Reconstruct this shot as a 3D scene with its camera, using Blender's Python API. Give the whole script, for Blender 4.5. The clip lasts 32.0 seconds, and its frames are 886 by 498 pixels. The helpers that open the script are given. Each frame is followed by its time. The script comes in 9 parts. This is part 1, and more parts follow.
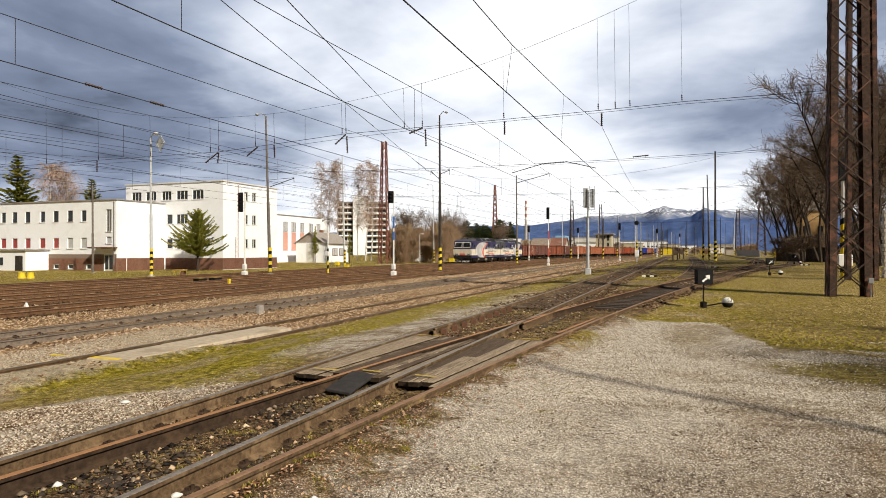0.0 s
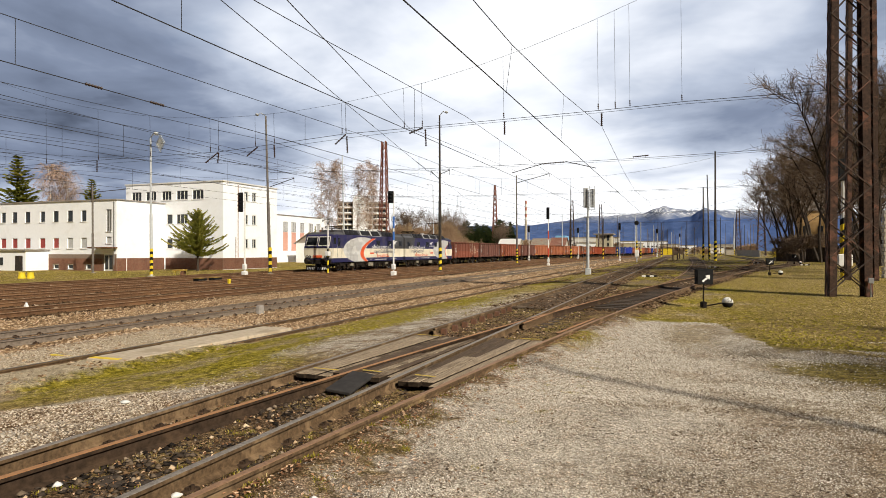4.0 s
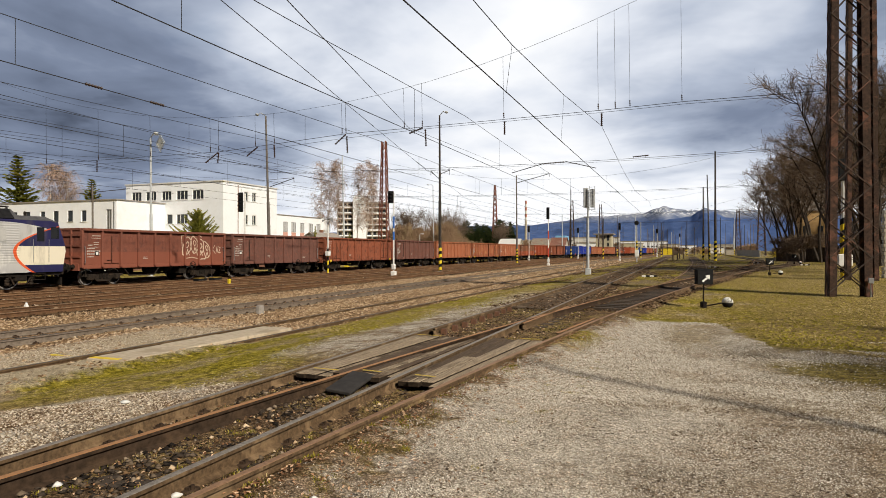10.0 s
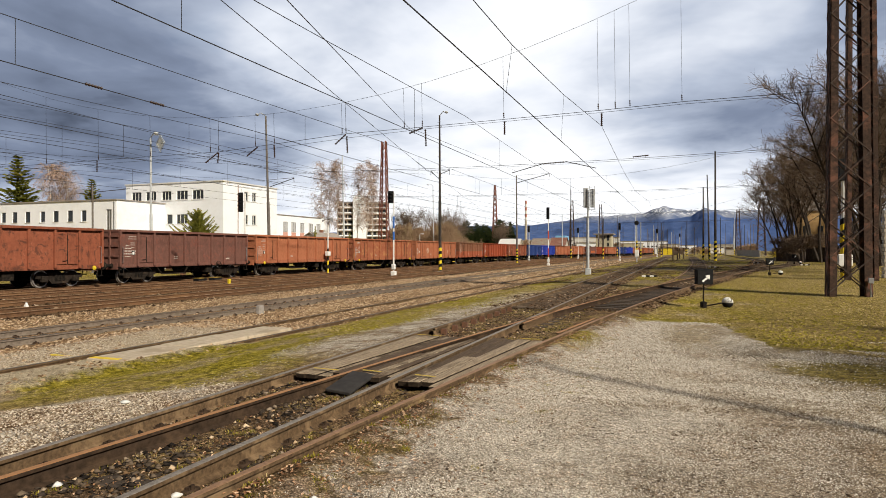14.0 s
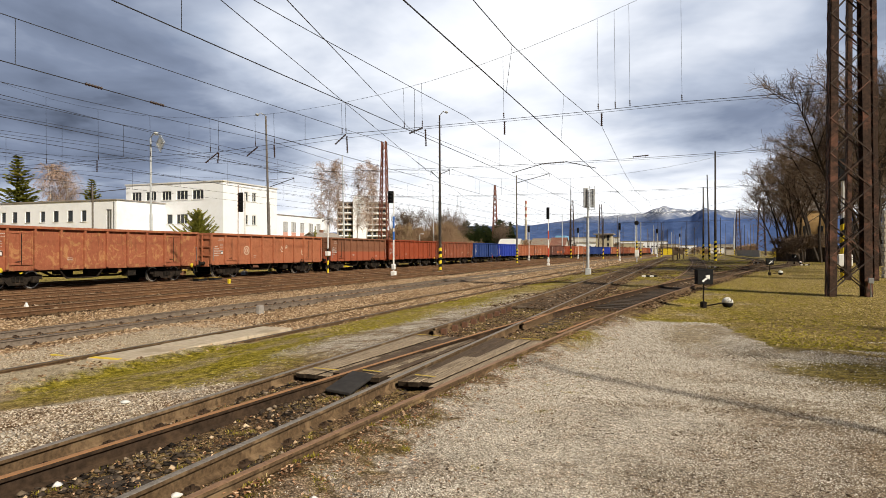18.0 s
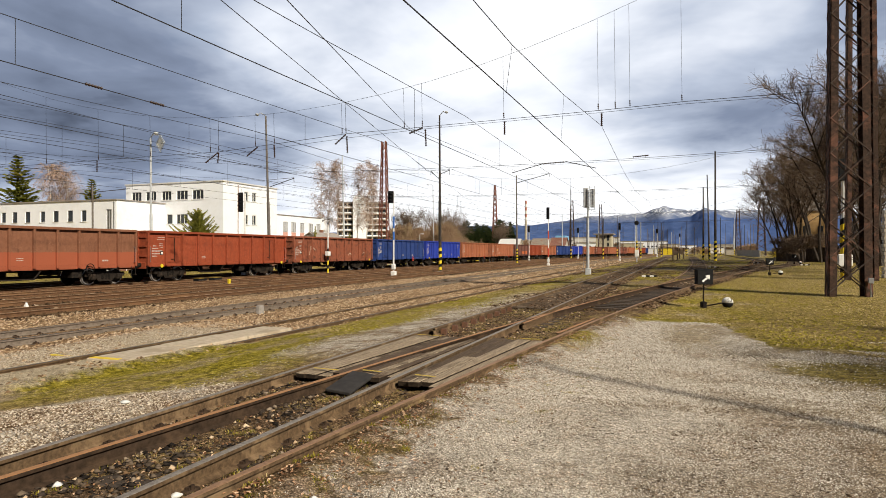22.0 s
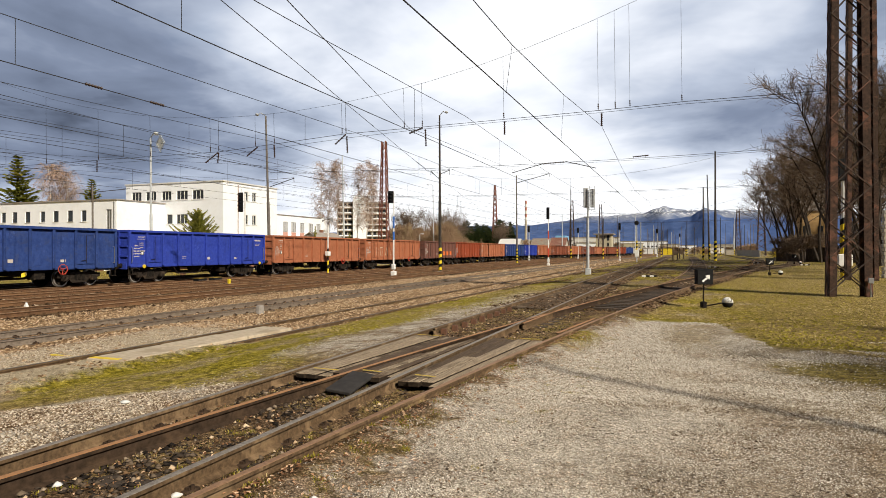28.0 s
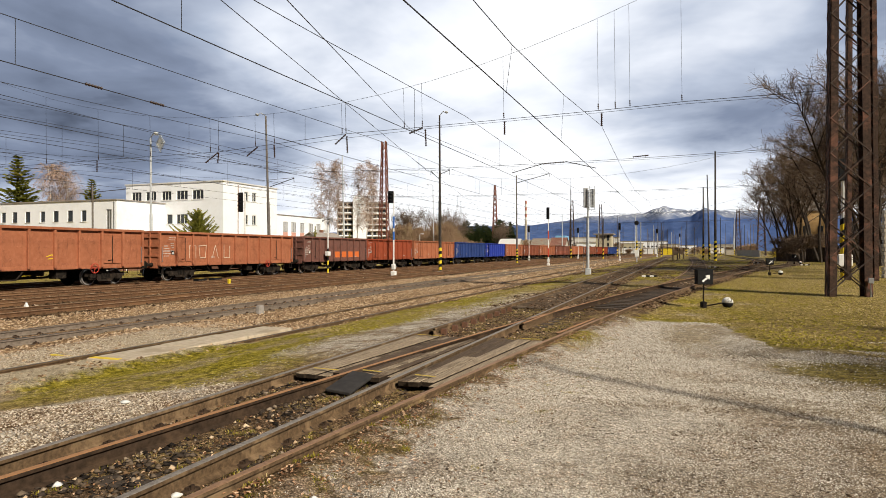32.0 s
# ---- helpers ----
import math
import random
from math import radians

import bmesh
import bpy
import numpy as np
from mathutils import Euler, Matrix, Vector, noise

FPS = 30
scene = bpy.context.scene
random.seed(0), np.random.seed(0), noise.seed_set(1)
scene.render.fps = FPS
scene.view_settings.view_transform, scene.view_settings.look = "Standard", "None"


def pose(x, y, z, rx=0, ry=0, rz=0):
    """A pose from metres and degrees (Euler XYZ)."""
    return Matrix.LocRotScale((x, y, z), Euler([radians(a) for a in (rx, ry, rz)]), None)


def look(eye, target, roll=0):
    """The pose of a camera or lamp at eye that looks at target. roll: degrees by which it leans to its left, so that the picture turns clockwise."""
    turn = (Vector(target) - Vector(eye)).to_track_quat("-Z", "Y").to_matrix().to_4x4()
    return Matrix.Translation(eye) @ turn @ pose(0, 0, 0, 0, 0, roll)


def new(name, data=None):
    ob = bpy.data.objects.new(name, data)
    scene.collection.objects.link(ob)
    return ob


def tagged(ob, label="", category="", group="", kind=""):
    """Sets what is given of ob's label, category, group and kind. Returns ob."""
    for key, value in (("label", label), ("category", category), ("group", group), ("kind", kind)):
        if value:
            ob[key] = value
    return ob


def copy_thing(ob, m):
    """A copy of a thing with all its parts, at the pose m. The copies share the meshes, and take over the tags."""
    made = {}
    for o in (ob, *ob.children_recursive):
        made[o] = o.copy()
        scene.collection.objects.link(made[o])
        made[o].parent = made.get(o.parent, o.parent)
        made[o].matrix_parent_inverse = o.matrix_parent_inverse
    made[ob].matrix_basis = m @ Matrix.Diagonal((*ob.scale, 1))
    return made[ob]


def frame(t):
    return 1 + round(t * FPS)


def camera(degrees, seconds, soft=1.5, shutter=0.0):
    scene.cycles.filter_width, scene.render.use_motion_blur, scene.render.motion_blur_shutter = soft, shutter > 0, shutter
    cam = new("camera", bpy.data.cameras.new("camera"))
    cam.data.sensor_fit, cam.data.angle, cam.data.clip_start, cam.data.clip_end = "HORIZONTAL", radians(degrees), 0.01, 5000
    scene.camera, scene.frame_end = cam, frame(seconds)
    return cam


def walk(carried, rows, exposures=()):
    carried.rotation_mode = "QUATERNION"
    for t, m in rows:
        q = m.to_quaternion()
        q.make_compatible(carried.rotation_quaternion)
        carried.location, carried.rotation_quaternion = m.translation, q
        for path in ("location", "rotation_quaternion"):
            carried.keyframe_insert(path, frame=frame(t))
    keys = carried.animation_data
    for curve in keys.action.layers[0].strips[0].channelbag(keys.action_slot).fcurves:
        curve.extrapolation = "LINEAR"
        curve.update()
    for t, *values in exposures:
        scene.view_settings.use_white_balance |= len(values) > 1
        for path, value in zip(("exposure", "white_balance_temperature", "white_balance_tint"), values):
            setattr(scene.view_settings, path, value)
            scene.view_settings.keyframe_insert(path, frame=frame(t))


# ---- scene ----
cam = camera(69.4, 32.0, soft=0.6)
EYE = pose(0, 0, 1.62, 90.15, 0, 20.6)
# the picture darkens a little while a cloud passes
walk(cam, [(0.0, EYE), (32.0, EYE)], [(0.0, 0.16), (4.0, 0.16), (6.0, 0.08), (8.0, -0.04), (10.0, -0.02), (12.0, 0.02), (14.0, 0.08), (17.0, 0.13), (22.0, 0.15), (32.0, 0.15)])

# ---------------------------------------------------------------- light
SUN_AZ, SUN_EL = radians(121), radians(36)      # azimuth from +Y towards +X
world = bpy.data.worlds.new("sky")
scene.world = world
world.use_nodes = True


class Nodes:
    """A thin wrapper to write node trees in short lines."""

    def __init__(self, tree):
        self.t = tree
        tree.nodes.clear()

    def add(self, kind, **sets):
        n = self.t.nodes.new(kind)
        for k, v in sets.items():
            setattr(n, k, v)
        return n

    def link(self, a, b):
        self.t.links.new(a, b)

    def feed(self, sock, v):
        if isinstance(v, bpy.types.NodeSocket):
            self.link(v, sock)
        elif v is not None:
            sock.default_value = v

    def math(self, op, a, b=None, c=None, clamp=False):
        n = self.add("ShaderNodeMath", operation=op, use_clamp=clamp)
        for i, v in enumerate((a, b, c)):
            self.feed(n.inputs[i], v)
        return n.outputs[0]

    def vmath(self, op, a, b=None):
        n = self.add("ShaderNodeVectorMath", operation=op)
        self.feed(n.inputs[0], a)
        self.feed(n.inputs[1], b)
        return n.outputs["Value" if op in ("DOT_PRODUCT", "LENGTH", "DISTANCE") else "Vector"]

    def mix(self, f, a, b, blend="MIX"):
        n = self.add("ShaderNodeMix", data_type="RGBA", blend_type=blend)
        self.feed(n.inputs[0], f)
        for i, v in ((6, a), (7, b)):
            self.feed(n.inputs[i], v if isinstance(v, bpy.types.NodeSocket) else (*v[:3], 1))
        return n.outputs[2]

    def ramp(self, f, stops, smooth=False):
        n = self.add("ShaderNodeValToRGB")
        e = n.color_ramp.elements
        n.color_ramp.interpolation = "EASE" if smooth else "LINEAR"
        while len(e) < len(stops):
            e.new(0.5)
        for el, (p, c) in zip(e, stops):
            el.position = p
            el.color = (c, c, c, 1) if isinstance(c, (int, float)) else (*c, 1)
        self.feed(n.inputs[0], f)
        return n.outputs[0]

    def noise(self, vec, scale, detail=4, rough=0.55, warp=0.0):
        n = self.add("ShaderNodeTexNoise")
        n.inputs["Scale"].default_value = scale
        n.inputs["Detail"].default_value = detail
        n.inputs["Roughness"].default_value = rough
        n.inputs["Distortion"].default_value = warp
        self.feed(n.inputs["Vector"], vec)
        return n.outputs[0]

    def sep(self, vec):
        n = self.add("ShaderNodeSeparateXYZ")
        self.feed(n.inputs[0], vec)
        return n.outputs

    def comb(self, x, y, z):
        n = self.add("ShaderNodeCombineXYZ")
        for i, v in enumerate((x, y, z)):
            self.feed(n.inputs[i], v)
        return n.outputs[0]

    def span(self, v, lo, hi, a=0.0, b=1.0):
        n = self.add("ShaderNodeMapRange", interpolation_type="SMOOTHSTEP")
        self.feed(n.inputs[0], v)
        for i, q in enumerate((lo, hi, a, b)):
            self.feed(n.inputs[i + 1], q)
        return n.outputs[0]


def bearing(az, el):
    """Unit vector for degrees of azimuth (left of +Y is negative) and height."""
    az, el = radians(az), radians(el)
    return (math.sin(az) * math.cos(el), math.cos(az) * math.cos(el), math.sin(el))


def build_sky():
    n = Nodes(world.node_tree)
    sky = n.add("ShaderNodeTexSky", sky_type="NISHITA", sun_disc=False)
    sky.sun_elevation, sky.sun_rotation = SUN_EL, SUN_AZ
    blue = n.mix(1.0, sky.outputs[0], (0.075, 0.075, 0.075), "MULTIPLY")
    d = n.add("ShaderNodeTexCoord").outputs["Generated"]
    s = n.sep(d)
    flat = n.math("ADD", n.math("MAXIMUM", s[2], 0.0), 0.16)
    p = n.comb(n.math("DIVIDE", s[0], flat), n.math("DIVIDE", s[1], flat), 0.0)
    big = n.noise(p, 0.62, 6, 0.52, 0.35)
    fine = n.noise(n.vmath("ADD", p, (7.3, 2.1, 0)), 1.7, 5, 0.52, 0.25)
    tone = n.math("ADD", n.math("MULTIPLY", n.math("SUBTRACT", big, 0.5), 1.25), n.math("MULTIPLY", n.math("SUBTRACT", fine, 0.5), 0.85))
    # broad cloud banks: (azimuth, height, sharpness, weight); unseen ones overhead, behind and aside are added to cut
    # fill light
    for az, el, sharp, weight in ((-58, 12, 14, -0.37), (-36, 9, 50, -0.06), (-20, 17, 30, 0.34), (-8, 7, 60, 0.12), (-3, 11.5, 90, -0.15), (6, 12, 80, -0.10), (0, 90, 1.6, -0.85), (170, 15, 2, -1.0),
                                  (-4, 22, 60, 0.16), (14, 20, 40, -0.12), (121, 40, 2, -0.25), (80, 20, 5, -0.5), (-120, 20, 3, -0.5)):
        lobe = n.math("POWER", n.math("MAXIMUM", n.vmath("DOT_PRODUCT", d, bearing(az, el)), 0.0), float(sharp))
        tone = n.math("ADD", tone, n.math("MULTIPLY", lobe, weight))
    # long flat banks: (azimuth, height, half width, half height, weight), in degrees
    turn = n.math("MULTIPLY", n.math("ARCTAN2", s[0], s[1]), 180 / math.pi)
    rise = n.math("MULTIPLY", n.math("ARCSINE", s[2]), 180 / math.pi)
    rise = n.math("ADD", rise, n.math("MULTIPLY", n.math("SUBTRACT", big, 0.5), 7.0))
    for az, el, wide, tall, weight in ((0, 12.0, 12, 2.6, -0.14), (-21, 11.3, 6, 2.0, -0.13), (-3, 6.2, 12, 1.5, 0.12), (-54, 18, 6, 3.5, -0.08), (-38, 18, 7, 4, 0.13), (-50, 5, 10, 2.6, -0.20)):
        a = n.math("DIVIDE", n.math("SUBTRACT", turn, az), wide)
        b = n.math("DIVIDE", n.math("SUBTRACT", rise, el), tall)
        r2 = n.math("ADD", n.math("MULTIPLY", a, a), n.math("MULTIPLY", b, b))
        tone = n.math("ADD", tone, n.math("MULTIPLY", n.math("EXPONENT", n.math("MULTIPLY", r2, -1.0)), weight))
    low = n.span(s[2], 0.015, 0.16, 0.30, 0.0)
    tone = n.math("ADD", n.math("ADD", tone, low), 0.65)
    cloud = n.ramp(tone, [(0.0, (0.035, 0.044, 0.068)), (0.13, (0.155, 0.19, 0.272)), (0.28, (0.216, 0.262, 0.368)), (0.5, (0.46, 0.52, 0.64)), (0.72, (0.80, 0.84, 0.92)), (0.95, (1.02, 1.03, 1.05))])
    cover = n.span(n.noise(n.vmath("ADD", p, (3.1, 9.4, 0)), 0.9, 5), 0.30, 0.42, 0.72, 1.0)
    col = n.mix(cover, blue, cloud)
    bg = n.add("ShaderNodeBackground")
    n.link(col, bg.inputs[0])
    bg.inputs[1].default_value = 1.0
    n.link(bg.outputs[0], n.add("ShaderNodeOutputWorld").inputs[0])


build_sky()
sun = new("sun", bpy.data.lights.new("sun", "SUN"))
sun.data.energy, sun.data.angle, sun.data.color = 5.0, radians(1.5), (1.0, 0.90, 0.74)
sun.matrix_world = look((0, 0, 0), (-math.sin(SUN_AZ) * math.cos(SUN_EL), -math.cos(SUN_AZ) * math.cos(SUN_EL), -math.sin(SUN_EL)))
sun.location = (20, -30, 40)
scene.view_settings.exposure = 0.16


# ---------------------------------------------------------------- materials
def mat(name, c1, c2, scale=6.0, rough=0.8, metal=0.0, bump=0.15, c3=None, scale2=0.6, amount=0.5, rand=0.0, streak=False, specular=0.28, depth=0.01):
    m = bpy.data.materials.new(name)
    m.use_nodes = True
    n = Nodes(m.node_tree)
    v = n.add("ShaderNodeTexCoord").outputs["Object"]
    if streak:
        v = n.vmath("MULTIPLY", v, (1.0, 0.10, 1.0) if streak == "y" else (1.0, 1.0, 0.12))
    f1 = n.noise(v, scale, 5, 0.6)
    col = n.ramp(f1, [(0.3, c1), (0.7, c2)])
    if c3:
        f2 = n.noise(v, scale2, 5, 0.65, 0.4)
        col = n.mix(n.span(f2, 0.5, 0.66, 0.0, amount), col, c3)
    if rand:
        r = n.add("ShaderNodeObjectInfo").outputs["Random"]
        k = n.math("ADD", n.math("MULTIPLY", r, 2 * rand), 1 - rand)
        col = n.mix(1.0, col, n.comb(k, k, k), "MULTIPLY")
    b = n.add("ShaderNodeBsdfPrincipled")
    n.link(col, b.inputs["Base Color"])
    n.link(n.math("ADD", n.math("MULTIPLY", f1, 0.25), rough - 0.12, clamp=True), b.inputs["Roughness"])
    b.inputs["Metallic"].default_value = metal
    b.inputs["Specular IOR Level"].default_value = specular
    if bump:
        bp = n.add("ShaderNodeBump")
        bp.inputs["Strength"].default_value = bump
        bp.inputs["Distance"].default_value = depth
        n.link(f1, bp.inputs["Height"])
        n.link(bp.outputs[0], b.inputs["Normal"])
    n.link(b.outputs[0], n.add("ShaderNodeOutputMaterial").inputs[0])
    return m


def plank_material(name, bias=0.0):
    """Weathered timber: each board has its own tone, with long grain, splits and tar stains."""
    m = bpy.data.materials.new(name)
    m.use_nodes = True
    n = Nodes(m.node_tree)
    v = n.add("ShaderNodeTexCoord").outputs["Object"]
    info = n.add("ShaderNodeObjectInfo").outputs["Random"]
    shift = n.vmath("ADD", v, n.comb(n.math("MULTIPLY", info, 37.0), 0.0, 0.0))
    grain = n.noise(n.vmath("MULTIPLY", shift, (1.0, 0.035, 1.0)), 75, 5, 0.7)
    split = n.noise(n.vmath("MULTIPLY", shift, (1.0, 0.05, 1.0)), 30, 3, 0.6)
    stain = n.noise(n.vmath("MULTIPLY", shift, (1.0, 0.45, 1.0)), 3.2, 6, 0.7)
    old = n.ramp(grain, [(0.28, (0.10, 0.072, 0.047)), (0.5, (0.29, 0.225, 0.155)), (0.7, (0.52, 0.43, 0.315))])
    tar = n.ramp(grain, [(0.3, (0.032, 0.022, 0.015)), (0.7, (0.17, 0.12, 0.08))])
    worn = n.span(n.math("ADD", n.math("MULTIPLY", info, 0.22), n.math("MULTIPLY", stain, 0.75)), 0.44 - bias, 0.66 - bias)
    col = n.mix(worn, tar, old)
    col = n.mix(n.span(split, 0.36, 0.27, 0.0, 0.9), col, (0.012, 0.009, 0.007))
    b = n.add("ShaderNodeBsdfPrincipled")
    n.link(col, b.inputs["Base Color"])
    b.inputs["Roughness"].default_value = 0.92
    b.inputs["Specular IOR Level"].default_value = 0.15
    bp = n.add("ShaderNodeBump")
    bp.inputs["Strength"].default_value = 0.8
    bp.inputs["Distance"].default_value = 0.012
    n.link(n.math("ADD", grain, split), bp.inputs["Height"])
    n.link(bp.outputs[0], b.inputs["Normal"])
    n.link(b.outputs[0], n.add("ShaderNodeOutputMaterial").inputs[0])
    return m


M_RUST = mat("rusty_steel", (0.085, 0.045, 0.03), (0.19, 0.10, 0.065), 14, 0.85, 0.2, 0.3, (0.30, 0.15, 0.08), 2.5, 0.5)
M_RAIL = mat("rail_web", (0.06, 0.038, 0.022), (0.17, 0.112, 0.064), 24, 0.9, 0.0, 0.3, (0.30, 0.205, 0.118), 2.2, 0.7, specular=0.12)
M_RAILOIL = mat("oily_rail_web", (0.022, 0.015, 0.010), (0.07, 0.045, 0.03), 16, 0.9, 0.0, 0.3, (0.11, 0.07, 0.042), 1.6, 0.6, specular=0.12)
M_RAILFAR = mat("dark_rail_web", (0.045, 0.027, 0.018), (0.115, 0.07, 0.045), 18, 0.85, 0.1, 0.3, (0.12, 0.07, 0.04), 1.5, 0.4)
M_RAILRUST = mat("rusty_rail_web", (0.07, 0.038, 0.021), (0.20, 0.112, 0.062), 14, 0.9, 0.0, 0.3, (0.24, 0.135, 0.068), 0.5, 0.6, specular=0.12)
M_HEADTAN = mat("tan_rail_head", (0.27, 0.175, 0.10), (0.42, 0.29, 0.18), 20, 0.75, 0.1, 0.2, (0.20, 0.12, 0.07), 0.7, 0.5)
M_RAILGREY = mat("grey_brown_rail_web", (0.13, 0.104, 0.082), (0.25, 0.205, 0.165), 14, 0.9, 0.0, 0.3, (0.10, 0.07, 0.05), 0.5, 0.6, specular=0.15)
M_HEADBROWN = mat("brown_rail_head", (0.20, 0.115, 0.066), (0.37, 0.225, 0.132), 25, 0.7, 0.2, 0.2, (0.17, 0.095, 0.055), 1.5, 0.5)
# the shade line along the head's side is put into this dark head colour
M_HEADDARK = mat("dark_rail_head", (0.045, 0.038, 0.034), (0.10, 0.088, 0.08), 20, 0.7, 0.2, 0.1, (0.16, 0.13, 0.11), 1.2, 0.4)
M_HEAD = mat("rail_head", (0.13, 0.115, 0.10), (0.32, 0.285, 0.25), 30, 0.72, 0.15, 0.1, (0.16, 0.12, 0.10), 1.2, 0.5)
M_HEADRUST = mat("rusty_rail_head", (0.34, 0.17, 0.075), (0.46, 0.25, 0.12), 25, 0.75, 0.3, 0.2, (0.24, 0.13, 0.07), 1.5, 0.5)
M_SLEEPER = mat("sleeper_wood", (0.028, 0.021, 0.016), (0.085, 0.063, 0.046), 20, 0.9, 0, 0.5, (0.16, 0.12, 0.09), 3, 0.4, rand=0.3)
M_PLANK = plank_material("crossing_plank", 0.09)
M_PALEPLANK = plank_material("worn_crossing_plank", 0.26)
M_TARPLANK = plank_material("tarred_crossing_plank", -0.08)
M_PLANKEDGE = mat("rotten_end_grain", (0.012, 0.009, 0.007), (0.05, 0.036, 0.025), 24, 0.95, 0, 0.5, specular=0.1)
M_CONCRETE = mat("concrete", (0.36, 0.325, 0.27), (0.50, 0.455, 0.38), 12, 0.9, 0, 0.3, (0.25, 0.22, 0.18), 0.8, 0.4)
M_YELLOW = mat("yellow_paint", (0.68, 0.50, 0.02), (0.80, 0.62, 0.03), 8, 0.6, 0, 0.1, (0.45, 0.33, 0.05), 3, 0.4)
M_BLACK = mat("black_paint", (0.006, 0.006, 0.007), (0.018, 0.018, 0.019), 10, 0.7, 0, 0.1, specular=0.15)
M_WHITE = mat("white_paint", (0.70, 0.70, 0.69), (0.82, 0.82, 0.81), 6, 0.55, 0, 0.08, (0.5, 0.47, 0.42), 1.5, 0.3)
M_GREYMETAL = mat("grey_metal", (0.28, 0.29, 0.30), (0.42, 0.43, 0.44), 12, 0.5, 0.5, 0.1, (0.2, 0.18, 0.16), 2, 0.4)
M_DARKPOLE = mat("dark_pole", (0.025, 0.023, 0.021), (0.062, 0.055, 0.05), 9, 0.75, 0.2, 0.15, (0.16, 0.10, 0.06), 2, 0.4)
M_WIRE = mat("catenary_wire", (0.03, 0.03, 0.032), (0.06, 0.06, 0.062), 5, 0.6, 0.5, 0)
M_INSULATOR = mat("brown_insulator", (0.028, 0.018, 0.015), (0.055, 0.034, 0.027), 5, 0.35, 0, 0)
M_PLASTER = mat("white_plaster", (0.86, 0.89, 0.94), (0.90, 0.93, 0.98), 3, 0.9, 0, 0.15, (0.74, 0.75, 0.76), 0.35, 0.35)
M_BRICK = mat("brown_brick", (0.16, 0.075, 0.05), (0.25, 0.13, 0.09), 3, 0.9, 0, 0.2, (0.12, 0.06, 0.045), 0.8, 0.5, rand=0.25)
M_MORTAR = mat("brick_mortar", (0.20, 0.15, 0.12), (0.28, 0.22, 0.18), 8, 0.95, 0, 0.2)
M_GLASS = mat("dark_window_glass", (0.02, 0.024, 0.028), (0.05, 0.056, 0.062), 1.5, 0.2, 0, 0, specular=0.3)
M_REDBLIND = mat("red_blind", (0.28, 0.05, 0.05), (0.36, 0.08, 0.07), 4, 0.7, 0, 0.1)
M_ROOF = mat("grey_roofing", (0.26, 0.24, 0.22), (0.38, 0.35, 0.32), 5, 0.85, 0, 0.2, (0.30, 0.2, 0.14), 0.7, 0.5)
M_BLUE = mat("blue_paint", (0.03, 0.12, 0.42), (0.05, 0.17, 0.52), 5, 0.55, 0, 0.05)
M_RED = mat("red_paint", (0.45, 0.05, 0.03), (0.58, 0.08, 0.05), 6, 0.6, 0, 0.1)
M_BARK = mat("bark", (0.022, 0.017, 0.014), (0.075, 0.06, 0.048), 12, 0.95, 0, 0.4)
M_BIRCH = mat("birch_bark", (0.55, 0.53, 0.50), (0.68, 0.66, 0.62), 6, 0.9, 0, 0.2, (0.08, 0.07, 0.06), 3, 0.8)
M_TWIG = mat("bare_twigs", (0.095, 0.067, 0.048), (0.245, 0.175, 0.122), 1.2, 0.95, 0, 0)
M_SHRUB = mat("shrub_twigs", (0.24, 0.155, 0.095), (0.40, 0.28, 0.18), 0.25, 0.95, 0, 0, (0.20, 0.20, 0.07), 0.12, 0.6)
M_BIRCHTWIG = mat("birch_twigs", (0.24, 0.155, 0.11), (0.44, 0.31, 0.23), 1.0, 0.95, 0, 0)
M_NEEDLE = mat("spruce_needles", (0.12, 0.135, 0.022), (0.30, 0.29, 0.05), 2.0, 0.95, 0, 0, (0.46, 0.39, 0.09), 0.9, 0.6, specular=0.05)
M_PINE = mat("dark_pine_needles", (0.012, 0.022, 0.009), (0.05, 0.068, 0.022), 0.8, 0.95, 0, 0, (0.09, 0.085, 0.025), 0.4, 0.5, specular=0.05)


# ---------------------------------------------------------------- mesh helpers
def box(bm, x0, y0, z0, x1, y1, z1, m=None):
    vs = [bm.verts.new(m @ Vector(c) if m else c) for c in ((x0, y0, z0), (x1, y0, z0), (x1, y1, z0), (x0, y1, z0), (x0, y0, z1), (x1, y0, z1), (x1, y1, z1), (x0, y1, z1))]
    for q in ((0, 3, 2, 1), (4, 5, 6, 7), (0, 1, 5, 4), (1, 2, 6, 5), (2, 3, 7, 6), (3, 0, 4, 7)):
        bm.faces.new([vs[i] for i in q])
    return vs


def bbox(x0, y0, z0, x1, y1, z1, bevel=0.0, m=None):
    bm = bmesh.new()
    box(bm, x0, y0, z0, x1, y1, z1, m)
    if bevel:
        bmesh.ops.bevel(bm, geom=bm.edges[:], offset=bevel, segments=1, affect="EDGES")
    return bm


def tube(bm, a, b, r0, r1=None, sides=8, caps=True):
    """A tapered bar from a to b."""
    a, b = Vector(a), Vector(b)
    r1 = r0 if r1 is None else r1
    d = (b - a).normalized()
    u = d.orthogonal().normalized()
    w = d.cross(u)
    rings = []
    for c, r in ((a, r0), (b, r1)):
        rings.append([bm.verts.new(c + r * (math.cos(k * math.tau / sides) * u + math.sin(k * math.tau / sides) * w)) for k in range(sides)])
    for k in range(sides):
        j = (k + 1) % sides
        bm.faces.new((rings[0][k], rings[0][j], rings[1][j], rings[1][k]))
    if caps and sides > 2:
        bm.faces.new(rings[0][::-1])
        bm.faces.new(rings[1])
    return bm


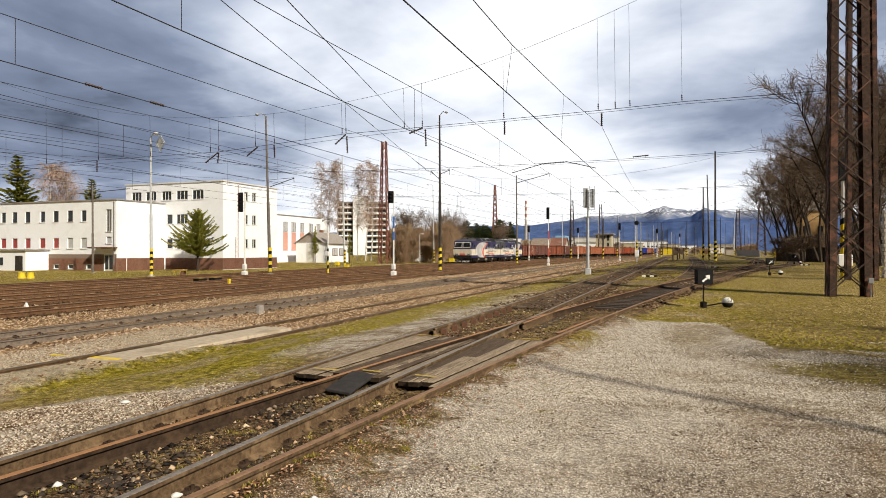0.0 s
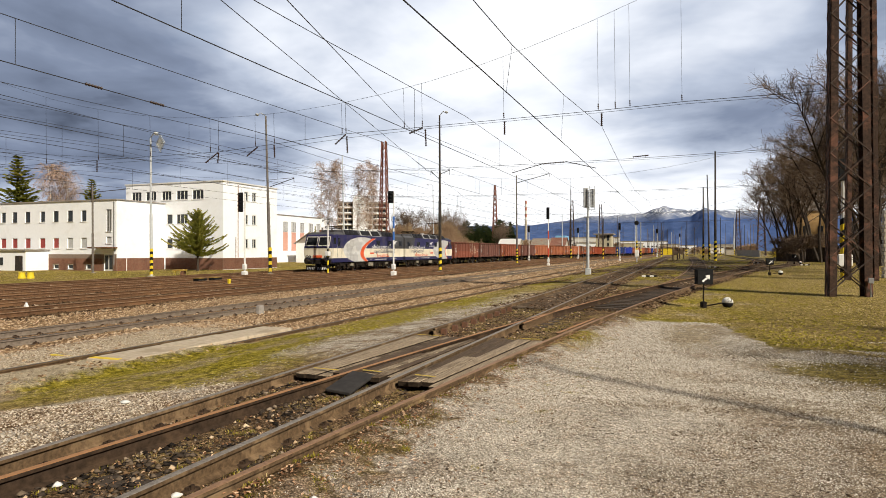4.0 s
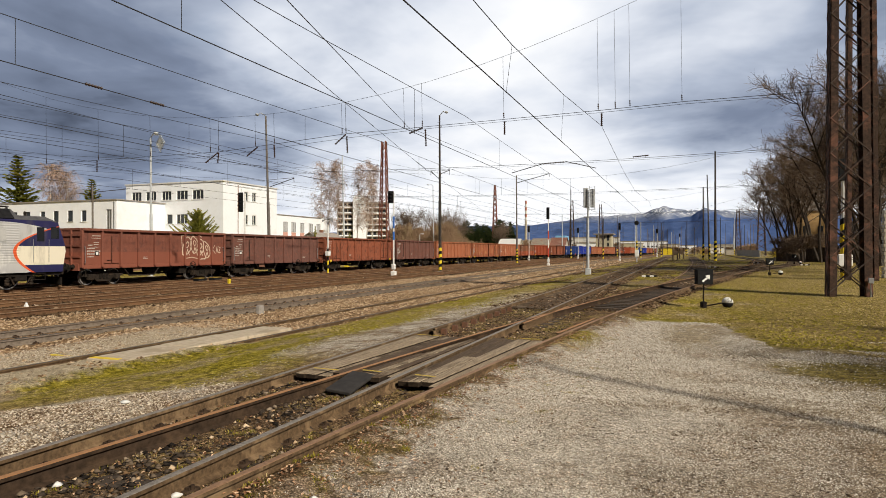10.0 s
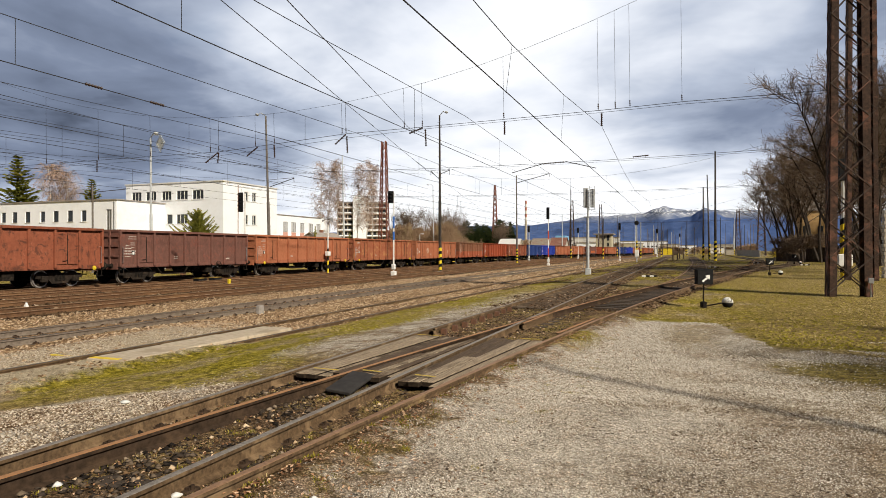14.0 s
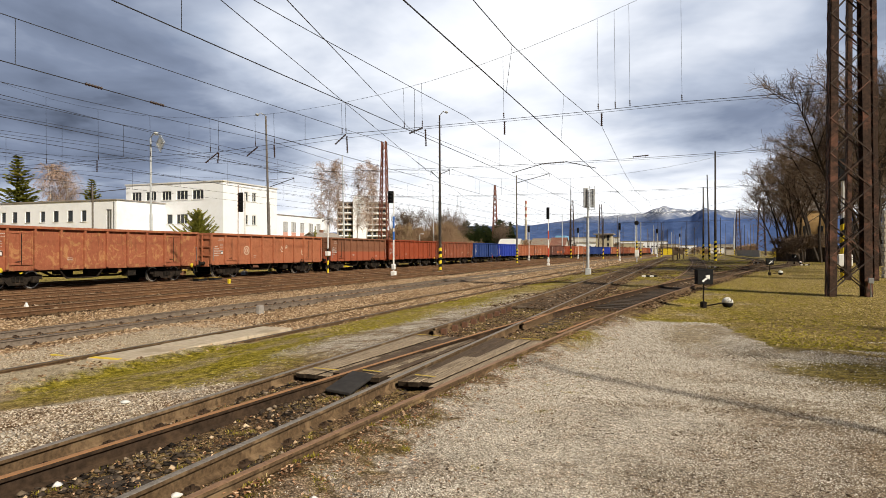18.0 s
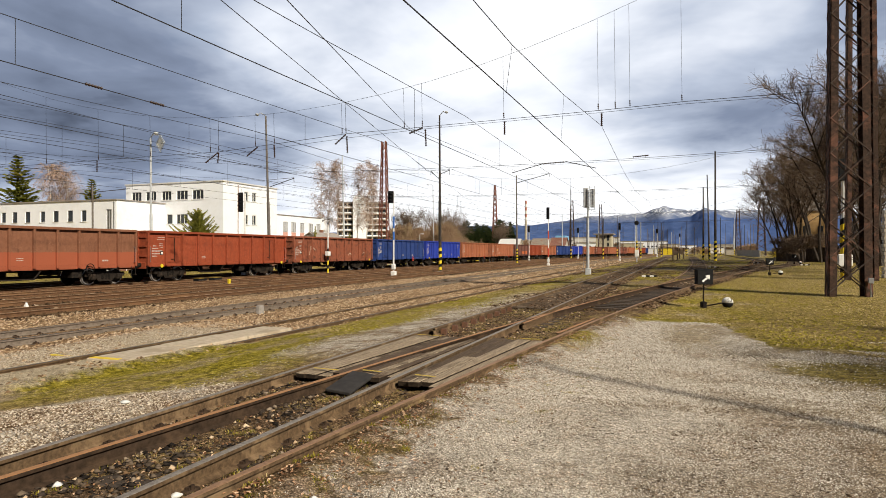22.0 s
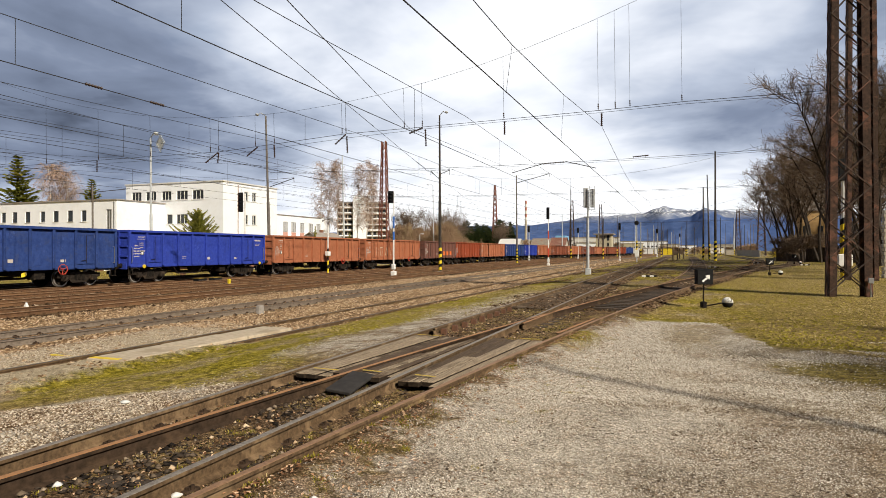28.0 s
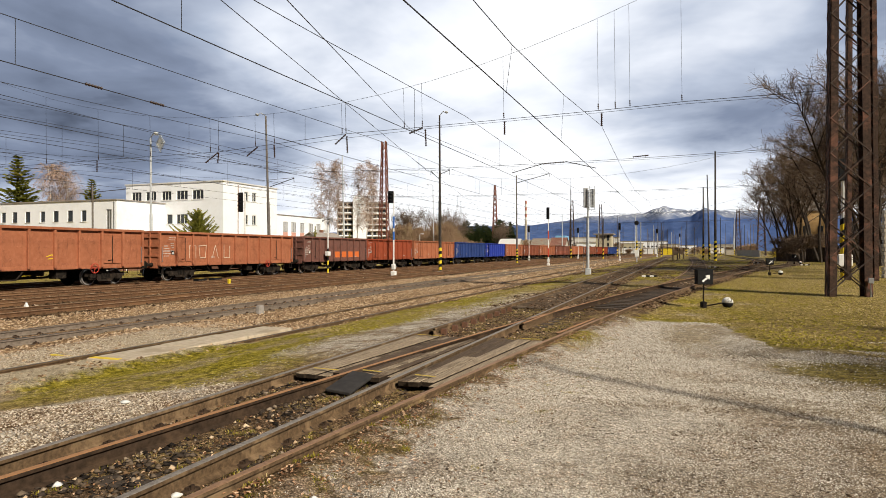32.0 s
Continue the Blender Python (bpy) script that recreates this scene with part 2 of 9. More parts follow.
def bar(bm, a, b, w, h=None):
    """A square bar from a to b, w wide and h thick."""
    a, b = Vector(a), Vector(b)
    h = w if h is None else h
    d = (b - a).normalized()
    up = Vector((0, 0, 1)) if abs(d.z) < 0.95 else Vector((1, 0, 0))
    u = d.cross(up).normalized() * w / 2
    v = u.cross(d).normalized() * h / 2
    q = [[bm.verts.new(c + i * u + j * v) for i, j in ((-1, -1), (1, -1), (1, 1), (-1, 1))] for c in (a, b)]
    for k in range(4):
        j = (k + 1) % 4
        bm.faces.new((q[0][k], q[0][j], q[1][j], q[1][k]))
    bm.faces.new(q[0][::-1])
    bm.faces.new(q[1])
    return bm


def lathe(bm, centre, axis, prof, sides=16):
    """Rings (distance along the axis, radius) turned round an axis."""
    c, d = Vector(centre), Vector(axis).normalized()
    u = d.orthogonal().normalized()
    w = d.cross(u)
    rings = [[bm.verts.new(c + s * d + r * (math.cos(k * math.tau / sides) * u + math.sin(k * math.tau / sides) * w)) for k in range(sides)] for s, r in prof]
    for p, q in zip(rings, rings[1:]):
        for k in range(sides):
            j = (k + 1) % sides
            bm.faces.new((p[k], p[j], q[j], q[k]))
    bm.faces.new(rings[0][::-1])
    bm.faces.new(rings[-1])
    return bm


def extrude_yz(bm, pts, x0, x1):
    """A closed outline in y, z drawn out from x0 to x1."""
    a = [bm.verts.new((x0, y, z)) for y, z in pts]
    b = [bm.verts.new((x1, y, z)) for y, z in pts]
    bm.faces.new(a)
    bm.faces.new(b[::-1])
    for i in range(len(pts)):
        j = (i + 1) % len(pts)
        bm.faces.new((a[j], a[i], b[i], b[j]))
    return bm


def mesh_of(name, bm, material, smooth=False):
    bmesh.ops.recalc_face_normals(bm, faces=bm.faces[:])
    me = bpy.data.meshes.new(name)
    bm.to_mesh(me)
    bm.free()
    if smooth:
        me.polygons.foreach_set("use_smooth", [True] * len(me.polygons))
    for m in material if isinstance(material, (list, tuple)) else (material,):
        me.materials.append(m)
    return me


def part(name, bm, material, parent=None, label="", smooth=False, at=None):
    ob = new(name, mesh_of(name, bm, material, smooth))
    if parent is not None:
        ob.parent = parent
    if at is not None:
        ob.matrix_basis = at
    if label:
        ob["label"] = label
    return ob


def piece(name, me, parent, at):
    """One more object on a mesh that alike pieces share."""
    ob = new(name, me)
    ob.parent = parent
    ob.matrix_basis = at
    return ob


def thing(name, label, category, at=None, group="", kind=""):
    ob = new(name)
    ob.empty_display_size = 0.2
    if at is not None:
        ob.matrix_basis = at
    return tagged(ob, label, category, group, kind)


def raw(name, verts, faces, material, parent=None, label="", smooth=False):
    """A mesh straight from arrays: faces all triangles or all quads."""
    verts = np.asarray(verts, np.float32)
    faces = np.asarray(faces, np.int32)
    me = bpy.data.meshes.new(name)
    k = faces.shape[1]
    me.vertices.add(len(verts))
    me.vertices.foreach_set("co", verts.ravel())
    me.loops.add(faces.size)
    me.loops.foreach_set("vertex_index", faces.ravel())
    me.polygons.add(len(faces))
    me.polygons.foreach_set("loop_start", np.arange(0, faces.size, k, dtype=np.int32))
    me.update(calc_edges=True)
    if smooth:
        me.polygons.foreach_set("use_smooth", [True] * len(me.polygons))
    me.materials.append(material)
    ob = new(name, me)
    if parent is not None:
        ob.parent = parent
    if label:
        ob["label"] = label
    return ob


def text_mesh(words, size, align="LEFT"):
    """Lettering as a flat mesh in x, y."""
    cu = bpy.data.curves.new("lettering", "FONT")
    cu.body, cu.size, cu.align_x, cu.extrude, cu.resolution_u, cu.offset = words, size, align, 0.002, 2, size * 0.008
    ob = new("lettering", cu)
    me = bpy.data.meshes.new_from_object(ob.evaluated_get(bpy.context.evaluated_depsgraph_get()))
    bpy.data.objects.remove(ob)
    return me


def letters(words, size, material, parent, at, align="LEFT", name="lettering", width=None):
    me = text_mesh(words, size, align)
    me.materials.clear()
    me.materials.append(material)
    if width:
        xs = [v.co.x for v in me.vertices]
        lo, k = min(xs), width / (max(xs) - min(xs))
        for v in me.vertices:
            v.co.x = (v.co.x - lo) * k
    ob = new(name, me)
    ob.parent = parent
    ob.matrix_basis = at
    return ob


# ---------------------------------------------------------------- ground
RAIL_FAR = -0.31        # top of the rails of the far tracks; the near siding's lie at 0
TRACKS = (-9.6, -14.45, -20.4, -24.2, -28.1, -32.0, -36.3)
TRAIN_X = -32.0
SWING = (5.0, 8.0, 11.0, 13.0, 14.2, 15.5, 16.5)      # how far each of them swings over beyond the signals


def swing(y, amount=15.5):
    t = min(1.0, max(0.0, (y - 135) / 175))
    return amount * t * t * (3 - 2 * t)




def lerp_table(v, table):
    if v <= table[0][0]:
        return table[0][1]
    for (a, p), (b, q) in zip(table, table[1:]):
        if v <= b:
            return p + (q - p) * (v - a) / (b - a)
    return table[-1][1]


PROFILE = ((-60, -0.62), (-42, -0.60), (-38.5, -0.48), (-18, -0.45), (-12.2, -0.43), (-11.2, -0.40), (-9.5, -0.40), (-8.95, -0.395), (-8.5, -0.36), (-8.1, -0.31), (-7.0, -0.20), (-5.9, -0.13), (-2.0, -0.12), (4, -0.13), (30, -0.1))


def ground_z(x, y):
    z = lerp_table(x, PROFILE)
    n = noise.noise(Vector((x * 0.35, y * 0.35, 0))) * 0.035 + noise.noise(Vector((x * 1.6, y * 1.6, 3))) * 0.012
    near = max(0.0, 1 - max(0, abs(x + 4) - 10) / 30)
    trench = 0.03 if -5.0 < x < -2.2 and y < 60 else 0.0
    d = x - siding_x(y) - 0.80
    if 14.5 < y < 45 and -1.9 < d < 0.15:
        trench = 0.15 if 19.6 < y < 33 and -1.45 < d < -0.15 else 0.055
    bank = 0.105 * math.exp(-((d - 0.14) / 0.32) ** 2) if y < 26 and d > -0.12 else 0.0
    # mud and turf lie over the near rail of the sunken track as far as the slabs reach
    mud = 0.125 * math.exp(-((x + 8.93) / 0.26) ** 2) * min(1.0, max(0.0, (11.6 - y) / 1.4))
    clear = 0.035 if abs(x + 14.45) < 1.0 and y < 80 else 0.0
    return z + n * near - trench + bank + mud - clear


def siding_x(y):
    """Centre line of the siding that leaves the near track."""
    if y < 41:
        return -4.05 + 0.068 * y + 0.0015 * y * y
    return lerp_table(y, ((41, 1.26), (60, 4.7), (84, 8.4), (120, 12), (250, 15), (600, 18)))


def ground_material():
    m = bpy.data.materials.new("yard_ground")
    m.use_nodes = True
    n = Nodes(m.node_tree)
    pos = n.add("ShaderNodeNewGeometry").outputs["Position"]
    s = n.sep(pos)
    wob = n.math("MULTIPLY", n.math("SUBTRACT", n.noise(pos, 0.55, 5, 0.6), 0.5), 2.2)
    wob2 = n.math("MULTIPLY", n.math("SUBTRACT", n.noise(pos, 3.0, 4, 0.6), 0.5), 0.7)
    fine = n.noise(pos, 70, 3, 0.7)
    cells = n.add("ShaderNodeTexVoronoi", feature="F1")
    cells.inputs["Scale"].default_value = 58
    n.link(n.vmath("ADD", pos, n.vmath("MULTIPLY", n.comb(fine, fine, fine), (0.02, 0.02, 0.02))), cells.inputs["Vector"])
    tint = n.sep(cells.outputs["Color"])[0]
    soil = n.noise(pos, 1.1, 6, 0.68, 0.3)
    grit = n.math("ADD", n.math("MULTIPLY", fine, 0.30), n.math("ADD", n.math("MULTIPLY", tint, 0.34), n.math("MULTIPLY", n.math("SUBTRACT", soil, 0.5), 0.45)))
    grit = n.math("ADD", grit, 0.17)
    gravel = n.ramp(grit, [(0.24, (0.13, 0.107, 0.082)), (0.36, (0.34, 0.293, 0.236)), (0.54, (0.56, 0.50, 0.42)), (0.74, (0.84, 0.775, 0.68))])
    ballast = n.ramp(grit, [(0.22, (0.035, 0.02, 0.010)), (0.5, (0.26, 0.16, 0.084)), (0.8, (0.62, 0.46, 0.30))])
    dark = n.ramp(grit, [(0.22, (0.012, 0.008, 0.005)), (0.55, (0.07, 0.043, 0.025)), (0.9, (0.20, 0.13, 0.08))])
    rusty = n.ramp(grit, [(0.2, (0.09, 0.045, 0.02)), (0.5, (0.32, 0.19, 0.09)), (0.85, (0.58, 0.42, 0.26))])
    moss = n.math("ADD", n.math("MULTIPLY", n.noise(pos, 9, 6, 0.75), 0.6), n.math("MULTIPLY", n.noise(pos, 55, 3, 0.7), 0.4))
    grass = n.ramp(moss, [(0.36, (0.03, 0.021, 0.006)), (0.44, (0.13, 0.105, 0.010)), (0.53, (0.31, 0.255, 0.022)), (0.64, (0.56, 0.43, 0.11))])
    dry = n.ramp(moss, [(0.36, (0.06, 0.038, 0.014)), (0.48, (0.25, 0.18, 0.06)), (0.64, (0.58, 0.45, 0.20))])
    grass = n.mix(n.span(n.noise(pos, 0.35, 5), 0.44, 0.62), grass, dry)
    x = n.math("ADD", s[0], n.math("ADD", n.math("MULTIPLY", wob, 0.35), wob2))
    # strips along the tracks, from the far side to the near one
    beds = 0.0
    for tx in TRACKS[2:]:
        d = n.math("ABSOLUTE", n.math("ADD", s[0], -tx))
        beds = n.math("ADD", beds, n.math("MULTIPLY", n.span(d, 0.55, 0.8), n.span(d, 1.45, 1.0)))
    mixed = n.math("ADD", n.math("MULTIPLY", beds, 0.55), n.math("MULTIPLY", n.noise(n.vmath("MULTIPLY", pos, (1, 0.12, 1)), 0.9, 4), 0.9))
    # dark between the far rails: oily ground, with the shade behind the rails coloured in
    col = n.mix(n.span(x, -39.6, -38.6), n.mix(0.45, grass, dry), n.mix(n.span(mixed, 0.72, 1.2), n.mix(0.10, dark, rusty), n.mix(0.35, rusty, dark)))
    col = n.mix(n.math("MULTIPLY", n.span(x, -18.6, -18.0), 0.85), col, ballast)
    bare = n.mix(0.55, gravel, ballast)
    sand = n.ramp(grit, [(0.2, (0.24, 0.185, 0.115)), (0.5, (0.47, 0.39, 0.27)), (0.85, (0.68, 0.60, 0.46))])
    col = n.mix(n.math("MULTIPLY", n.span(x, -12.9, -12.3), n.span(s[1], 16, 12)), col, sand)
    col = n.mix(n.span(x, -8.95, -8.6), col, n.mix(n.span(n.noise(n.vmath("MULTIPLY", pos, (1.0, 0.5, 1.0)), 1.1, 6, 0.72), 0.50, 0.64), grass, n.mix(0.5, dry, bare)))
    # the stones lie in a wedge beside the near rail, and as a trodden strip farther on
    wedge = n.span(n.math("SUBTRACT", x, n.math("MULTIPLY", n.math("SUBTRACT", s[1], 12.3), 1.06)), -0.25, 0.35)
    strewn = n.math("MAXIMUM", n.math("MULTIPLY", wedge, n.span(s[1], 8.0, 7.0)), n.math("MULTIPLY", n.span(x, -7.1, -6.2), n.math("MULTIPLY", n.span(n.math("ADD", s[1], wob2), 8.6, 10.2), n.span(s[1], 34, 18))))
    col = n.mix(n.math("MULTIPLY", n.span(x, -6.6, -5.4), n.span(n.noise(pos, 2.0, 5, 0.7), 0.40, 0.58, 0.2, 0.9)), col, n.mix(0.4, dry, ballast))
    col = n.mix(strewn, col, n.mix(n.span(n.noise(pos, 1.3, 6, 0.75), 0.42, 0.6), gravel, n.mix(0.35, ballast, dark)))
    lines = n.span(n.math("ABSOLUTE", n.math("ADD", s[0], 4.22)), 1.5, 1.1)
    open_far = n.span(s[1], 26, 40)
    strip = n.math("MULTIPLY", n.span(x, -5.7, -5.2), n.math("ADD", n.math("SUBTRACT", 1.0, open_far), n.math("MULTIPLY", open_far, lines), clamp=True))
    stony = n.mix(0.62, n.mix(0.5, gravel, ballast), dark)
    worn = n.mix(n.span(n.noise(n.vmath("MULTIPLY", pos, (1.0, 0.3, 1.0)), 0.35, 5, 0.7), 0.47, 0.58), grass, stony)
    col = n.mix(n.math("MULTIPLY", n.span(x, -8.4, -7.2), open_far), col, worn)
    bed = n.mix(n.span(n.noise(pos, 1.7, 5, 0.7), 0.44, 0.60), n.mix(0.34, dark, ballast), n.mix(0.25, n.mix(0.5, ballast, dry), dark))
    col = n.mix(strip, col, bed)
    bend = n.math("SUBTRACT", s[0], n.math("ADD", n.math("MULTIPLY", s[1], n.math("ADD", n.math("MULTIPLY", s[1], 0.0015), 0.068)), -4.05))
    on_bend = n.math("MULTIPLY", n.span(n.math("ADD", n.math("ABSOLUTE", bend), n.math("MULTIPLY", wob2, 0.8)), 1.55, 1.15), n.math("MULTIPLY", n.span(s[1], 14, 17), n.span(s[1], 60, 45)))
    # right of the siding: a gravelled yard, then rough grass
    curve = n.math("MULTIPLY", s[1], n.math("ADD", n.math("MULTIPLY", s[1], 0.0015), 0.068))
    edge = n.math("SUBTRACT", s[0], n.math("ADD", curve, -3.22))
    edge = n.math("ADD", edge, n.math("MULTIPLY", wob2, 0.5))
    lot = n.span(n.math("ADD", n.math("ADD", s[1], n.span(n.math("ADD", s[0], wob2), 0.6, 1.6, 0.0, 4.0)), n.math("ADD", n.math("MULTIPLY", wob, 0.8), n.math("MULTIPLY", wob2, 1.8))), 17.0, 16.0)
    yard = n.mix(n.span(n.noise(pos, 0.8, 6, 0.72), 0.47, 0.62, 0.0, 0.8), gravel, n.mix(0.55, gravel, ballast))
    leafy = n.mix(n.span(n.noise(pos, 2.2, 5, 0.7), 0.42, 0.6), n.mix(0.25, ballast, gravel), n.mix(0.6, dry, dark))
    right = n.mix(lot, n.mix(n.span(n.noise(pos, 0.5, 4), 0.56, 0.68), grass, bare), yard)
    right = n.mix(n.math("MULTIPLY", n.span(n.math("ADD", s[0], wob), 0.8, 3.0), 0.8), right, dry)
    col = n.mix(n.span(edge, 0.0, 0.35), col, leafy)
    clear = n.span(n.math("SUBTRACT", n.math("ADD", n.math("ADD", edge, 0.12), n.math("MULTIPLY", n.math("SUBTRACT", n.noise(pos, 1.5, 6, 0.7), 0.5), 2.6)), n.span(s[1], 4.5, 7.0, 0.45, 0.12)), 0.0, 0.45)
    col = n.mix(clear, col, right)
    col = n.mix(on_bend, col, bed)
    # ground turns darker and browner towards the right, in uneven patches
    right_dark = n.math("MULTIPLY", n.span(n.math("ADD", s[0], n.math("MULTIPLY", wob, 1.3)), -0.4, 3.2), n.span(n.noise(n.vmath("MULTIPLY", pos, (0.5, 1.3, 1)), 0.9, 6, 0.7), 0.38, 0.62, 0.22, 0.9))
    col = n.mix(n.math("MULTIPLY", right_dark, n.span(s[1], 24, 15)), col, n.mix(0.35, dark, dry))
    # a mossy hollow at the edge of the gravel
    def patch(cx, cy, rx, ry):
        hx = n.math("DIVIDE", n.math("SUBTRACT", s[0], cx), rx)
        hy = n.math("DIVIDE", n.math("SUBTRACT", s[1], cy), ry)
        return n.math("ADD", n.math("ADD", n.math("MULTIPLY", hx, hx), n.math("MULTIPLY", hy, hy)), n.math("ADD", n.math("MULTIPLY", wob, 0.7), n.math("MULTIPLY", wob2, 1.8)))
    col = n.mix(n.span(patch(2.7, 10.6, 1.7, 1.1), 1.25, 0.5, 0.0, 0.85), col, n.mix(0.5, dark, grass))
    # brown turf reaching into the gravel from the field, and trodden earth on the near side
    col = n.mix(n.span(patch(0.15, 14.2, 0.7, 2.4), 1.4, 0.3, 0.0, 0.6), col, n.mix(0.45, dry, n.mix(0.4, ballast, dark)))
    col = n.mix(n.span(patch(-1.95, 12.3, 0.6, 1.4), 1.2, 0.5, 0.0, 0.75), col, grass)
    col = n.mix(n.span(patch(1.2, 5.2, 1.7, 2.6), 1.3, 0.2, 0.0, 0.5), col, n.mix(0.45, ballast, dark))
    col = n.mix(n.span(patch(-1.75, 3.5, 0.7, 0.9), 1.2, 0.5, 0.0, 0.4), col, n.mix(0.5, ballast, dark))
    # wear and damp at the scale of a footstep, over all of it
    mott = n.math("ADD", n.math("MULTIPLY", n.noise(pos, 4.5, 7, 0.78), 0.6), n.math("MULTIPLY", n.noise(pos, 17, 4, 0.75), 0.4))
    shade = n.span(mott, 0.38, 0.62, 0.66, 1.34)
    col = n.mix(1.0, col, n.comb(shade, shade, shade), "MULTIPLY")
    # shade in the crevices between stones, put into the colour at the cell edges
    gap_shade = n.span(cells.outputs["Distance"], 0.28, 0.62, 1.36, 0.62)
    col = n.mix(1.0, col, n.comb(gap_shade, gap_shade, gap_shade), "MULTIPLY")
    b = n.add("ShaderNodeBsdfPrincipled")
    n.link(col, b.inputs["Base Color"])
    b.inputs["Roughness"].default_value = 0.95
    b.inputs["Specular IOR Level"].default_value = 0.05
    bp = n.add("ShaderNodeBump")
    bp.inputs["Strength"].default_value = 0.9
    bp.inputs["Distance"].default_value = 0.014
    n.link(n.math("SUBTRACT", n.math("MULTIPLY", fine, 0.8), cells.outputs["Distance"]), bp.inputs["Height"])
    n.link(bp.outputs[0], b.inputs["Normal"])
    n.link(b.outputs[0], n.add("ShaderNodeOutputMaterial").inputs[0])
    return m


def graded(lo, hi, fine_lo, fine_hi, step):
    v = list(np.arange(fine_lo, fine_hi, step))
    s, p = step, fine_hi
    while p < hi:
        v.append(p)
        s *= 1.17
        p += s
    v.append(hi)
    s, p = step, fine_lo
    while p > lo:
        s *= 1.17
        p -= s
        v.insert(0, max(p, lo))
    return v


def build_ground():
    xs, ys = graded(-4000, 4000, -17, 9, 0.22), graded(-300, 4600, 2, 26, 0.22)
    verts = [(x, y, ground_z(x, y)) for y in ys for x in xs]
    w = len(xs)
    faces = [(j * w + i, j * w + i + 1, (j + 1) * w + i + 1, (j + 1) * w + i) for j in range(len(ys) - 1) for i in range(w - 1)]
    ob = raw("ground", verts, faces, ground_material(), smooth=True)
    tagged(ob, "gravel and rough spring grass round the railway tracks", "ground", kind="structure")


build_ground()

# ---------------------------------------------------------------- tracks
SECTION = ((-0.065, -0.16), (0.065, -0.16), (0.065, -0.147), (0.012, -0.125), (0.010, -0.045), (0.036, -0.032), (0.036, -0.004), (0.026, 0.0), (-0.026, 0.0), (-0.036, -0.004), (-0.036, -0.032), (-0.010, -0.045), (-0.012, -0.125), (-0.065, -0.147))


def rail_mesh(path, top, heads=M_HEAD, web=None):
    """path: (x, y) points; the section is swept along them."""
    verts, faces, mats = [], [], []
    k = len(SECTION)
    for i, (x, y) in enumerate(path):
        a, b = path[max(i - 1, 0)], path[min(i + 1, len(path) - 1)]
        d = Vector((b[0] - a[0], b[1] - a[1], 0)).normalized()
        u = Vector((d.y, -d.x, 0))
        for sx, sz in SECTION:
            verts.append((x + u.x * sx, y + u.y * sx, top + sz))
    for i in range(len(path) - 1):
        for j in range(k):
            jj = (j + 1) % k
            faces.append((i * k + j, i * k + jj, (i + 1) * k + jj, (i + 1) * k + j))
            mats.append(1 if 6 <= j <= 8 else 0)
    me = bpy.data.meshes.new("rail")
    me.from_pydata(verts, [], faces)
    me.materials.append(web or (M_RAIL if top > -0.2 else M_RAILFAR))
    me.materials.append(heads)
    me.polygons.foreach_set("material_index", mats)
    return me


def track(label, centre, y0, y1, top, step=4.0, heads=(M_HEAD, M_HEAD), sleepers=None, gauge=1.505, web=None):
    """A track along centre(y), with its two rails and sleepers."""
    root = thing("railway_track", label, "railway track", kind="structure", group="tracks of the yard")
    ys = [y0]
    while ys[-1] < y1:
        ys.append(min(y1, ys[-1] + (step if ys[-1] < 330 else step * 5)))
    for side, h in ((-1, heads[0]), (1, heads[1])):
        path = []
        for y in ys:
            dx = (centre(y + 0.5) - centre(y - 0.5))
            l = math.hypot(dx, 1)
            path.append((centre(y) + side * gauge / 2 / l, y - side * gauge / 2 * dx / l))
        ob = new("rail", rail_mesh(path, top, h, M_RAILOIL if h is M_HEADRUST else web))
        ob.parent = root
    if sleepers:
        bm = bbox(-1.25, -0.125, -0.15, 1.25, 0.125, 0.0, 0.015)
        me = mesh_of("sleeper", bm, M_SLEEPER)
        clip = bbox(-0.10, -0.07, 0, 0.10, 0.07, 0.028, 0.006)
        for sx in (-1, 1):
            tube(clip, (sx * 0.085, 0, 0.02), (sx * 0.085, 0, 0.06), 0.018, sides=6)
            box(clip, sx * 0.06 - 0.02, -0.03, 0.03, sx * 0.06 + 0.02, 0.03, 0.045)
        cl = mesh_of("rail_fastening", clip, M_RAILOIL)
        rnd = random.Random(int(abs(centre(5)) * 100))
        y, count = sleepers[0], 0
        while y < sleepers[1]:
            ang = -math.degrees(math.atan(centre(y + 0.5) - centre(y - 0.5)))
            piece("sleeper", me, root, pose(centre(y) + rnd.uniform(-0.03, 0.03), y, top - 0.165, 0, 0, ang + rnd.uniform(-0.6, 0.6)))
            if y < sleepers[2]:
                for side in (-1, 1):
                    piece("rail_fastening", cl, root, pose(centre(y) + side * gauge / 2, y, top - 0.163, 0, 0, ang))
            y += 0.62
    return root


NEAR_X = -4.22
track("worn siding track with shiny rails in brown gravel", lambda y: NEAR_X, -40, 900, 0.0, sleepers=(-8.02, 40, 14))
track("rusty turnout track curving off through the grass", siding_x, -4.8, 600, 0.0, 1.2, (M_HEADRUST, M_HEADBROWN))
track("rusty sunken track half buried in mud and grass", lambda y: TRACKS[0] + swing(y, SWING[0]), -40, 1200, RAIL_FAR, 10, (M_HEADDARK, M_HEADDARK), sleepers=(5, 60, 30), web=M_RAIL)
track("main track on brown crushed-stone ballast", lambda y: TRACKS[1] + swing(y, SWING[1]), -60, 1400, RAIL_FAR, 10, (M_HEADDARK, M_HEADDARK), sleepers=(9, 75, 45), web=M_RAILGREY)
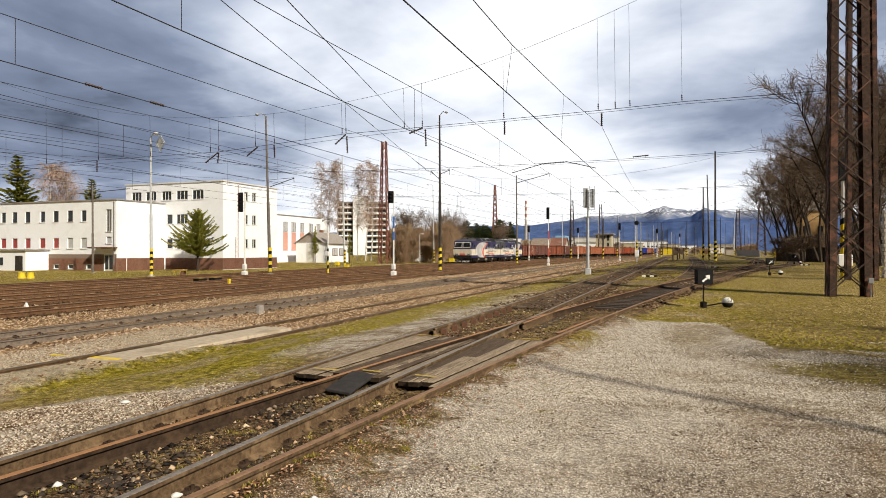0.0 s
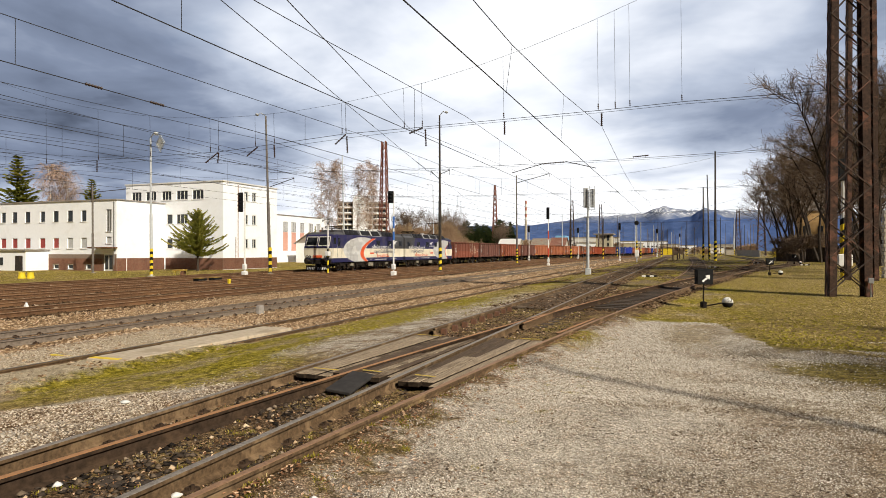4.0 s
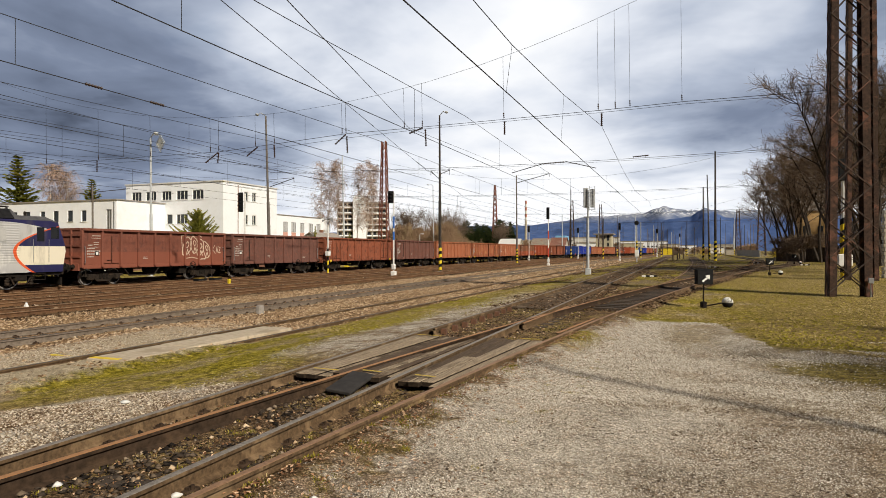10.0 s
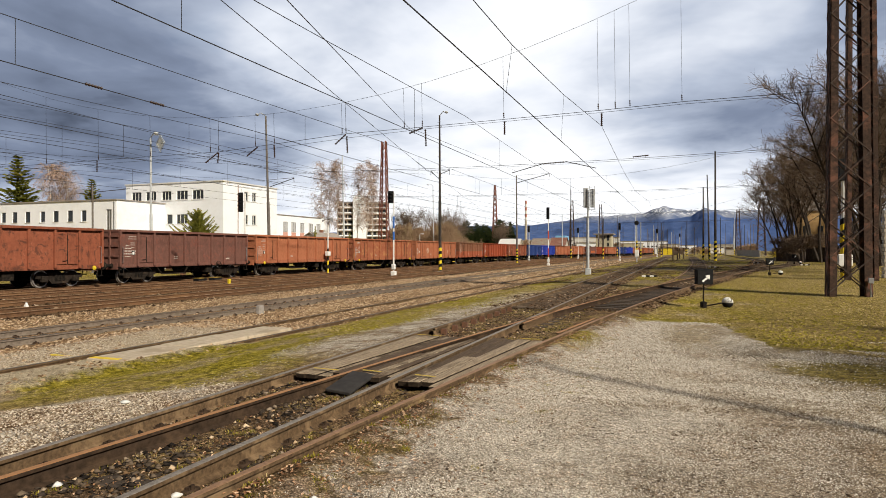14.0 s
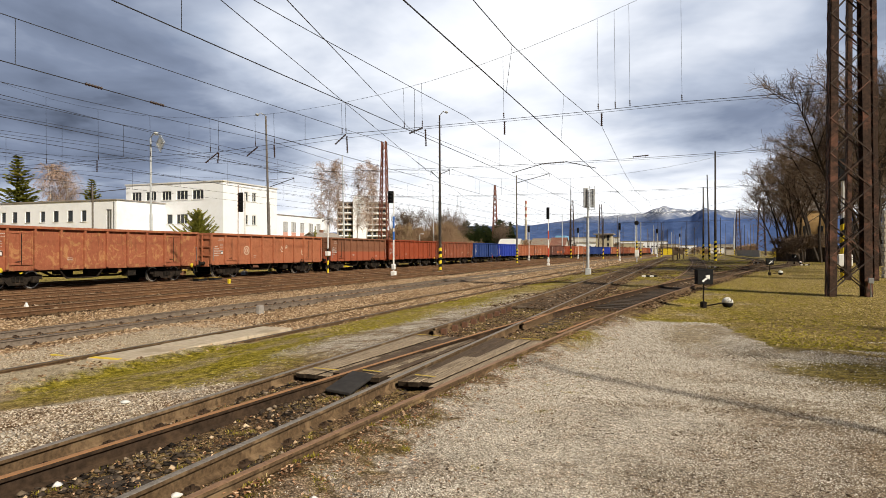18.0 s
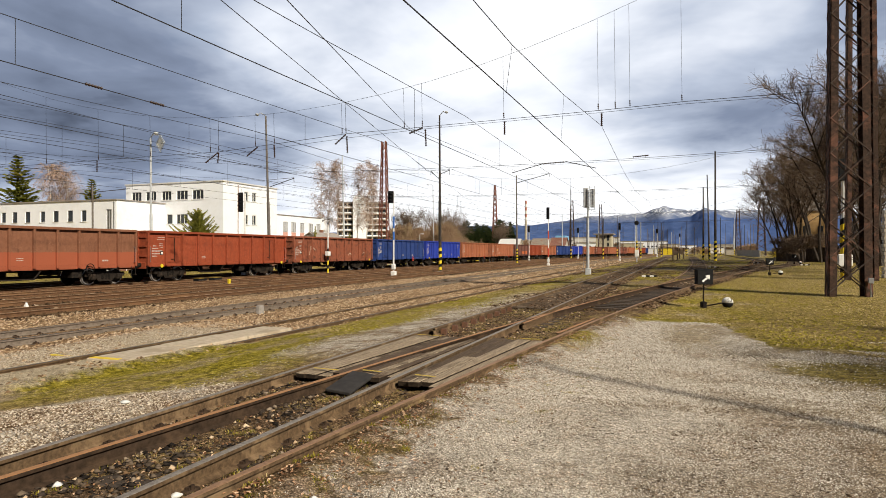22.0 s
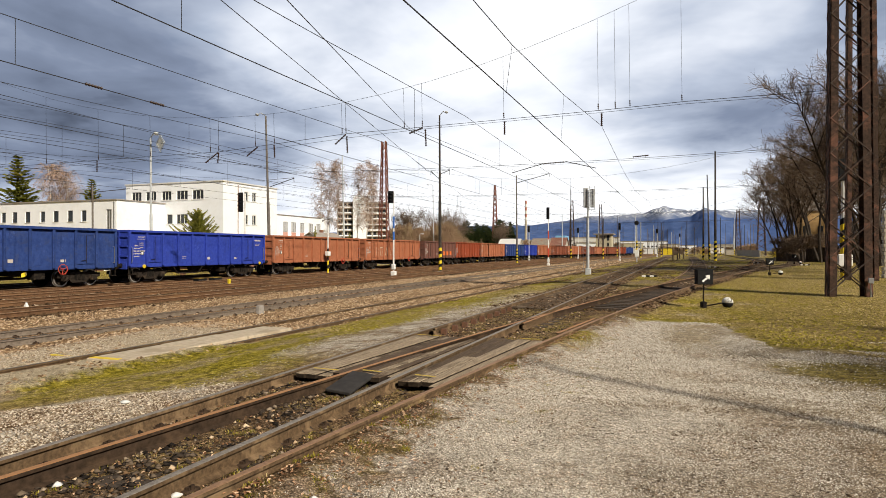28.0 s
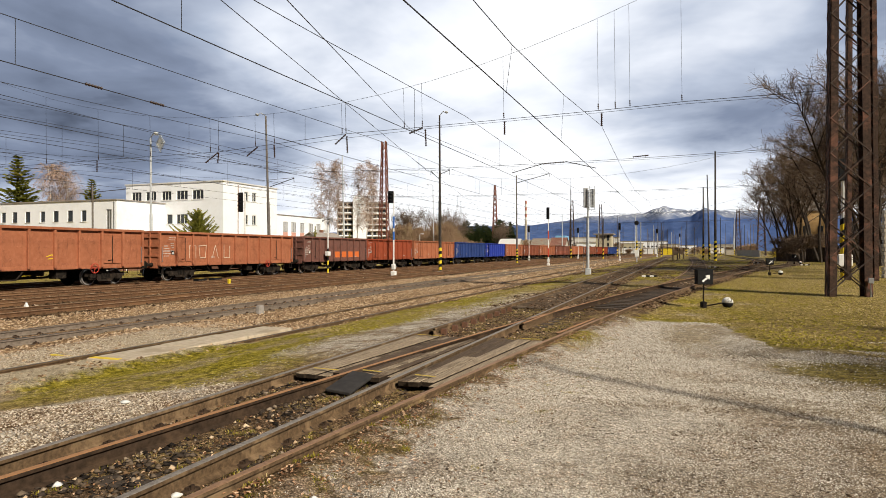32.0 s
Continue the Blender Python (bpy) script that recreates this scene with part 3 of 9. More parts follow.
for tx, over in zip(TRACKS[2:], SWING[2:]):
    track("rust-brown yard track seen side on", lambda y, tx=tx, over=over: tx + swing(y, over), -80, 1600, RAIL_FAR, 10, (M_HEADTAN, M_HEADTAN), web=M_RAILRUST)
track("branch track running straight on between the grass", lambda y: lerp_table(y, ((32, -0.35), (40, 0.25), (51, 0.85), (75, 1.55), (100, 2.0), (250, 2.4))), 32, 900, -0.02, 4, (M_HEADBROWN, M_HEADBROWN), web=M_RAIL)
track("rusty track bending away towards the sheds", lambda y: lerp_table(y, ((50, 2.9), (60, 4.9), (90, 13), (187, 26), (260, 45), (400, 80))), 50, 400, -0.02, 4, (M_HEADBROWN, M_HEADBROWN), web=M_RAILOIL)


def bed_strip(parent, centre, y0, y1, half, seed):
    """The worn, stony bed of a track: a low ragged ridge of gravel along it."""
    rng = random.Random(seed)
    ys = [y0]
    while ys[-1] < y1:
        ys.append(ys[-1] + 0.35 + max(0.0, ys[-1] - 30) * 0.012)
    verts, cols = [], 7
    for y in ys:
        for k in range(cols):
            u = -1 + 2 * k / (cols - 1)
            jag = rng.uniform(-0.28, 0.28) if k in (0, cols - 1) else rng.uniform(-0.05, 0.05)
            x = centre(y) + u * half + jag
            z = ground_z(x, y) + (-0.03 if k in (0, cols - 1) else 0.022 + rng.uniform(-0.016, 0.016))
            verts.append((x, y, z))
    faces = [(j * cols + i, j * cols + i + 1, (j + 1) * cols + i + 1, (j + 1) * cols + i) for j in range(len(ys) - 1) for i in range(cols - 1)]
    return raw("track_bed", verts, faces, M_BED, parent)


def many(name, base, spots, material, parent):
    """One joined mesh of a small part set out along a track: (x, y, z, turn in radians)."""
    bm = base
    bm.verts.ensure_lookup_table()
    v0 = np.array([v.co[:] for v in bm.verts], np.float32)
    f0 = np.array([[v.index for v in f.verts] for f in bm.faces], np.int32)
    bm.free()
    sp = np.array(spots, np.float32)
    c, q = np.cos(sp[:, 3])[:, None], np.sin(sp[:, 3])[:, None]
    v = np.stack([v0[None, :, 0] * c - v0[None, :, 1] * q, v0[None, :, 0] * q + v0[None, :, 1] * c, np.repeat(v0[None, :, 2], len(sp), 0)], -1) + sp[:, None, :3]
    f = f0[None] + (np.arange(len(sp)) * len(v0))[:, None, None]
    return tagged(raw(name, v.reshape(-1, 3), f.reshape(-1, f0.shape[1]), material, parent), kind="stuff")


M_BED = mat("oily_track_gravel", (0.035, 0.024, 0.016), (0.15, 0.108, 0.072), 9, 0.95, 0, 0.8, (0.26, 0.20, 0.14), 0.9, 0.6, specular=0.06, depth=0.05)


def build_far_beds():
    """Beds, chairs and sleepers of the tracks that fan out beyond the crossing."""
    root = thing("track_beds", "dark stony beds and iron chairs under the fanning tracks", "track bed", kind="structure")

    def branch(y):
        return lerp_table(y, ((32, -0.35), (40, 0.25), (51, 0.85), (75, 1.55), (100, 2.0), (250, 2.4)))

    def bent(y):
        return lerp_table(y, ((50, 2.9), (60, 4.9), (90, 13), (187, 26), (260, 45), (400, 80)))
    lines = ((lambda y: NEAR_X, 19, 180), (siding_x, 33, 180), (branch, 42, 180), (bent, 62, 180))
    chairs, ties = [], []
    rng = random.Random(12)
    for k, (centre, y0, y1) in enumerate(lines):
        bed_strip(root, centre, y0, y1, 1.25, k)
        y = y0 if k else 14.4
        while y < 110:
            a = -math.atan(centre(y + 0.5) - centre(y - 0.5))
            for side in (-1, 1):
                for out in (-1, 1):
                    chairs.append((centre(y) + side * 0.7525 + out * 0.085, y, -0.13 + rng.uniform(-0.01, 0.01), a))
            if k:
                ties.append((centre(y) + rng.uniform(-0.04, 0.04), y, -0.20 + rng.uniform(0, 0.03), a + rng.uniform(-0.02, 0.02)))
            y += 0.62
    y = 13.0
    while y < 33:
        a = -math.atan(siding_x(y + 0.5) - siding_x(y - 0.5))
        for side in (-1, 1):
            for out in (-1, 1):
                chairs.append((siding_x(y) + side * 0.7525 + out * 0.085, y, -0.13, a))
        y += 0.62
    many("rail_chair", bbox(-0.045, -0.07, -0.05, 0.045, 0.07, 0.055), chairs, M_RAILRUST, root)
    many("sleeper", bbox(-1.25, -0.12, -0.06, 1.25, 0.12, 0.07), ties, M_SLEEPER, root)


build_far_beds()


# ---------------------------------------------------------------- buildings
def wall(axis, at, lo, hi, z0, z1, face, openings, thick=0.30):
    """A wall in the plane axis = at, from lo to hi; face: which way its outer side looks (+1, -1). openings: (lo, hi, z0, z1), cut right through."""
    us = sorted({lo, hi, *[o[i] for o in openings for i in (0, 1)]})
    zs = sorted({z0, z1, *[o[i] for o in openings for i in (2, 3)]})
    bm = bmesh.new()
    a, b = sorted((at, at - face * thick))
    for p, q in zip(us, us[1:]):
        run = None
        for r, s in zip(zs, zs[1:]):
            hole = any(o[0] <= p and q <= o[1] and o[2] <= r and s <= o[3] for o in openings)
            if hole:
                if run:
                    (box(bm, a, p, run[0], b, q, run[1]) if axis == "x" else box(bm, p, a, run[0], q, b, run[1]))
                run = None
            else:
                run = (run[0], s) if run else (r, s)
        if run:
            (box(bm, a, p, run[0], b, q, run[1]) if axis == "x" else box(bm, p, a, run[0], q, b, run[1]))
    bmesh.ops.remove_doubles(bm, verts=bm.verts, dist=0.001)
    return bm


M_FRAME = mat("white_window_frame", (0.62, 0.62, 0.61), (0.72, 0.72, 0.71), 6, 0.6, 0, 0.05)
M_BLINDGREY = mat("pale_blind", (0.40, 0.41, 0.42), (0.50, 0.51, 0.52), 4, 0.7, 0, 0.1)
M_DARKFRAME = mat("dark_window_frame", (0.05, 0.045, 0.04), (0.09, 0.08, 0.07), 6, 0.6, 0, 0.05)


def window(parent, axis, at, lo, hi, z0, z1, face, glass=None, mullions=1, frame=None, sill=True, deep=0.14):
    """A framed window set into its opening."""
    y = at - face * deep

    def slab(u0, u1, w0, w1, d0, d1):
        a, b = sorted((y + face * d0, y + face * d1))
        return (a, u0, w0, b, u1, w1) if axis == "x" else (u0, a, w0, u1, b, w1)
    t = 0.06
    bm = bmesh.new()
    for u0, u1, w0, w1 in ((lo, lo + t, z0, z1), (hi - t, hi, z0, z1), (lo + t, hi - t, z0, z0 + t), (lo + t, hi - t, z1 - t, z1)):
        box(bm, *slab(u0, u1, w0, w1, 0, 0.06))
    for i in range(1, mullions + 1):
        m = lo + (hi - lo) * i / (mullions + 1)
        box(bm, *slab(m - 0.035, m + 0.035, z0 + t, z1 - t, 0, 0.055))
    win = part("window", bm, frame or M_FRAME, parent)
    part("pane", bbox(*slab(lo + t * 0.5, hi - t * 0.5, z0 + t * 0.5, z1 - t * 0.5, 0.01, 0.025)), glass or M_GLASS, win)
    if sill:
        bm = bmesh.new()
        box(bm, *slab(lo - 0.06, hi + 0.06, z0 - 0.06, z0 - 0.005, 0.02, deep + 0.07))
        part("sill", bm, M_FRAME, win)
    return win


def brick_field(parent, axis, at, lo, hi, z0, z1, face, holes=(), lz=0.11, lu=0.36):
    """Brick courses laid over a mortar bed."""
    bed = part("brick_plinth", wall(axis, at + face * 0.02, lo, hi, z0, z1, face, holes, 0.05), M_MORTAR, parent)
    bm = bmesh.new()
    row = 0
    z = z0
    while z + lz <= z1 + 0.01:
        u = lo - (lu / 2 if row % 2 else 0)
        while u < hi:
            p, q = max(u, lo) + 0.008, min(u + lu, hi) - 0.008
            if q - p > 0.05 and not any(o[0] - 0.02 < q and p < o[1] + 0.02 and o[2] - 0.02 < z + lz and z < o[3] + 0.02 for o in holes):
                d0, d1 = sorted((at + face * 0.02, at + face * (0.034 + 0.006 * ((row * 7 + int(u * 13)) % 3))))
                box(bm, *((d0, p, z + 0.008, d1, q, z + lz - 0.006) if axis == "x" else (p, d0, z + 0.008, q, d1, z + lz - 0.006)))
            u += lu
        z += lz
        row += 1
    tagged(part("brick_facing", bm, M_BRICK, bed), kind="stuff")
    return bed


def build_office_low():
    root = thing("office_building", "white rendered two-storey railway building on a brick plinth", "building")
    x0, x1, y0, y1, z0, zp, top = -92.0, -58.13, 53.0, 74.0, -0.95, 0.79, 7.2
    xs = [-88.9, -86.75, -84.6, -82.45, -80.3, -78.1, -75.96, -74.03, -71.86, -69.46, -67.29, -65.07, -62.99]
    holes = [(x - 0.40, x + 0.40, 4.9, 6.17) for x in xs] + [(x - 0.46, x + 0.46, 1.88, 3.09) for x in xs]
    holes += [(-59.65, -58.85, 3.73, 6.17), (-59.65, -58.85, 2.43, 3.18)]
    door = (-59.95, -58.65, -0.72, 1.22)
    cellar = [(-67.65, -66.85, -0.45, 0.06), (-65.4, -64.6, -0.45, 0.06), (-62.6, -61.9, -0.45, 0.1)]
    part("wall", wall("y", y0, x0, x1, z0, top, -1, holes + [door] + cellar), M_PLASTER, root)
    part("wall", wall("x", x1, y0 + 0.302, 60.0, z0, top, 1, []), M_PLASTER, root)
    part("wall", wall("y", y1, x0, -64.3, z0, top, 1, []), M_PLASTER, root)
    part("wall", wall("x", x0, y0 + 0.302, y1 - 0.302, z0, top, -1, []), M_PLASTER, root)
    part("roof", bbox(x0 - 0.12, y0 - 0.12, top, -58.0, 60.0, top + 0.10), M_ROOF, root)
    part("floor_slab", bbox(x0 + 0.31, y0 + 0.31, 3.3, x1 - 0.31, 60, 3.5), M_CONCRETE, root)
    for i, (a, b, c, d) in enumerate(holes):
        low = d < 3.15 and c < 2.0
        glass = (M_REDBLIND if a < -66.5 else M_BLINDGREY) if low else M_BLINDGREY if a > -60 else M_GLASS
        window(root, "y", y0, a, b, c, d, -1, glass, 2 if d - c > 2 else 0, M_FRAME if i % 3 == 0 or low else M_DARKFRAME)
    for a, b, c, d in cellar:
        window(root, "y", y0, a, b, c, d, -1, M_GLASS, 0)
    dr = part("door", bbox(door[0], y0 + 0.10, door[2], door[1], y0 + 0.16, door[3]), M_FRAME, root)
    for a, b in ((-59.85, -59.4), (-59.25, -58.75)):
        part("pane", bbox(a, y0 + 0.08, -0.45, b, y0 + 0.095, 1.1), M_GLASS, dr)
    part("canopy", bbox(-60.95, y0 - 1.3, 1.86, -57.97, y0 - 0.002, 2.02, 0.02), M_RUST, root)
    part("door_step", bbox(-60.2, y0 - 1.0, -0.95, -58.4, y0 - 0.002, -0.74, 0.02), M_CONCRETE, root)
    brick_field(root, "y", y0, -69.5, x1, -0.75, zp, -1, [door, *cellar], 0.10, 0.30)
    brick_field(root, "x", x1, y0, 59.84, -0.72, zp, 1, [], 0.10, 0.30)
    bm = bmesh.new()
    tube(bm, (-58.4, y0 - 0.08, 0.0), (-58.4, y0 - 0.08, 7.1), 0.05)
    part("downpipe", bm, M_GREYMETAL, root)
    bm = bmesh.new()
    tube(bm, (-57.95, 54.2, -0.6), (-57.95, 54.2, 0.75), 0.05)
    part("downpipe", bm, M_WHITE, root)
    # low rendered outbuilding by the front
    shed = thing("outbuilding", "low rendered shed with a dark metal door", "shed")
    part("wall", bbox(-80, 50.2, -1.0, -68.4, 52.95, 1.65), M_PLASTER, shed)
    part("roof", bbox(-80.2, 50.0, 1.65, -68.2, 52.95, 1.76), M_ROOF, shed)
    part("door", bbox(-70.0, 50.15, -0.9, -68.85, 50.196, 1.05), M_DARKPOLE, shed)
    part("window", bbox(-72.9, 50.15, 0.0, -72.0, 50.196, 0.85), M_GLASS, shed)


def build_office_high():
    root = thing("office_tower", "white rendered three-storey railway office on a brick plinth", "building")
    x0, x1, y0, y1, z0, zp, top = -64.3, -49.6, 60.02, 70.4, -0.8, 0.77, 9.62
    rows = ((7.65, 8.75), (4.78, 5.97), (1.89, 3.03))
    spans = ((-63.35, -61.82), (-61.11, -59.52), (-58.65, -57.19), (-56.42, -54.74), (-54.07, -52.42))
    holes = [(a, b, *rows[0]) for a, b in spans] + [(a, b, *r) for r in rows[1:] for a, b in ((-57.9, -57.0), (-56.42, -54.74), (-54.07, -52.42))]
    part("wall", wall("y", y0, x0, x1, z0, top, -1, holes), M_PLASTER, root)
    sides = [(a, b, *r) for r in rows for a, b in ((63.85, 64.6), (65.35, 66.15))]
    part("wall", wall("x", x1, y0 + 0.302, y1 - 0.302, z0, top, 1, sides), M_PLASTER, root)
    part("wall", wall("x", x0, y0 + 0.302, y1 - 0.302, z0, top, -1, []), M_PLASTER, root)
    part("wall", wall("y", y1, x0, x1, z0, top, 1, []), M_PLASTER, root)
    part("roof", bbox(x0 - 0.10, y0 - 0.10, top, x1 + 0.10, y1 + 0.1, top + 0.14), M_FRAME, root)
    for k, z in enumerate((3.6, 6.5)):
        part("floor_slab", bbox(x0 + 0.31, y0 + 0.31, z, x1 - 0.31, y1 - 0.31, z + 0.2), M_CONCRETE, root)
    for a, b, c, d in holes:
        window(root, "y", y0, a, b, c, d, -1, M_GLASS, 2 if b - a > 1 else 0)
    for a, b, c, d in sides:
        window(root, "x", x1, a, b, c, d, 1, M_GLASS, 1)
    brick_field(root, "y", y0, -58.0, x1, -0.6, zp, -1, [], 0.10, 0.30)
    brick_field(root, "x", x1, y0, y1, -0.55, zp, 1, [], 0.10, 0.30)
    for q in (62.2, 62.6):
        bm = bmesh.new()
        tube(bm, (x1 + 0.06, q, 0.8), (x1 + 0.06, q, 9.4 if q > 62.5 else 3.2), 0.04)
        part("downpipe", bm, M_BRICK, root)
    bm = bmesh.new()
    bar(bm, (x0 + 1, y0 - 0.3, 9.2), (x0 - 4.5, y0 - 3.0, 8.5), 0.07)
    part("wire_bracket", bm, M_DARKPOLE, root)


def build_workshop():
    root = thing("workshop_hall", "long white workshop with red panels under its windows", "building")
    x1, y0, y1, top = -72.0, 84.0, 121.5, 8.45
    cols = [(y, y + 1.6) for y in (100.3, 104.2, 107.0, 110.0, 113.2, 116.2)]
    holes = [(a, b, 5.3, 7.2) for a, b in cols]
    part("wall", wall("x", x1, y0, y1, -0.8, top, 1, holes), M_PLASTER, root)
    part("wall", wall("y", y1, -90, x1 - 0.302, -0.8, top, 1, []), M_PLASTER, root)
    part("roof", bbox(-90, y0, top, x1 + 0.15, y1 + 0.15, top + 0.12), M_ROOF, root)
    for i, (a, b) in enumerate(cols):
        window(root, "x", x1, a, b, 5.3, 7.2, 1, M_BLINDGREY, 1, M_DARKFRAME)
        part("red_panel" if i else "grey_panel", bbox(x1, a + 0.05, 1.6, x1 + 0.03, b - 0.05, 5.2), M_PANEL if i else M_BLINDGREY, root)


M_PANEL = mat("faded_red_panel", (0.55, 0.29, 0.23), (0.66, 0.38, 0.31), 3, 0.8, 0, 0.1)


def gabled(label, x0, x1, y0, y1, z0, eave, ridge, wallmat, roofmat, name="house", along="y", over=0.35):
    root = thing(name, label, name.replace("_", " "))
    bm = bmesh.new()
    xm, ym = (x0 + x1) / 2, (y0 + y1) / 2
    if along == "y":
        a = [bm.verts.new((x, y0, z)) for x, z in ((x0, z0), (x1, z0), (x1, eave), (xm, ridge), (x0, eave))]
        b = [bm.verts.new((x, y1, z)) for x, z in ((x0, z0), (x1, z0), (x1, eave), (xm, ridge), (x0, eave))]
    else:
        a = [bm.verts.new((x0, y, z)) for y, z in ((y0, z0), (y1, z0), (y1, eave), (ym, ridge), (y0, eave))]
        b = [bm.verts.new((x1, y, z)) for y, z in ((y0, z0), (y1, z0), (y1, eave), (ym, ridge), (y0, eave))]
    bm.faces.new(a)
    bm.faces.new(b)
    for i in range(5):
        bm.faces.new((a[i], a[(i + 1) % 5], b[(i + 1) % 5], b[i]))
    part("wall", bm, wallmat, root)
    for s in (-1, 1):
        bm = bmesh.new()
        if along == "y":
            e = x1 + over if s > 0 else x0 - over
            d = (ridge - eave) / ((x1 - x0) / 2)
            pts = [(xm, y0 - over, ridge + 0.03), (e, y0 - over, eave - d * over + 0.03), (e, y1 + over, eave - d * over + 0.03), (xm, y1 + over, ridge + 0.03)]
        else:
            e = y1 + over if s > 0 else y0 - over
            d = (ridge - eave) / ((y1 - y0) / 2)
            pts = [(x0 - over, ym, ridge + 0.03), (x0 - over, e, eave - d * over + 0.03), (x1 + over, e, eave - d * over + 0.03), (x1 + over, ym, ridge + 0.03)]
        lo = [bm.verts.new(p) for p in pts]
        hi = [bm.verts.new((p[0], p[1], p[2] + 0.12)) for p in pts]
        bm.faces.new(lo)
        bm.faces.new(hi)
        for i in range(4):
            bm.faces.new((lo[i], lo[(i + 1) % 4], hi[(i + 1) % 4], hi[i]))
        part("roof", bm, roofmat, root)
    return root


def build_small_houses():
    h = gabled("small white railway house with a grey sheet roof", -68.9, -62.8, 104.0, 113.2, -0.7, 3.1, 5.0, M_PLASTER, M_ROOF)
    part("gable_boards", bbox(-68.0, 103.93, 3.15, -63.6, 103.996, 3.3), M_ROOF, h)
    bm = bmesh.new()
    bm.faces.new([bm.verts.new(p) for p in ((-68.85, 103.97, 3.16), (-62.85, 103.97, 3.16), (-65.85, 103.97, 4.98))])
    part("gable", bm, M_ROOF, h)
    part("sheet_door", bbox(-66.6, 103.95, -0.6, -64.6, 103.997, 2.9), M_FRAME, h)
    for a, b in ((107.0, 108.9), (109.6, 111.5)):
        bm = bbox(-62.8, a, 0.62, -62.74, b, 2.06)
        w = part("window", bm, M_RUST, h)
        for i in range(3):
            u = a + 0.1 + i * (b - a - 0.1) / 3
            part("pane", bbox(-62.739, u, 0.72, -62.72, u + (b - a) / 3 - 0.13, 1.95), M_BLINDGREY, w)
    part("chimney", bbox(-66.9, 109, 4.6, -66.3, 109.6, 5.7, 0.03), M_BRICK, h)
    s = gabled("low white shed with a dark felt roof and blue doors", -58.5, -51.5, 126.0, 134, -0.6, 2.4, 3.6, M_PLASTER, M_ROOF, "shed", "x")
    part("blue_door", bbox(-58.0, 125.9, -0.5, -54.9, 125.99, 1.4), M_SHEDBLUE, s)
    for i in range(9):
        f = part("fence_board", bbox(-51.3 + i * 0.55, 125.2, -0.6, -50.85 + i * 0.55, 125.26, 1.7 + 0.08 * (i % 3)), M_PLANK)
        tagged(f, "weathered grey fence board beside the shed", "fence board", "fence beside the shed")
    # signal box beyond the train
    b = thing("signal_box", "two-storey yellow-grey signal box with a flat overhanging roof", "signal box")
    part("wall", bbox(-37.2, 296, -0.6, -30.3, 304, 8.9), M_OCHRE, b)
    part("roof", bbox(-38.2, 294.8, 8.9, -29.4, 305.2, 9.35), M_ROOF, b)
    for x0, x1, z0, z1 in ((-34.6, -33.3, 6.8, 8.3), (-32.3, -31.2, 6.2, 8.7), (-32.2, -31.4, 3.6, 5.2)):
        part("window", bbox(x0, 295.9, z0, x1, 295.99, z1), M_GLASS, b)
    # old sheds behind the train
    gabled("low shed with a pale sheet-metal roof beyond the train", -53.2, -47.2, 190, 197, -0.7, 3.2, 5.2, M_CONCRETE, M_FRAME, "shed", "x")
    gabled("long old shed with a rust-stained grey roof", -50.5, -44.6, 223, 232, -0.7, 3.4, 5.9, M_CONCRETE, M_OLDROOF, "shed", "x")
    gabled("old shed with a faded red roof", -44.2, -39.2, 226, 234, -0.7, 3.6, 6.2, M_CONCRETE, M_OLDRED, "shed", "x")


M_ORANGERENDER = mat("orange_ochre_render", (0.42, 0.27, 0.12), (0.56, 0.37, 0.17), 2, 0.9, 0, 0.1)
M_OLDROOF = mat("rust_stained_roof_sheets", (0.20, 0.165, 0.135), (0.33, 0.28, 0.23), 2, 0.9, 0, 0.2, (0.26, 0.12, 0.07), 0.5, 0.7)
M_OLDRED = mat("weathered_red_roof", (0.16, 0.075, 0.055), (0.27, 0.13, 0.095), 2, 0.9, 0, 0.2, (0.30, 0.25, 0.21), 0.6, 0.5)
M_SHEDBLUE = mat("faded_blue_boards", (0.10, 0.17, 0.24), (0.16, 0.25, 0.33), 3, 0.8, 0, 0.2)
M_FADEDRED = mat("faded_red_paint", (0.38, 0.17, 0.13), (0.48, 0.24, 0.19), 2, 0.8, 0, 0)
M_OCHRE = mat("ochre_render", (0.42, 0.38, 0.27), (0.52, 0.47, 0.34), 2, 0.9, 0, 0.1)


def build_flats():
    """A slab block far behind the birches, turned towards the yard."""
    root = thing("apartment_building", "tall white panel block with dark balcony bands", "apartment building", pose(-149.8, 282.3, -1, 0, 0, 28))
    part("wall", bbox(-11.6, 0, 0, 13.4, 14, 26.2), M_CONCRETE, root)
    part("stair_tower", bbox(-3.6, -3.0, 0, 3.0, 6, 29.6), M_PLASTER, root)
    part("roof", bbox(-11.9, -0.3, 26.2, 13.7, 14.3, 26.8), M_ROOF, root)
    for f in range(9):
        z = 1.2 + f * 2.8
        for a, b in ((-11.4, -3.7), (3.1, 13.2)):
            bal = part("balcony", bbox(a, -1.3, z, b, -0.01, z + 0.15), M_CONCRETE, root)
            part("parapet", bbox(a, -1.32, z + 0.15, b, -1.22, z + 0.75), M_PLASTER, bal)
            n = 3 if b < 0 else 4
            w = (b - a) / n
            for i in range(n):
                part("window", bbox(a + i * w + 0.3, -0.05, z + 0.3, a + (i + 1) * w - 0.3, -0.005, z + 2.35), M_GLASS, bal)


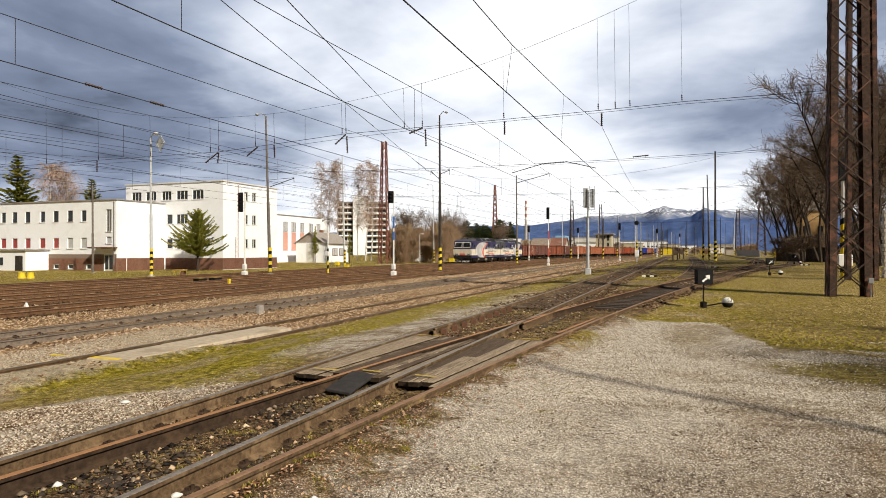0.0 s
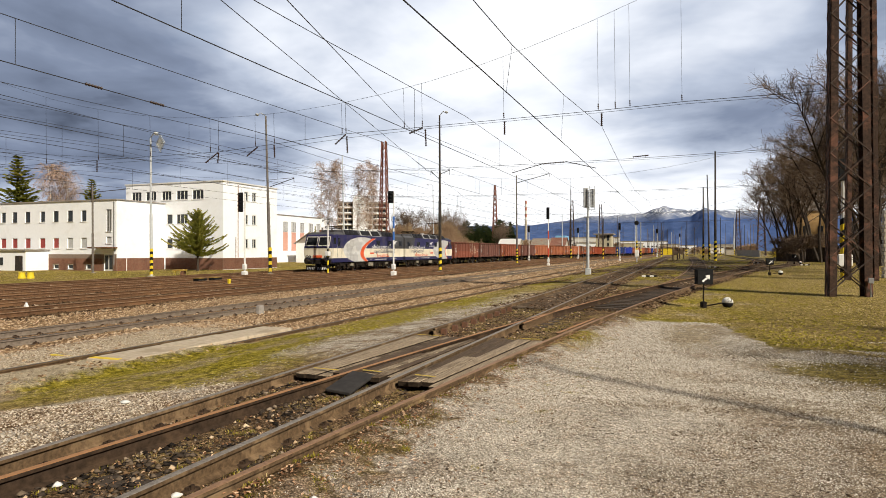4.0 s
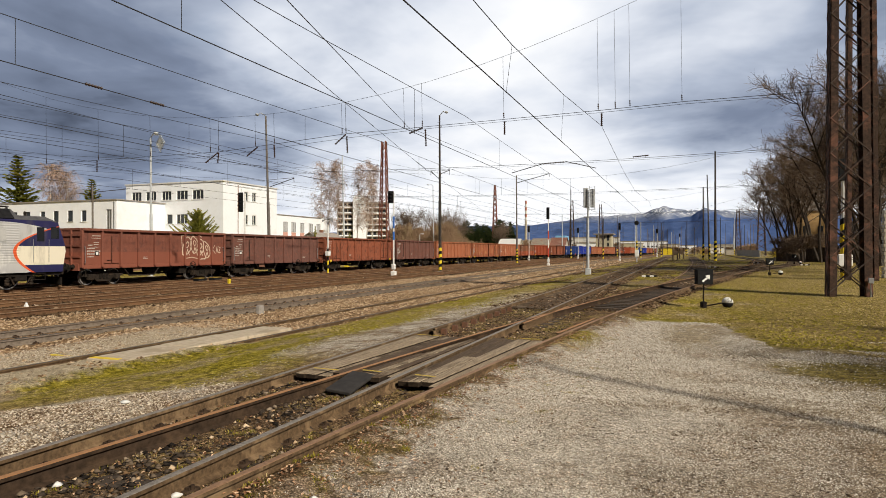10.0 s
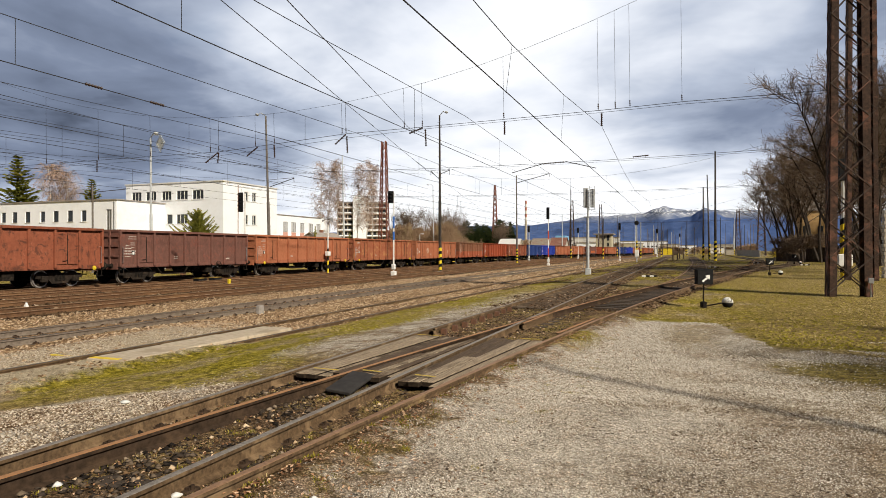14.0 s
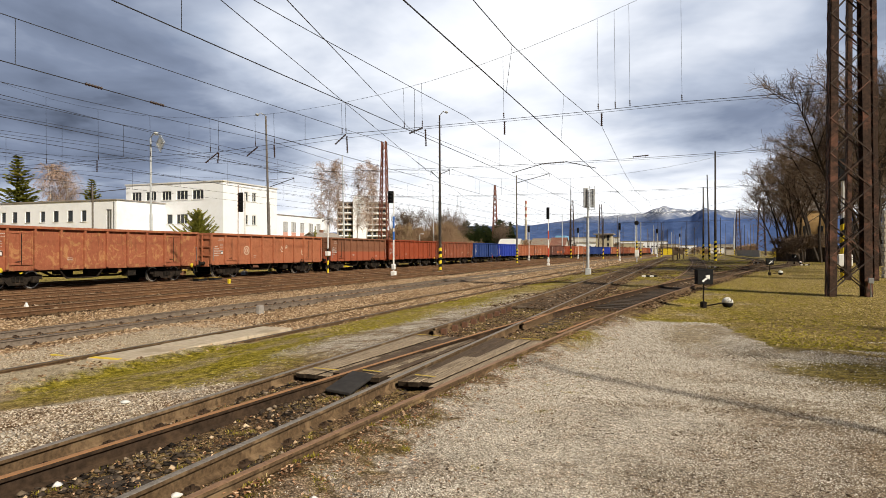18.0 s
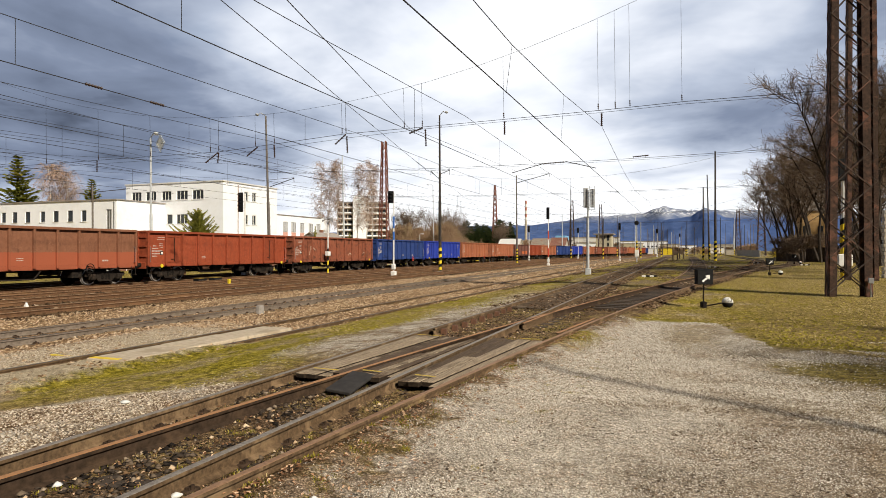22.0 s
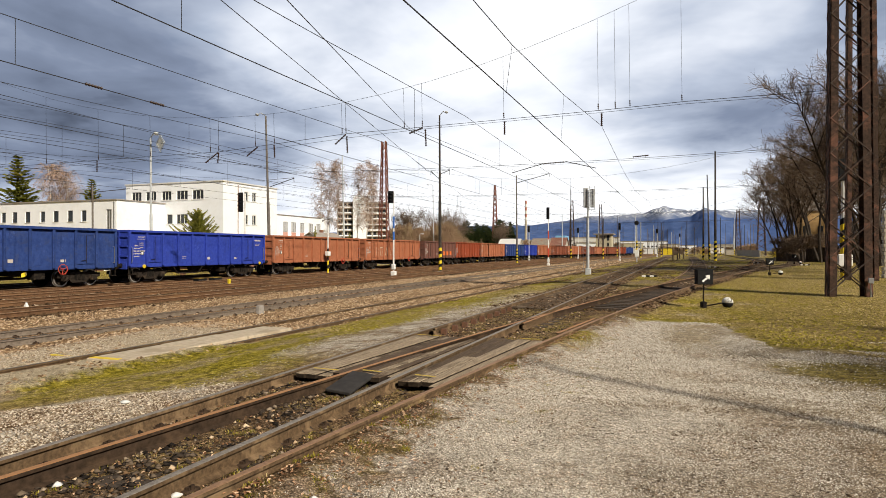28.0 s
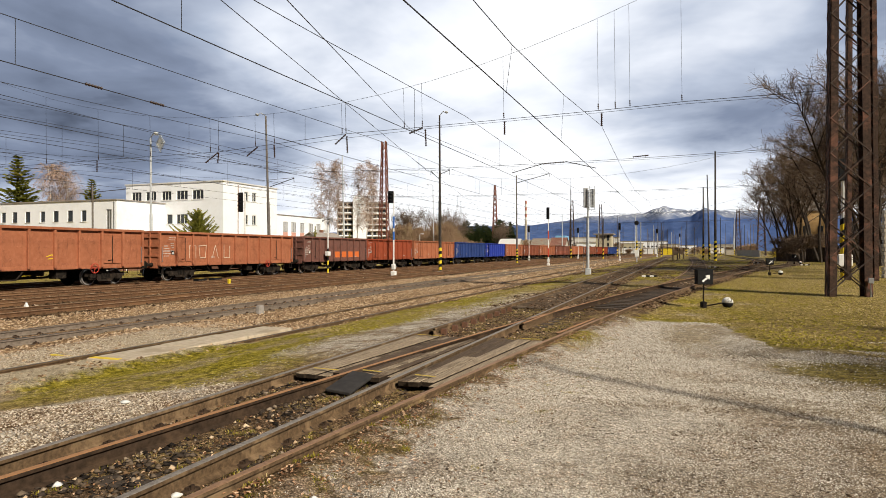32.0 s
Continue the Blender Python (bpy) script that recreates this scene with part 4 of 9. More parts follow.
def build_far_town():
    rng = random.Random(11)
    rows = [(-150, 520, 30, 8, 9, M_PLASTER), (-118, 560, 40, 10, 8, M_ROOF), (-95, 470, 26, 8, 7, M_PLASTER), (-80, 620, 46, 10, 14, M_FRAME), (-60, 700, 40, 12, 9, M_OCHRE),
            (-48, 820, 60, 12, 13, M_PLASTER), (-30, 900, 50, 10, 10, M_FRAME), (-14, 640, 14, 9, 7.5, M_OCHRE), (4, 860, 22, 8, 8, M_PLASTER), (22, 700, 14, 8, 5, M_FRAME), (40, 760, 26, 9, 8, M_CONCRETE), (-97, 400, 26, 10, 8, M_PLASTER), (-75, 380, 24, 8, 7.2, M_FRAME), (-52, 400, 20, 8, 6.5, M_PLASTER)]
    for x, y, w, d, h, m in rows:
        b = thing("distant_building", "pale low building far off at the end of the yard", "building", group="far town")
        part("wall", bbox(x - w / 2, y, -1, x + w / 2, y + d, h), m, b)
        part("roof", bbox(x - w / 2 - 0.5, y - 0.5, h, x + w / 2 + 0.5, y + d + 0.5, h + 0.6), M_ROOF, b)
        k = int(w / 5)
        for i in range(k):
            part("window", bbox(x - w / 2 + 1.2 + i * 5, y - 0.1, h * 0.45, x - w / 2 + 3.6 + i * 5, y - 0.02, h * 0.45 + 1.8), M_GLASS, b)
    b = thing("billboard_hall", "light blue metal hall beyond the goods wagons", "hall", group="far town")
    part("wall", bbox(-85.5, 455, -1, -78.5, 470, 12.3), mat("light_blue_cladding", (0.18, 0.42, 0.68), (0.24, 0.50, 0.76), 2, 0.6, 0, 0.05), b)
    # a striped works chimney
    c = thing("works_chimney", "slim red and white banded works chimney", "chimney", pose(-103.5, 441, -3.5))
    for i in range(6):
        bm = tube(bmesh.new(), (0, 0, 26.4 + i * 2.3), (0, 0, 26.4 + (i + 1) * 2.3), 0.85 - i * 0.02, 0.83 - i * 0.02, 12)
        part("band", bm, M_FADEDRED if i % 2 == 1 else M_WHITE, c)
    part("shaft", tube(bmesh.new(), (0, 0, 0), (0, 0, 26.4), 1.1, 0.85, 12), M_CONCRETE, c)


build_office_low()
build_office_high()
build_workshop()
build_small_houses()
build_flats()
build_far_town()


# ---------------------------------------------------------------- mountains
def build_mountains():
    m = bpy.data.materials.new("distant_mountain")
    m.use_nodes = True
    n = Nodes(m.node_tree)
    pos = n.add("ShaderNodeNewGeometry").outputs["Position"]
    s = n.sep(pos)
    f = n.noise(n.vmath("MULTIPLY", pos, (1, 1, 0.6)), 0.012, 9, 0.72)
    # the haze of the distance is put into these blue slope colours
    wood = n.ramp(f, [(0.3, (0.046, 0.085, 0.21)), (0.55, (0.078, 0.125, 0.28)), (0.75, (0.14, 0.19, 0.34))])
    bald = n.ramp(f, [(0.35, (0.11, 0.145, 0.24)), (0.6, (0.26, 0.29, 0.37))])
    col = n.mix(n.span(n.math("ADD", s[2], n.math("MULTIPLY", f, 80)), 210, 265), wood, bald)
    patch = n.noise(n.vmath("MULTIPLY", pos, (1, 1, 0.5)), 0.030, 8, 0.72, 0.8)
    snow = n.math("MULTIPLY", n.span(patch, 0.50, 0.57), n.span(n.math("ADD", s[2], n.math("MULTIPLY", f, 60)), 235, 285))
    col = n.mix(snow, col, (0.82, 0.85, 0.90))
    b = n.add("ShaderNodeBsdfPrincipled")
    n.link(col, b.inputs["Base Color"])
    b.inputs["Roughness"].default_value = 1.0
    b.inputs["Specular IOR Level"].default_value = 0.0
    n.link(b.outputs[0], n.add("ShaderNodeOutputMaterial").inputs[0])
    # crest heights along the range, in degrees left or right of the tracks
    crest = ((-60, 95), (-40, 105), (-26, 120), (-18, 150), (-12, 165), (-8.5, 200), (-6.2, 218), (-4.8, 232), (-3.2, 226), (-1.5, 262), (-0.8, 250), (0.3, 240), (1.6, 244), (2.6, 236), (4.0, 222), (5.5, 232), (8.5, 222), (12, 190), (20, 170), (40, 140))
    front = ((-60, 50), (-26, 70), (-14, 105), (-8, 120), (-5, 165), (-3, 150), (-1, 190), (0.6, 205), (1.65, 262), (2.5, 236), (3.2, 200), (6, 170), (9, 150), (14, 120), (40, 80))
    for name, table, dist, depth, seed in (("mountain_range", crest, 4350, 700, 2), ("foothill_range", front, 3500, 600, 9)):
        verts, faces = [], []
        az = np.arange(-60, 40, 0.16)
        rows = 16
        for i, a in enumerate(az):
            top = lerp_table(a, table) * dist / 4000
            for j in range(rows):
                t = j / (rows - 1)
                r = dist - depth * (1 - t)
                x, y = r * math.sin(radians(a)), r * math.cos(radians(a))
                rough = noise.fractal(Vector((x * 0.004, y * 0.004, seed)), 0.8, 2.1, 5)
                z = top * t ** 1.15 * (1 + 0.06 * rough) + 26 * rough * math.sin(math.pi * min(t, 0.98))
                verts.append((x, y, z - 3))
        for i in range(len(az) - 1):
            for j in range(rows - 1):
                p = i * rows + j
                faces.append((p, p + rows, p + rows + 1, p + 1))
        tagged(raw(name, verts, faces, m, smooth=True), "wooded mountains coloured haze-blue with snow patches on the crest", "mountains", kind="structure")


build_mountains()


# ---------------------------------------------------------------- trees
def quad_tube(verts, faces, a, b, r0, r1, sides=4):
    d = (b - a)
    if d.length < 1e-5:
        return
    d.normalize()
    u = d.orthogonal().normalized()
    w = d.cross(u)
    n = len(verts)
    for c, r in ((a, r0), (b, r1)):
        for k in range(sides):
            t = k * math.tau / sides
            verts.append(c + r * (math.cos(t) * u + math.sin(t) * w))
    for k in range(sides):
        j = (k + 1) % sides
        faces.append((n + k, n + j, n + sides + j, n + sides + k))


def grow(rng, height, spread=0.75, levels=6, trunk_r=None, droop=0.0, first=0.25, fork=3, twig=0.012):
    """Bare limbs and twigs of a tree standing at the origin: trunk arrays and twig arrays."""
    tv, tf, wv, wf = [], [], [], []
    r0 = trunk_r or height * 0.014

    def limb(p, d, length, r, level):
        steps = 3 if level < 3 else 2
        for i in range(steps):
            q = p + d * (length / steps)
            r1 = max(r * 0.82, twig * 0.6)
            if level < 3:
                quad_tube(tv, tf, p, q, r, r1, 6 if level < 2 else 4)
            else:
                quad_tube(wv, wf, p, q, r, r1, 3)
            bend = Vector((rng.uniform(-1, 1), rng.uniform(-1, 1), rng.uniform(-0.5, 0.8)))
            d = (d + bend * 0.16 + Vector((0, 0, -droop * max(0, level - 2) * 0.35 + (0.06 if droop == 0 else 0)))).normalized()
            p, r = q, r1
            if level < levels and (i > 0 or level > 0 or rng.random() < 0.6):
                for k in range(fork if i == steps - 1 else (2 if level > 0 else 1)):
                    side = d.orthogonal().normalized()
                    side.rotate(Matrix.Rotation(rng.uniform(0, math.tau), 3, d))
                    nd = (d * rng.uniform(0.55, 1.0) + side * spread * rng.uniform(0.6, 1.15)).normalized()
                    limb(p, nd, length * rng.uniform(0.52, 0.78), max(r * rng.uniform(0.45, 0.7), twig), level + 1)
    limb(Vector((0, 0, -0.2)), Vector((rng.uniform(-0.06, 0.06), rng.uniform(-0.06, 0.06), 1)).normalized(), height * 0.42, r0, 0)
    return (tv, tf), (wv, wf)


def scaled_to(arrays, height):
    top = max(v.z for a in arrays for v in a[0])
    k = height / top
    return [([v * k for v in a[0]], a[1]) for a in arrays]


def tree_meshes(seed, height, bark, twigs, **kw):
    rng = random.Random(seed)
    a, b = scaled_to(grow(rng, height, **kw), height)
    out = []
    for nm, (v, f), m in (("trunk", a, bark), ("crown", b, twigs)):
        me = bpy.data.meshes.new(nm)
        me.from_pydata([tuple(q) for q in v], [], f)
        me.materials.append(m)
        out.append(me)
    return out


def plant(meshes, label, x, y, z, turn, k=1.0, name="tree", group="", wide=1.0):
    root = thing(name, label, "tree" if name != "shrub" else "shrub", pose(x, y, z, 0, 0, turn), group)
    for me in meshes:
        ob = new(me.name.split(".")[0], me)
        ob.parent = root
        ob.scale = (k * wide, k * wide, k)
    return root


def arching(seed, height, stems, lean, splay=0.22, clear=0.40):
    """A broad-leaved tree without leaves: stems that fork low and arch towards the light, with branches, boughs and twigs."""
    rng = random.Random(seed)
    tv, tf, wv, wf = [], [], [], []

    def run(p, d, length, r0, r1, segs, lift, wob, sides, fine):
        out = []
        for i in range(segs):
            q = p + d * (length / segs)
            ra, rb = r0 + (r1 - r0) * i / segs, r0 + (r1 - r0) * (i + 1) / segs
            quad_tube(*((wv, wf) if fine else (tv, tf)), p, q, ra, rb, sides)
            d = (d + Vector((rng.uniform(-wob, wob), rng.uniform(-wob, wob), rng.uniform(-wob, wob) + lift))).normalized()
            p = q
            out.append((p, d, rb))
        return out

    def off(d, wide):
        side = d.orthogonal().normalized()
        side.rotate(Matrix.Rotation(rng.uniform(0, math.tau), 3, d))
        return (d * rng.uniform(0.6, 0.95) + side * wide * rng.uniform(0.7, 1.15)).normalized()
    a0 = rng.uniform(0, math.tau)
    for k in range(stems):
        a = a0 + k * math.tau / stems + rng.uniform(-0.4, 0.4)
        d = Vector((math.cos(a) * splay + lean[0], math.sin(a) * splay + lean[1], 1)).normalized()
        foot = Vector((0.25 * math.cos(a), 0.25 * math.sin(a), -0.3)) if stems > 1 else Vector((0, 0, -0.3))
        h = height * rng.uniform(0.78, 1.0)
        stem = run(foot, d, h, height * 0.013, 0.03, 11, 0.03, 0.085, 7, False)
        for i, (p, d, r) in enumerate(stem):
            up = (i + 1) / 11
            if up < clear:
                continue
            for _ in range(2 if up < 0.9 else 3):
                ln = height * rng.uniform(0.22, 0.42) * (1.2 - 0.75 * up)
                bough = run(p, (off(d, 0.85) + Vector((lean[0], lean[1], 0)) * 0.6).normalized(), ln, max(r * 0.5, 0.035), 0.022, 6, 0.05, 0.14, 5, False)
                for p2, d2, r2 in bough:
                    for _ in range(3):
                        sprig = run(p2, off(d2, 0.75), ln * rng.uniform(0.22, 0.42), 0.020, 0.011, 3, 0.07, 0.16, 3, True)
                        for p3, d3, r3 in sprig:
                            for _ in range(2):
                                run(p3, off(d3, 0.7), rng.uniform(0.35, 0.95), 0.011, 0.007, 2, 0.08, 0.2, 3, True)
    out = []
    for nm, v, f, m in (("trunk", tv, tf, M_BARK), ("crown", wv, wf, M_TWIG)):
        me = bpy.data.meshes.new(nm)
        me.from_pydata([tuple(q) for q in v], [], f)
        me.materials.append(m)
        out.append(me)
    return out


ROW = [arching(2, 17, 3, (-0.11, -0.04), 0.22), arching(6, 18, 2, (-0.08, 0.0), 0.22), arching(15, 16, 2, (-0.17, 0.03), 0.16), arching(28, 18, 1, (-0.10, 0.0), 0.0, 0.42)]
ARCH = arching(41, 17, 4, (-0.24, -0.05), 0.26, 0.46)
BARE = [tree_meshes(s, 20, M_BARK, M_TWIG, levels=5, spread=0.54, fork=3, trunk_r=0.34, twig=0.019) for s in (3, 8, 21)]
UNDERGROWTH = [tree_meshes(s, 6, M_BARK, M_TWIG, levels=5, spread=0.55, fork=3, trunk_r=0.07, twig=0.014) for s in (31, 52)]
SHRUB = [tree_meshes(s, 6, M_SHRUB, M_SHRUB, levels=5, spread=0.55, fork=3, trunk_r=0.07, twig=0.014) for s in (31, 47, 52)]


def spruce_meshes(seed, height, width, shape=0.8, clear=0.08):
    rng = random.Random(seed)
    bm = bmesh.new()
    tube(bm, (0, 0, -0.2), (0, 0, height * 0.97), height * 0.016, 0.02, 7)
    trunk = mesh_of("trunk", bm, M_BARK)
    v, f = [], []
    z = height * clear
    while z < height:
        t = 1 - z / height
        reach = width * (t ** shape) * rng.uniform(0.7, 1.1) + 0.12
        for k in range(11 if t > 0.25 else 7):
            a = rng.uniform(0, math.tau)
            ln = reach * rng.choice((0.55, 0.8, 1.0, 1.25)) * rng.uniform(0.85, 1.1)
            base = Vector((0, 0, z + rng.uniform(-0.1, 0.1)))
            out = Vector((math.cos(a), math.sin(a), 0))
            side = Vector((-out.y, out.x, 0))
            segs = max(4, int(ln / 0.22))
            for i in range(segs):
                s = (i + 0.5) / segs
                c = base + out * ln * s + Vector((0, 0, -0.30 * ln * s + 0.42 * ln * s * s))
                w = (0.16 + 0.42 * ln * 0.30 * (1 - s)) * rng.uniform(0.7, 1.3)
                for q in (-1, 1):
                    tip = c + side * q * w + out * w * 0.7 + Vector((0, 0, rng.uniform(-0.14, 0.05)))
                    n = len(v)
                    h = Vector((rng.uniform(-0.03, 0.03), rng.uniform(-0.03, 0.03), rng.uniform(0.05, 0.10)))
                    v.extend((c - out * 0.09, c + out * 0.09 - h, tip))
                    f.append((n, n + 1, n + 2))
                    v.extend((c + h, c - h * 1.6 + out * 0.05, tip + h))
                    f.append((n + 3, n + 4, n + 5))
        z += height * 0.022
    me = bpy.data.meshes.new("crown")
    me.from_pydata([tuple(q) for q in v], [], f)
    me.materials.append(M_NEEDLE)
    return [trunk, me]


PINE = spruce_meshes(19, 12, 3.4, 0.42, 0.22)
PINE[1].materials[0] = M_PINE


def fir_meshes(seed, height, width, base=0.30, arms=8, step=0.026):
    """A garden fir: open tiers of rising boughs set round with short needle sprays."""
    rng = random.Random(seed)
    trunk = mesh_of("trunk", tube(bmesh.new(), (0, 0, -0.2), (0, 0, height * 0.96), height * 0.018, 0.02, 7), M_BARK)
    v, f = [], []
    z = height * 0.26
    while z < height * 0.97:
        t = 1 - z / height
        for k in range(arms if t > 0.15 else 4):
            a = rng.uniform(0, math.tau)
            out = Vector((math.cos(a), math.sin(a), 0))
            side = Vector((-out.y, out.x, 0))
            ln = (width * min(1.0, base + 1.05 * t) * rng.uniform(0.4, 1.22))
            rise = rng.uniform(0.15, 0.55) + 0.5 * (1 - t)
            segs = max(5, int(ln / 0.09))
            for i in range(segs):
                u = (i + 0.5) / segs
                c = Vector((0, 0, z)) + out * ln * u + Vector((0, 0, rise * ln * u * u - 0.10 * ln * u))
                grow_by = 0.12 + 0.20 * ln / width * (1 - u) * rng.uniform(0.6, 1.3)
                for q in range(11):
                    b = rng.uniform(0, math.tau)
                    tip = c + (side * math.cos(b) + Vector((0, 0, 1)) * math.sin(b) * 0.8) * grow_by + out * rng.uniform(0.03, 0.16)
                    w = Vector((rng.uniform(-1, 1), rng.uniform(-1, 1), rng.uniform(-1, 1))) * 0.055
                    n = len(v)
                    v.extend((c - w, c + w, tip))
                    f.append((n, n + 1, n + 2))
        z += height * step
    me = bpy.data.meshes.new("crown")
    me.from_pydata([tuple(q) for q in v], [], f)
    me.materials.append(M_NEEDLE)
    return [trunk, me]


def weeping(seed, height):
    """A birch in early spring: pale stem, rising boughs and long hanging strings of twigs."""
    rng = random.Random(seed)
    tv, tf, wv, wf = [], [], [], []

    def run(p, d, length, r0, r1, segs, lift, wob, store, sides):
        out = []
        for i in range(segs):
            q = p + d * (length / segs)
            quad_tube(*store, p, q, r0 + (r1 - r0) * i / segs, r0 + (r1 - r0) * (i + 1) / segs, sides)
            d = (d + Vector((rng.uniform(-wob, wob), rng.uniform(-wob, wob), rng.uniform(-wob, wob) + lift))).normalized()
            p = q
            out.append((p, d))
        return out
    stem = run(Vector((0, 0, -0.3)), Vector((rng.uniform(-0.05, 0.05), 0, 1)).normalized(), height, height * 0.011, 0.03, 14, 0.02, 0.05, (tv, tf), 6)
    for i, (p, d) in enumerate(stem[4:]):
        for k in range(3):
            a = rng.uniform(0, math.tau)
            nd = Vector((math.cos(a) * 0.75, math.sin(a) * 0.75, 0.9)).normalized()
            for p2, d2 in run(p, nd, height * rng.uniform(0.10, 0.2) * (1.2 - 0.06 * i), 0.05, 0.02, 6, -0.05, 0.12, (tv, tf), 4):
                for _ in range(6):
                    b = rng.uniform(0, math.tau)
                    start = Vector((math.cos(b) * 0.9, math.sin(b) * 0.9, rng.uniform(-0.2, 0.5))).normalized()
                    run(p2, start, rng.uniform(0.8, 2.8), 0.018, 0.010, 5, -0.55, 0.16, (wv, wf), 3)
    out = []
    for nm, v, f, m in (("trunk", tv, tf, M_BIRCH), ("crown", wv, wf, M_BIRCHTWIG)):
        me = bpy.data.meshes.new(nm)
        me.from_pydata([tuple(q) for q in v], [], f)
        me.materials.append(m)
        out.append(me)
    return out


WEEPING = [weeping(5, 20), weeping(14, 20), weeping(23, 20)]
SPRUCE = [fir_meshes(4, 6.4, 3.3, 0.12, 7, 0.028), fir_meshes(9, 12, 1.9, 0.08)]


def at_bearing(az, dist):
    """Place at degrees right of the tracks, dist metres off."""
    return dist * math.sin(radians(az)), dist * math.cos(radians(az))


def build_trees():
    rng = random.Random(77)
    plant(SPRUCE[0], "broad dark green spruce in front of the white office", -50.2, 56.6, -0.6, 20, 1.06, "spruce_tree", wide=1.12)
    for az, d, k, w in ((-54.2, 140, 1.66, 2.2), (-49.4, 140, 1.36, 1.9), (-31.9, 122, 0.58, 0.8), (-28.9, 118, 0.50, 0.75)):
        x, y = at_bearing(az, d)
        plant(SPRUCE[1], "dark green spruce behind the railway buildings", x, y, -0.6, rng.uniform(0, 360), k, "spruce_tree", wide=w)
    for az, d, k in ((-52.3, 142, 0.90), (-51.2, 146, 0.92), (-50.8, 140, 0.82), (-43.6, 150, 0.72)):
        x, y = at_bearing(az, d)
        plant(WEEPING[2], "bare leafless birch behind the white buildings", x, y, -0.6, rng.uniform(0, 360), k, group="bare trees behind the offices", wide=1.3)
    for az, d, k, i in ((-31.5, 140, 1.0, 0), (-30.9, 146, 1.08, 1), (-29.8, 138, 1.0, 2), (-28.2, 142, 1.03, 1), (-27.5, 139, 1.02, 0), (-27.0, 146, 1.05, 2)):
        x, y = at_bearing(az, d)
        plant(WEEPING[i], "tall bare birch with drooping reddish twigs", x, y, -0.6, rng.uniform(0, 360), k, group="birches", wide=0.8)
    # thicket along the far side of the tracks
    for k in range(40):
        az = rng.uniform(-25.0, -19.6)
        d = rng.uniform(110, 175)
        x, y = at_bearing(az, d)
        plant(SHRUB[k % 3], "bare brown shrub in the thicket beyond the tracks", x, y, -1.9, rng.uniform(0, 360), d / 140 * rng.uniform(0.95, 1.7), "shrub", "thicket", rng.uniform(0.6, 0.9))
    for k in range(12):
        az = rng.uniform(-20.4, -17.6)
        x, y = at_bearing(az, rng.uniform(135, 185))
        plant(SHRUB[k % 3], "low olive-brown shrub before the far pines", x, y, -1.4, rng.uniform(0, 360), rng.uniform(0.75, 1.15), "shrub", "thicket", 1.2)
    for az, d, k in ((-23.4, 170, 0.75), (-20.5, 185, 0.8), (-22.2, 190, 0.78), (-19.4, 180, 0.7), (-15.8, 200, 0.62)):
        x, y = at_bearing(az, d)
        plant(BARE[int(d) % 3], "bare leafless tree above the thicket", x, y, -0.6, rng.uniform(0, 360), k, group="trees above the thicket")
    for k in range(20):
        az = -18.9 + k * 0.235 + rng.uniform(-0.1, 0.1)
        d = rng.uniform(205, 270)
        x, y = at_bearing(az, d)
        plant(PINE, "dark pine in the far wood", x, y, -1, rng.uniform(0, 360), rng.uniform(0.75, 1.15) * d / 225, "pine_tree", "far pine wood", rng.uniform(0.9, 1.25))
    for k in range(26):
        az = rng.uniform(-14.2, -5.0)
        x, y = at_bearing(az, rng.uniform(420, 700))
        plant(SHRUB[k % 3], "leafless tree among the far town's roofs", x, y, -1, rng.uniform(0, 360), rng.uniform(1.2, 1.9), "tree", "far town trees", 1.2)
    for k in range(12):
        x, y = at_bearing(-14.4 + k * 0.35 + rng.uniform(-0.15, 0.15), rng.uniform(230, 300))
        plant(SHRUB[k % 3], "leafless brown tree behind the old sheds", x, y, -1, rng.uniform(0, 360), rng.uniform(0.7, 1.35), "tree", "trees behind the sheds", 1.1)
    # the tall bare row beside the yard
    for az, d, k, i in ((7.3, 122, 0.80, 0), (8.0, 116, 0.92, 2), (8.5, 124, 1.0, 1), (8.7, 112, 0.95, 0), (9.9, 108, 1.0, 2), (10.6, 102, 1.0, 3), (11.6, 98, 1.0, 1), (12.6, 92, 1.0, 0), (13.6, 88, 1.0, 2), (14.8, 80, 0.95, 2), (15.8, 74, 1.0, 1), (17.2, 66, 0.95, 0), (18.6, 60, 0.95, 3), (9.6, 130, 1.05, 3), (12.8, 120, 1.1, 0), (16.0, 100, 1.2, 1)):
        x, y = at_bearing(az, d)
        plant(ROW[i], "tall leafless broad-leaved tree beside the yard", x, y, 0.2, rng.uniform(-35, 35), k, group="bare trees beside the yard", wide=1.12)
    for k in range(9):
        x, y = at_bearing(8.6 + k * 1.3 + rng.uniform(-0.3, 0.3), rng.uniform(140, 185))
        plant(ROW[k % 4], "leafless tree in the wood behind the yard", x, y, 0.2, rng.uniform(-60, 60), rng.uniform(0.9, 1.2), group="bare trees beside the yard", wide=1.2)
    for az, d, k, i in ((12.9, 62, 0.95, 0), (14.8, 57, 1.0, 2)):
        x, y = at_bearing(az, d)
        plant(ARCH, "tall leafless tree with limbs arching over the yard", x, y, 0.0, 30 * i, k, group="bare trees beside the yard")
    for k in range(12):
        x, y = at_bearing(rng.uniform(7.5, 20), rng.uniform(92, 135))
        plant(UNDERGROWTH[k % 2], "leafless undergrowth beneath the tall trees", x, y, 0.0, rng.uniform(0, 360), rng.uniform(0.6, 1.0), "shrub", "undergrowth", 1.5)
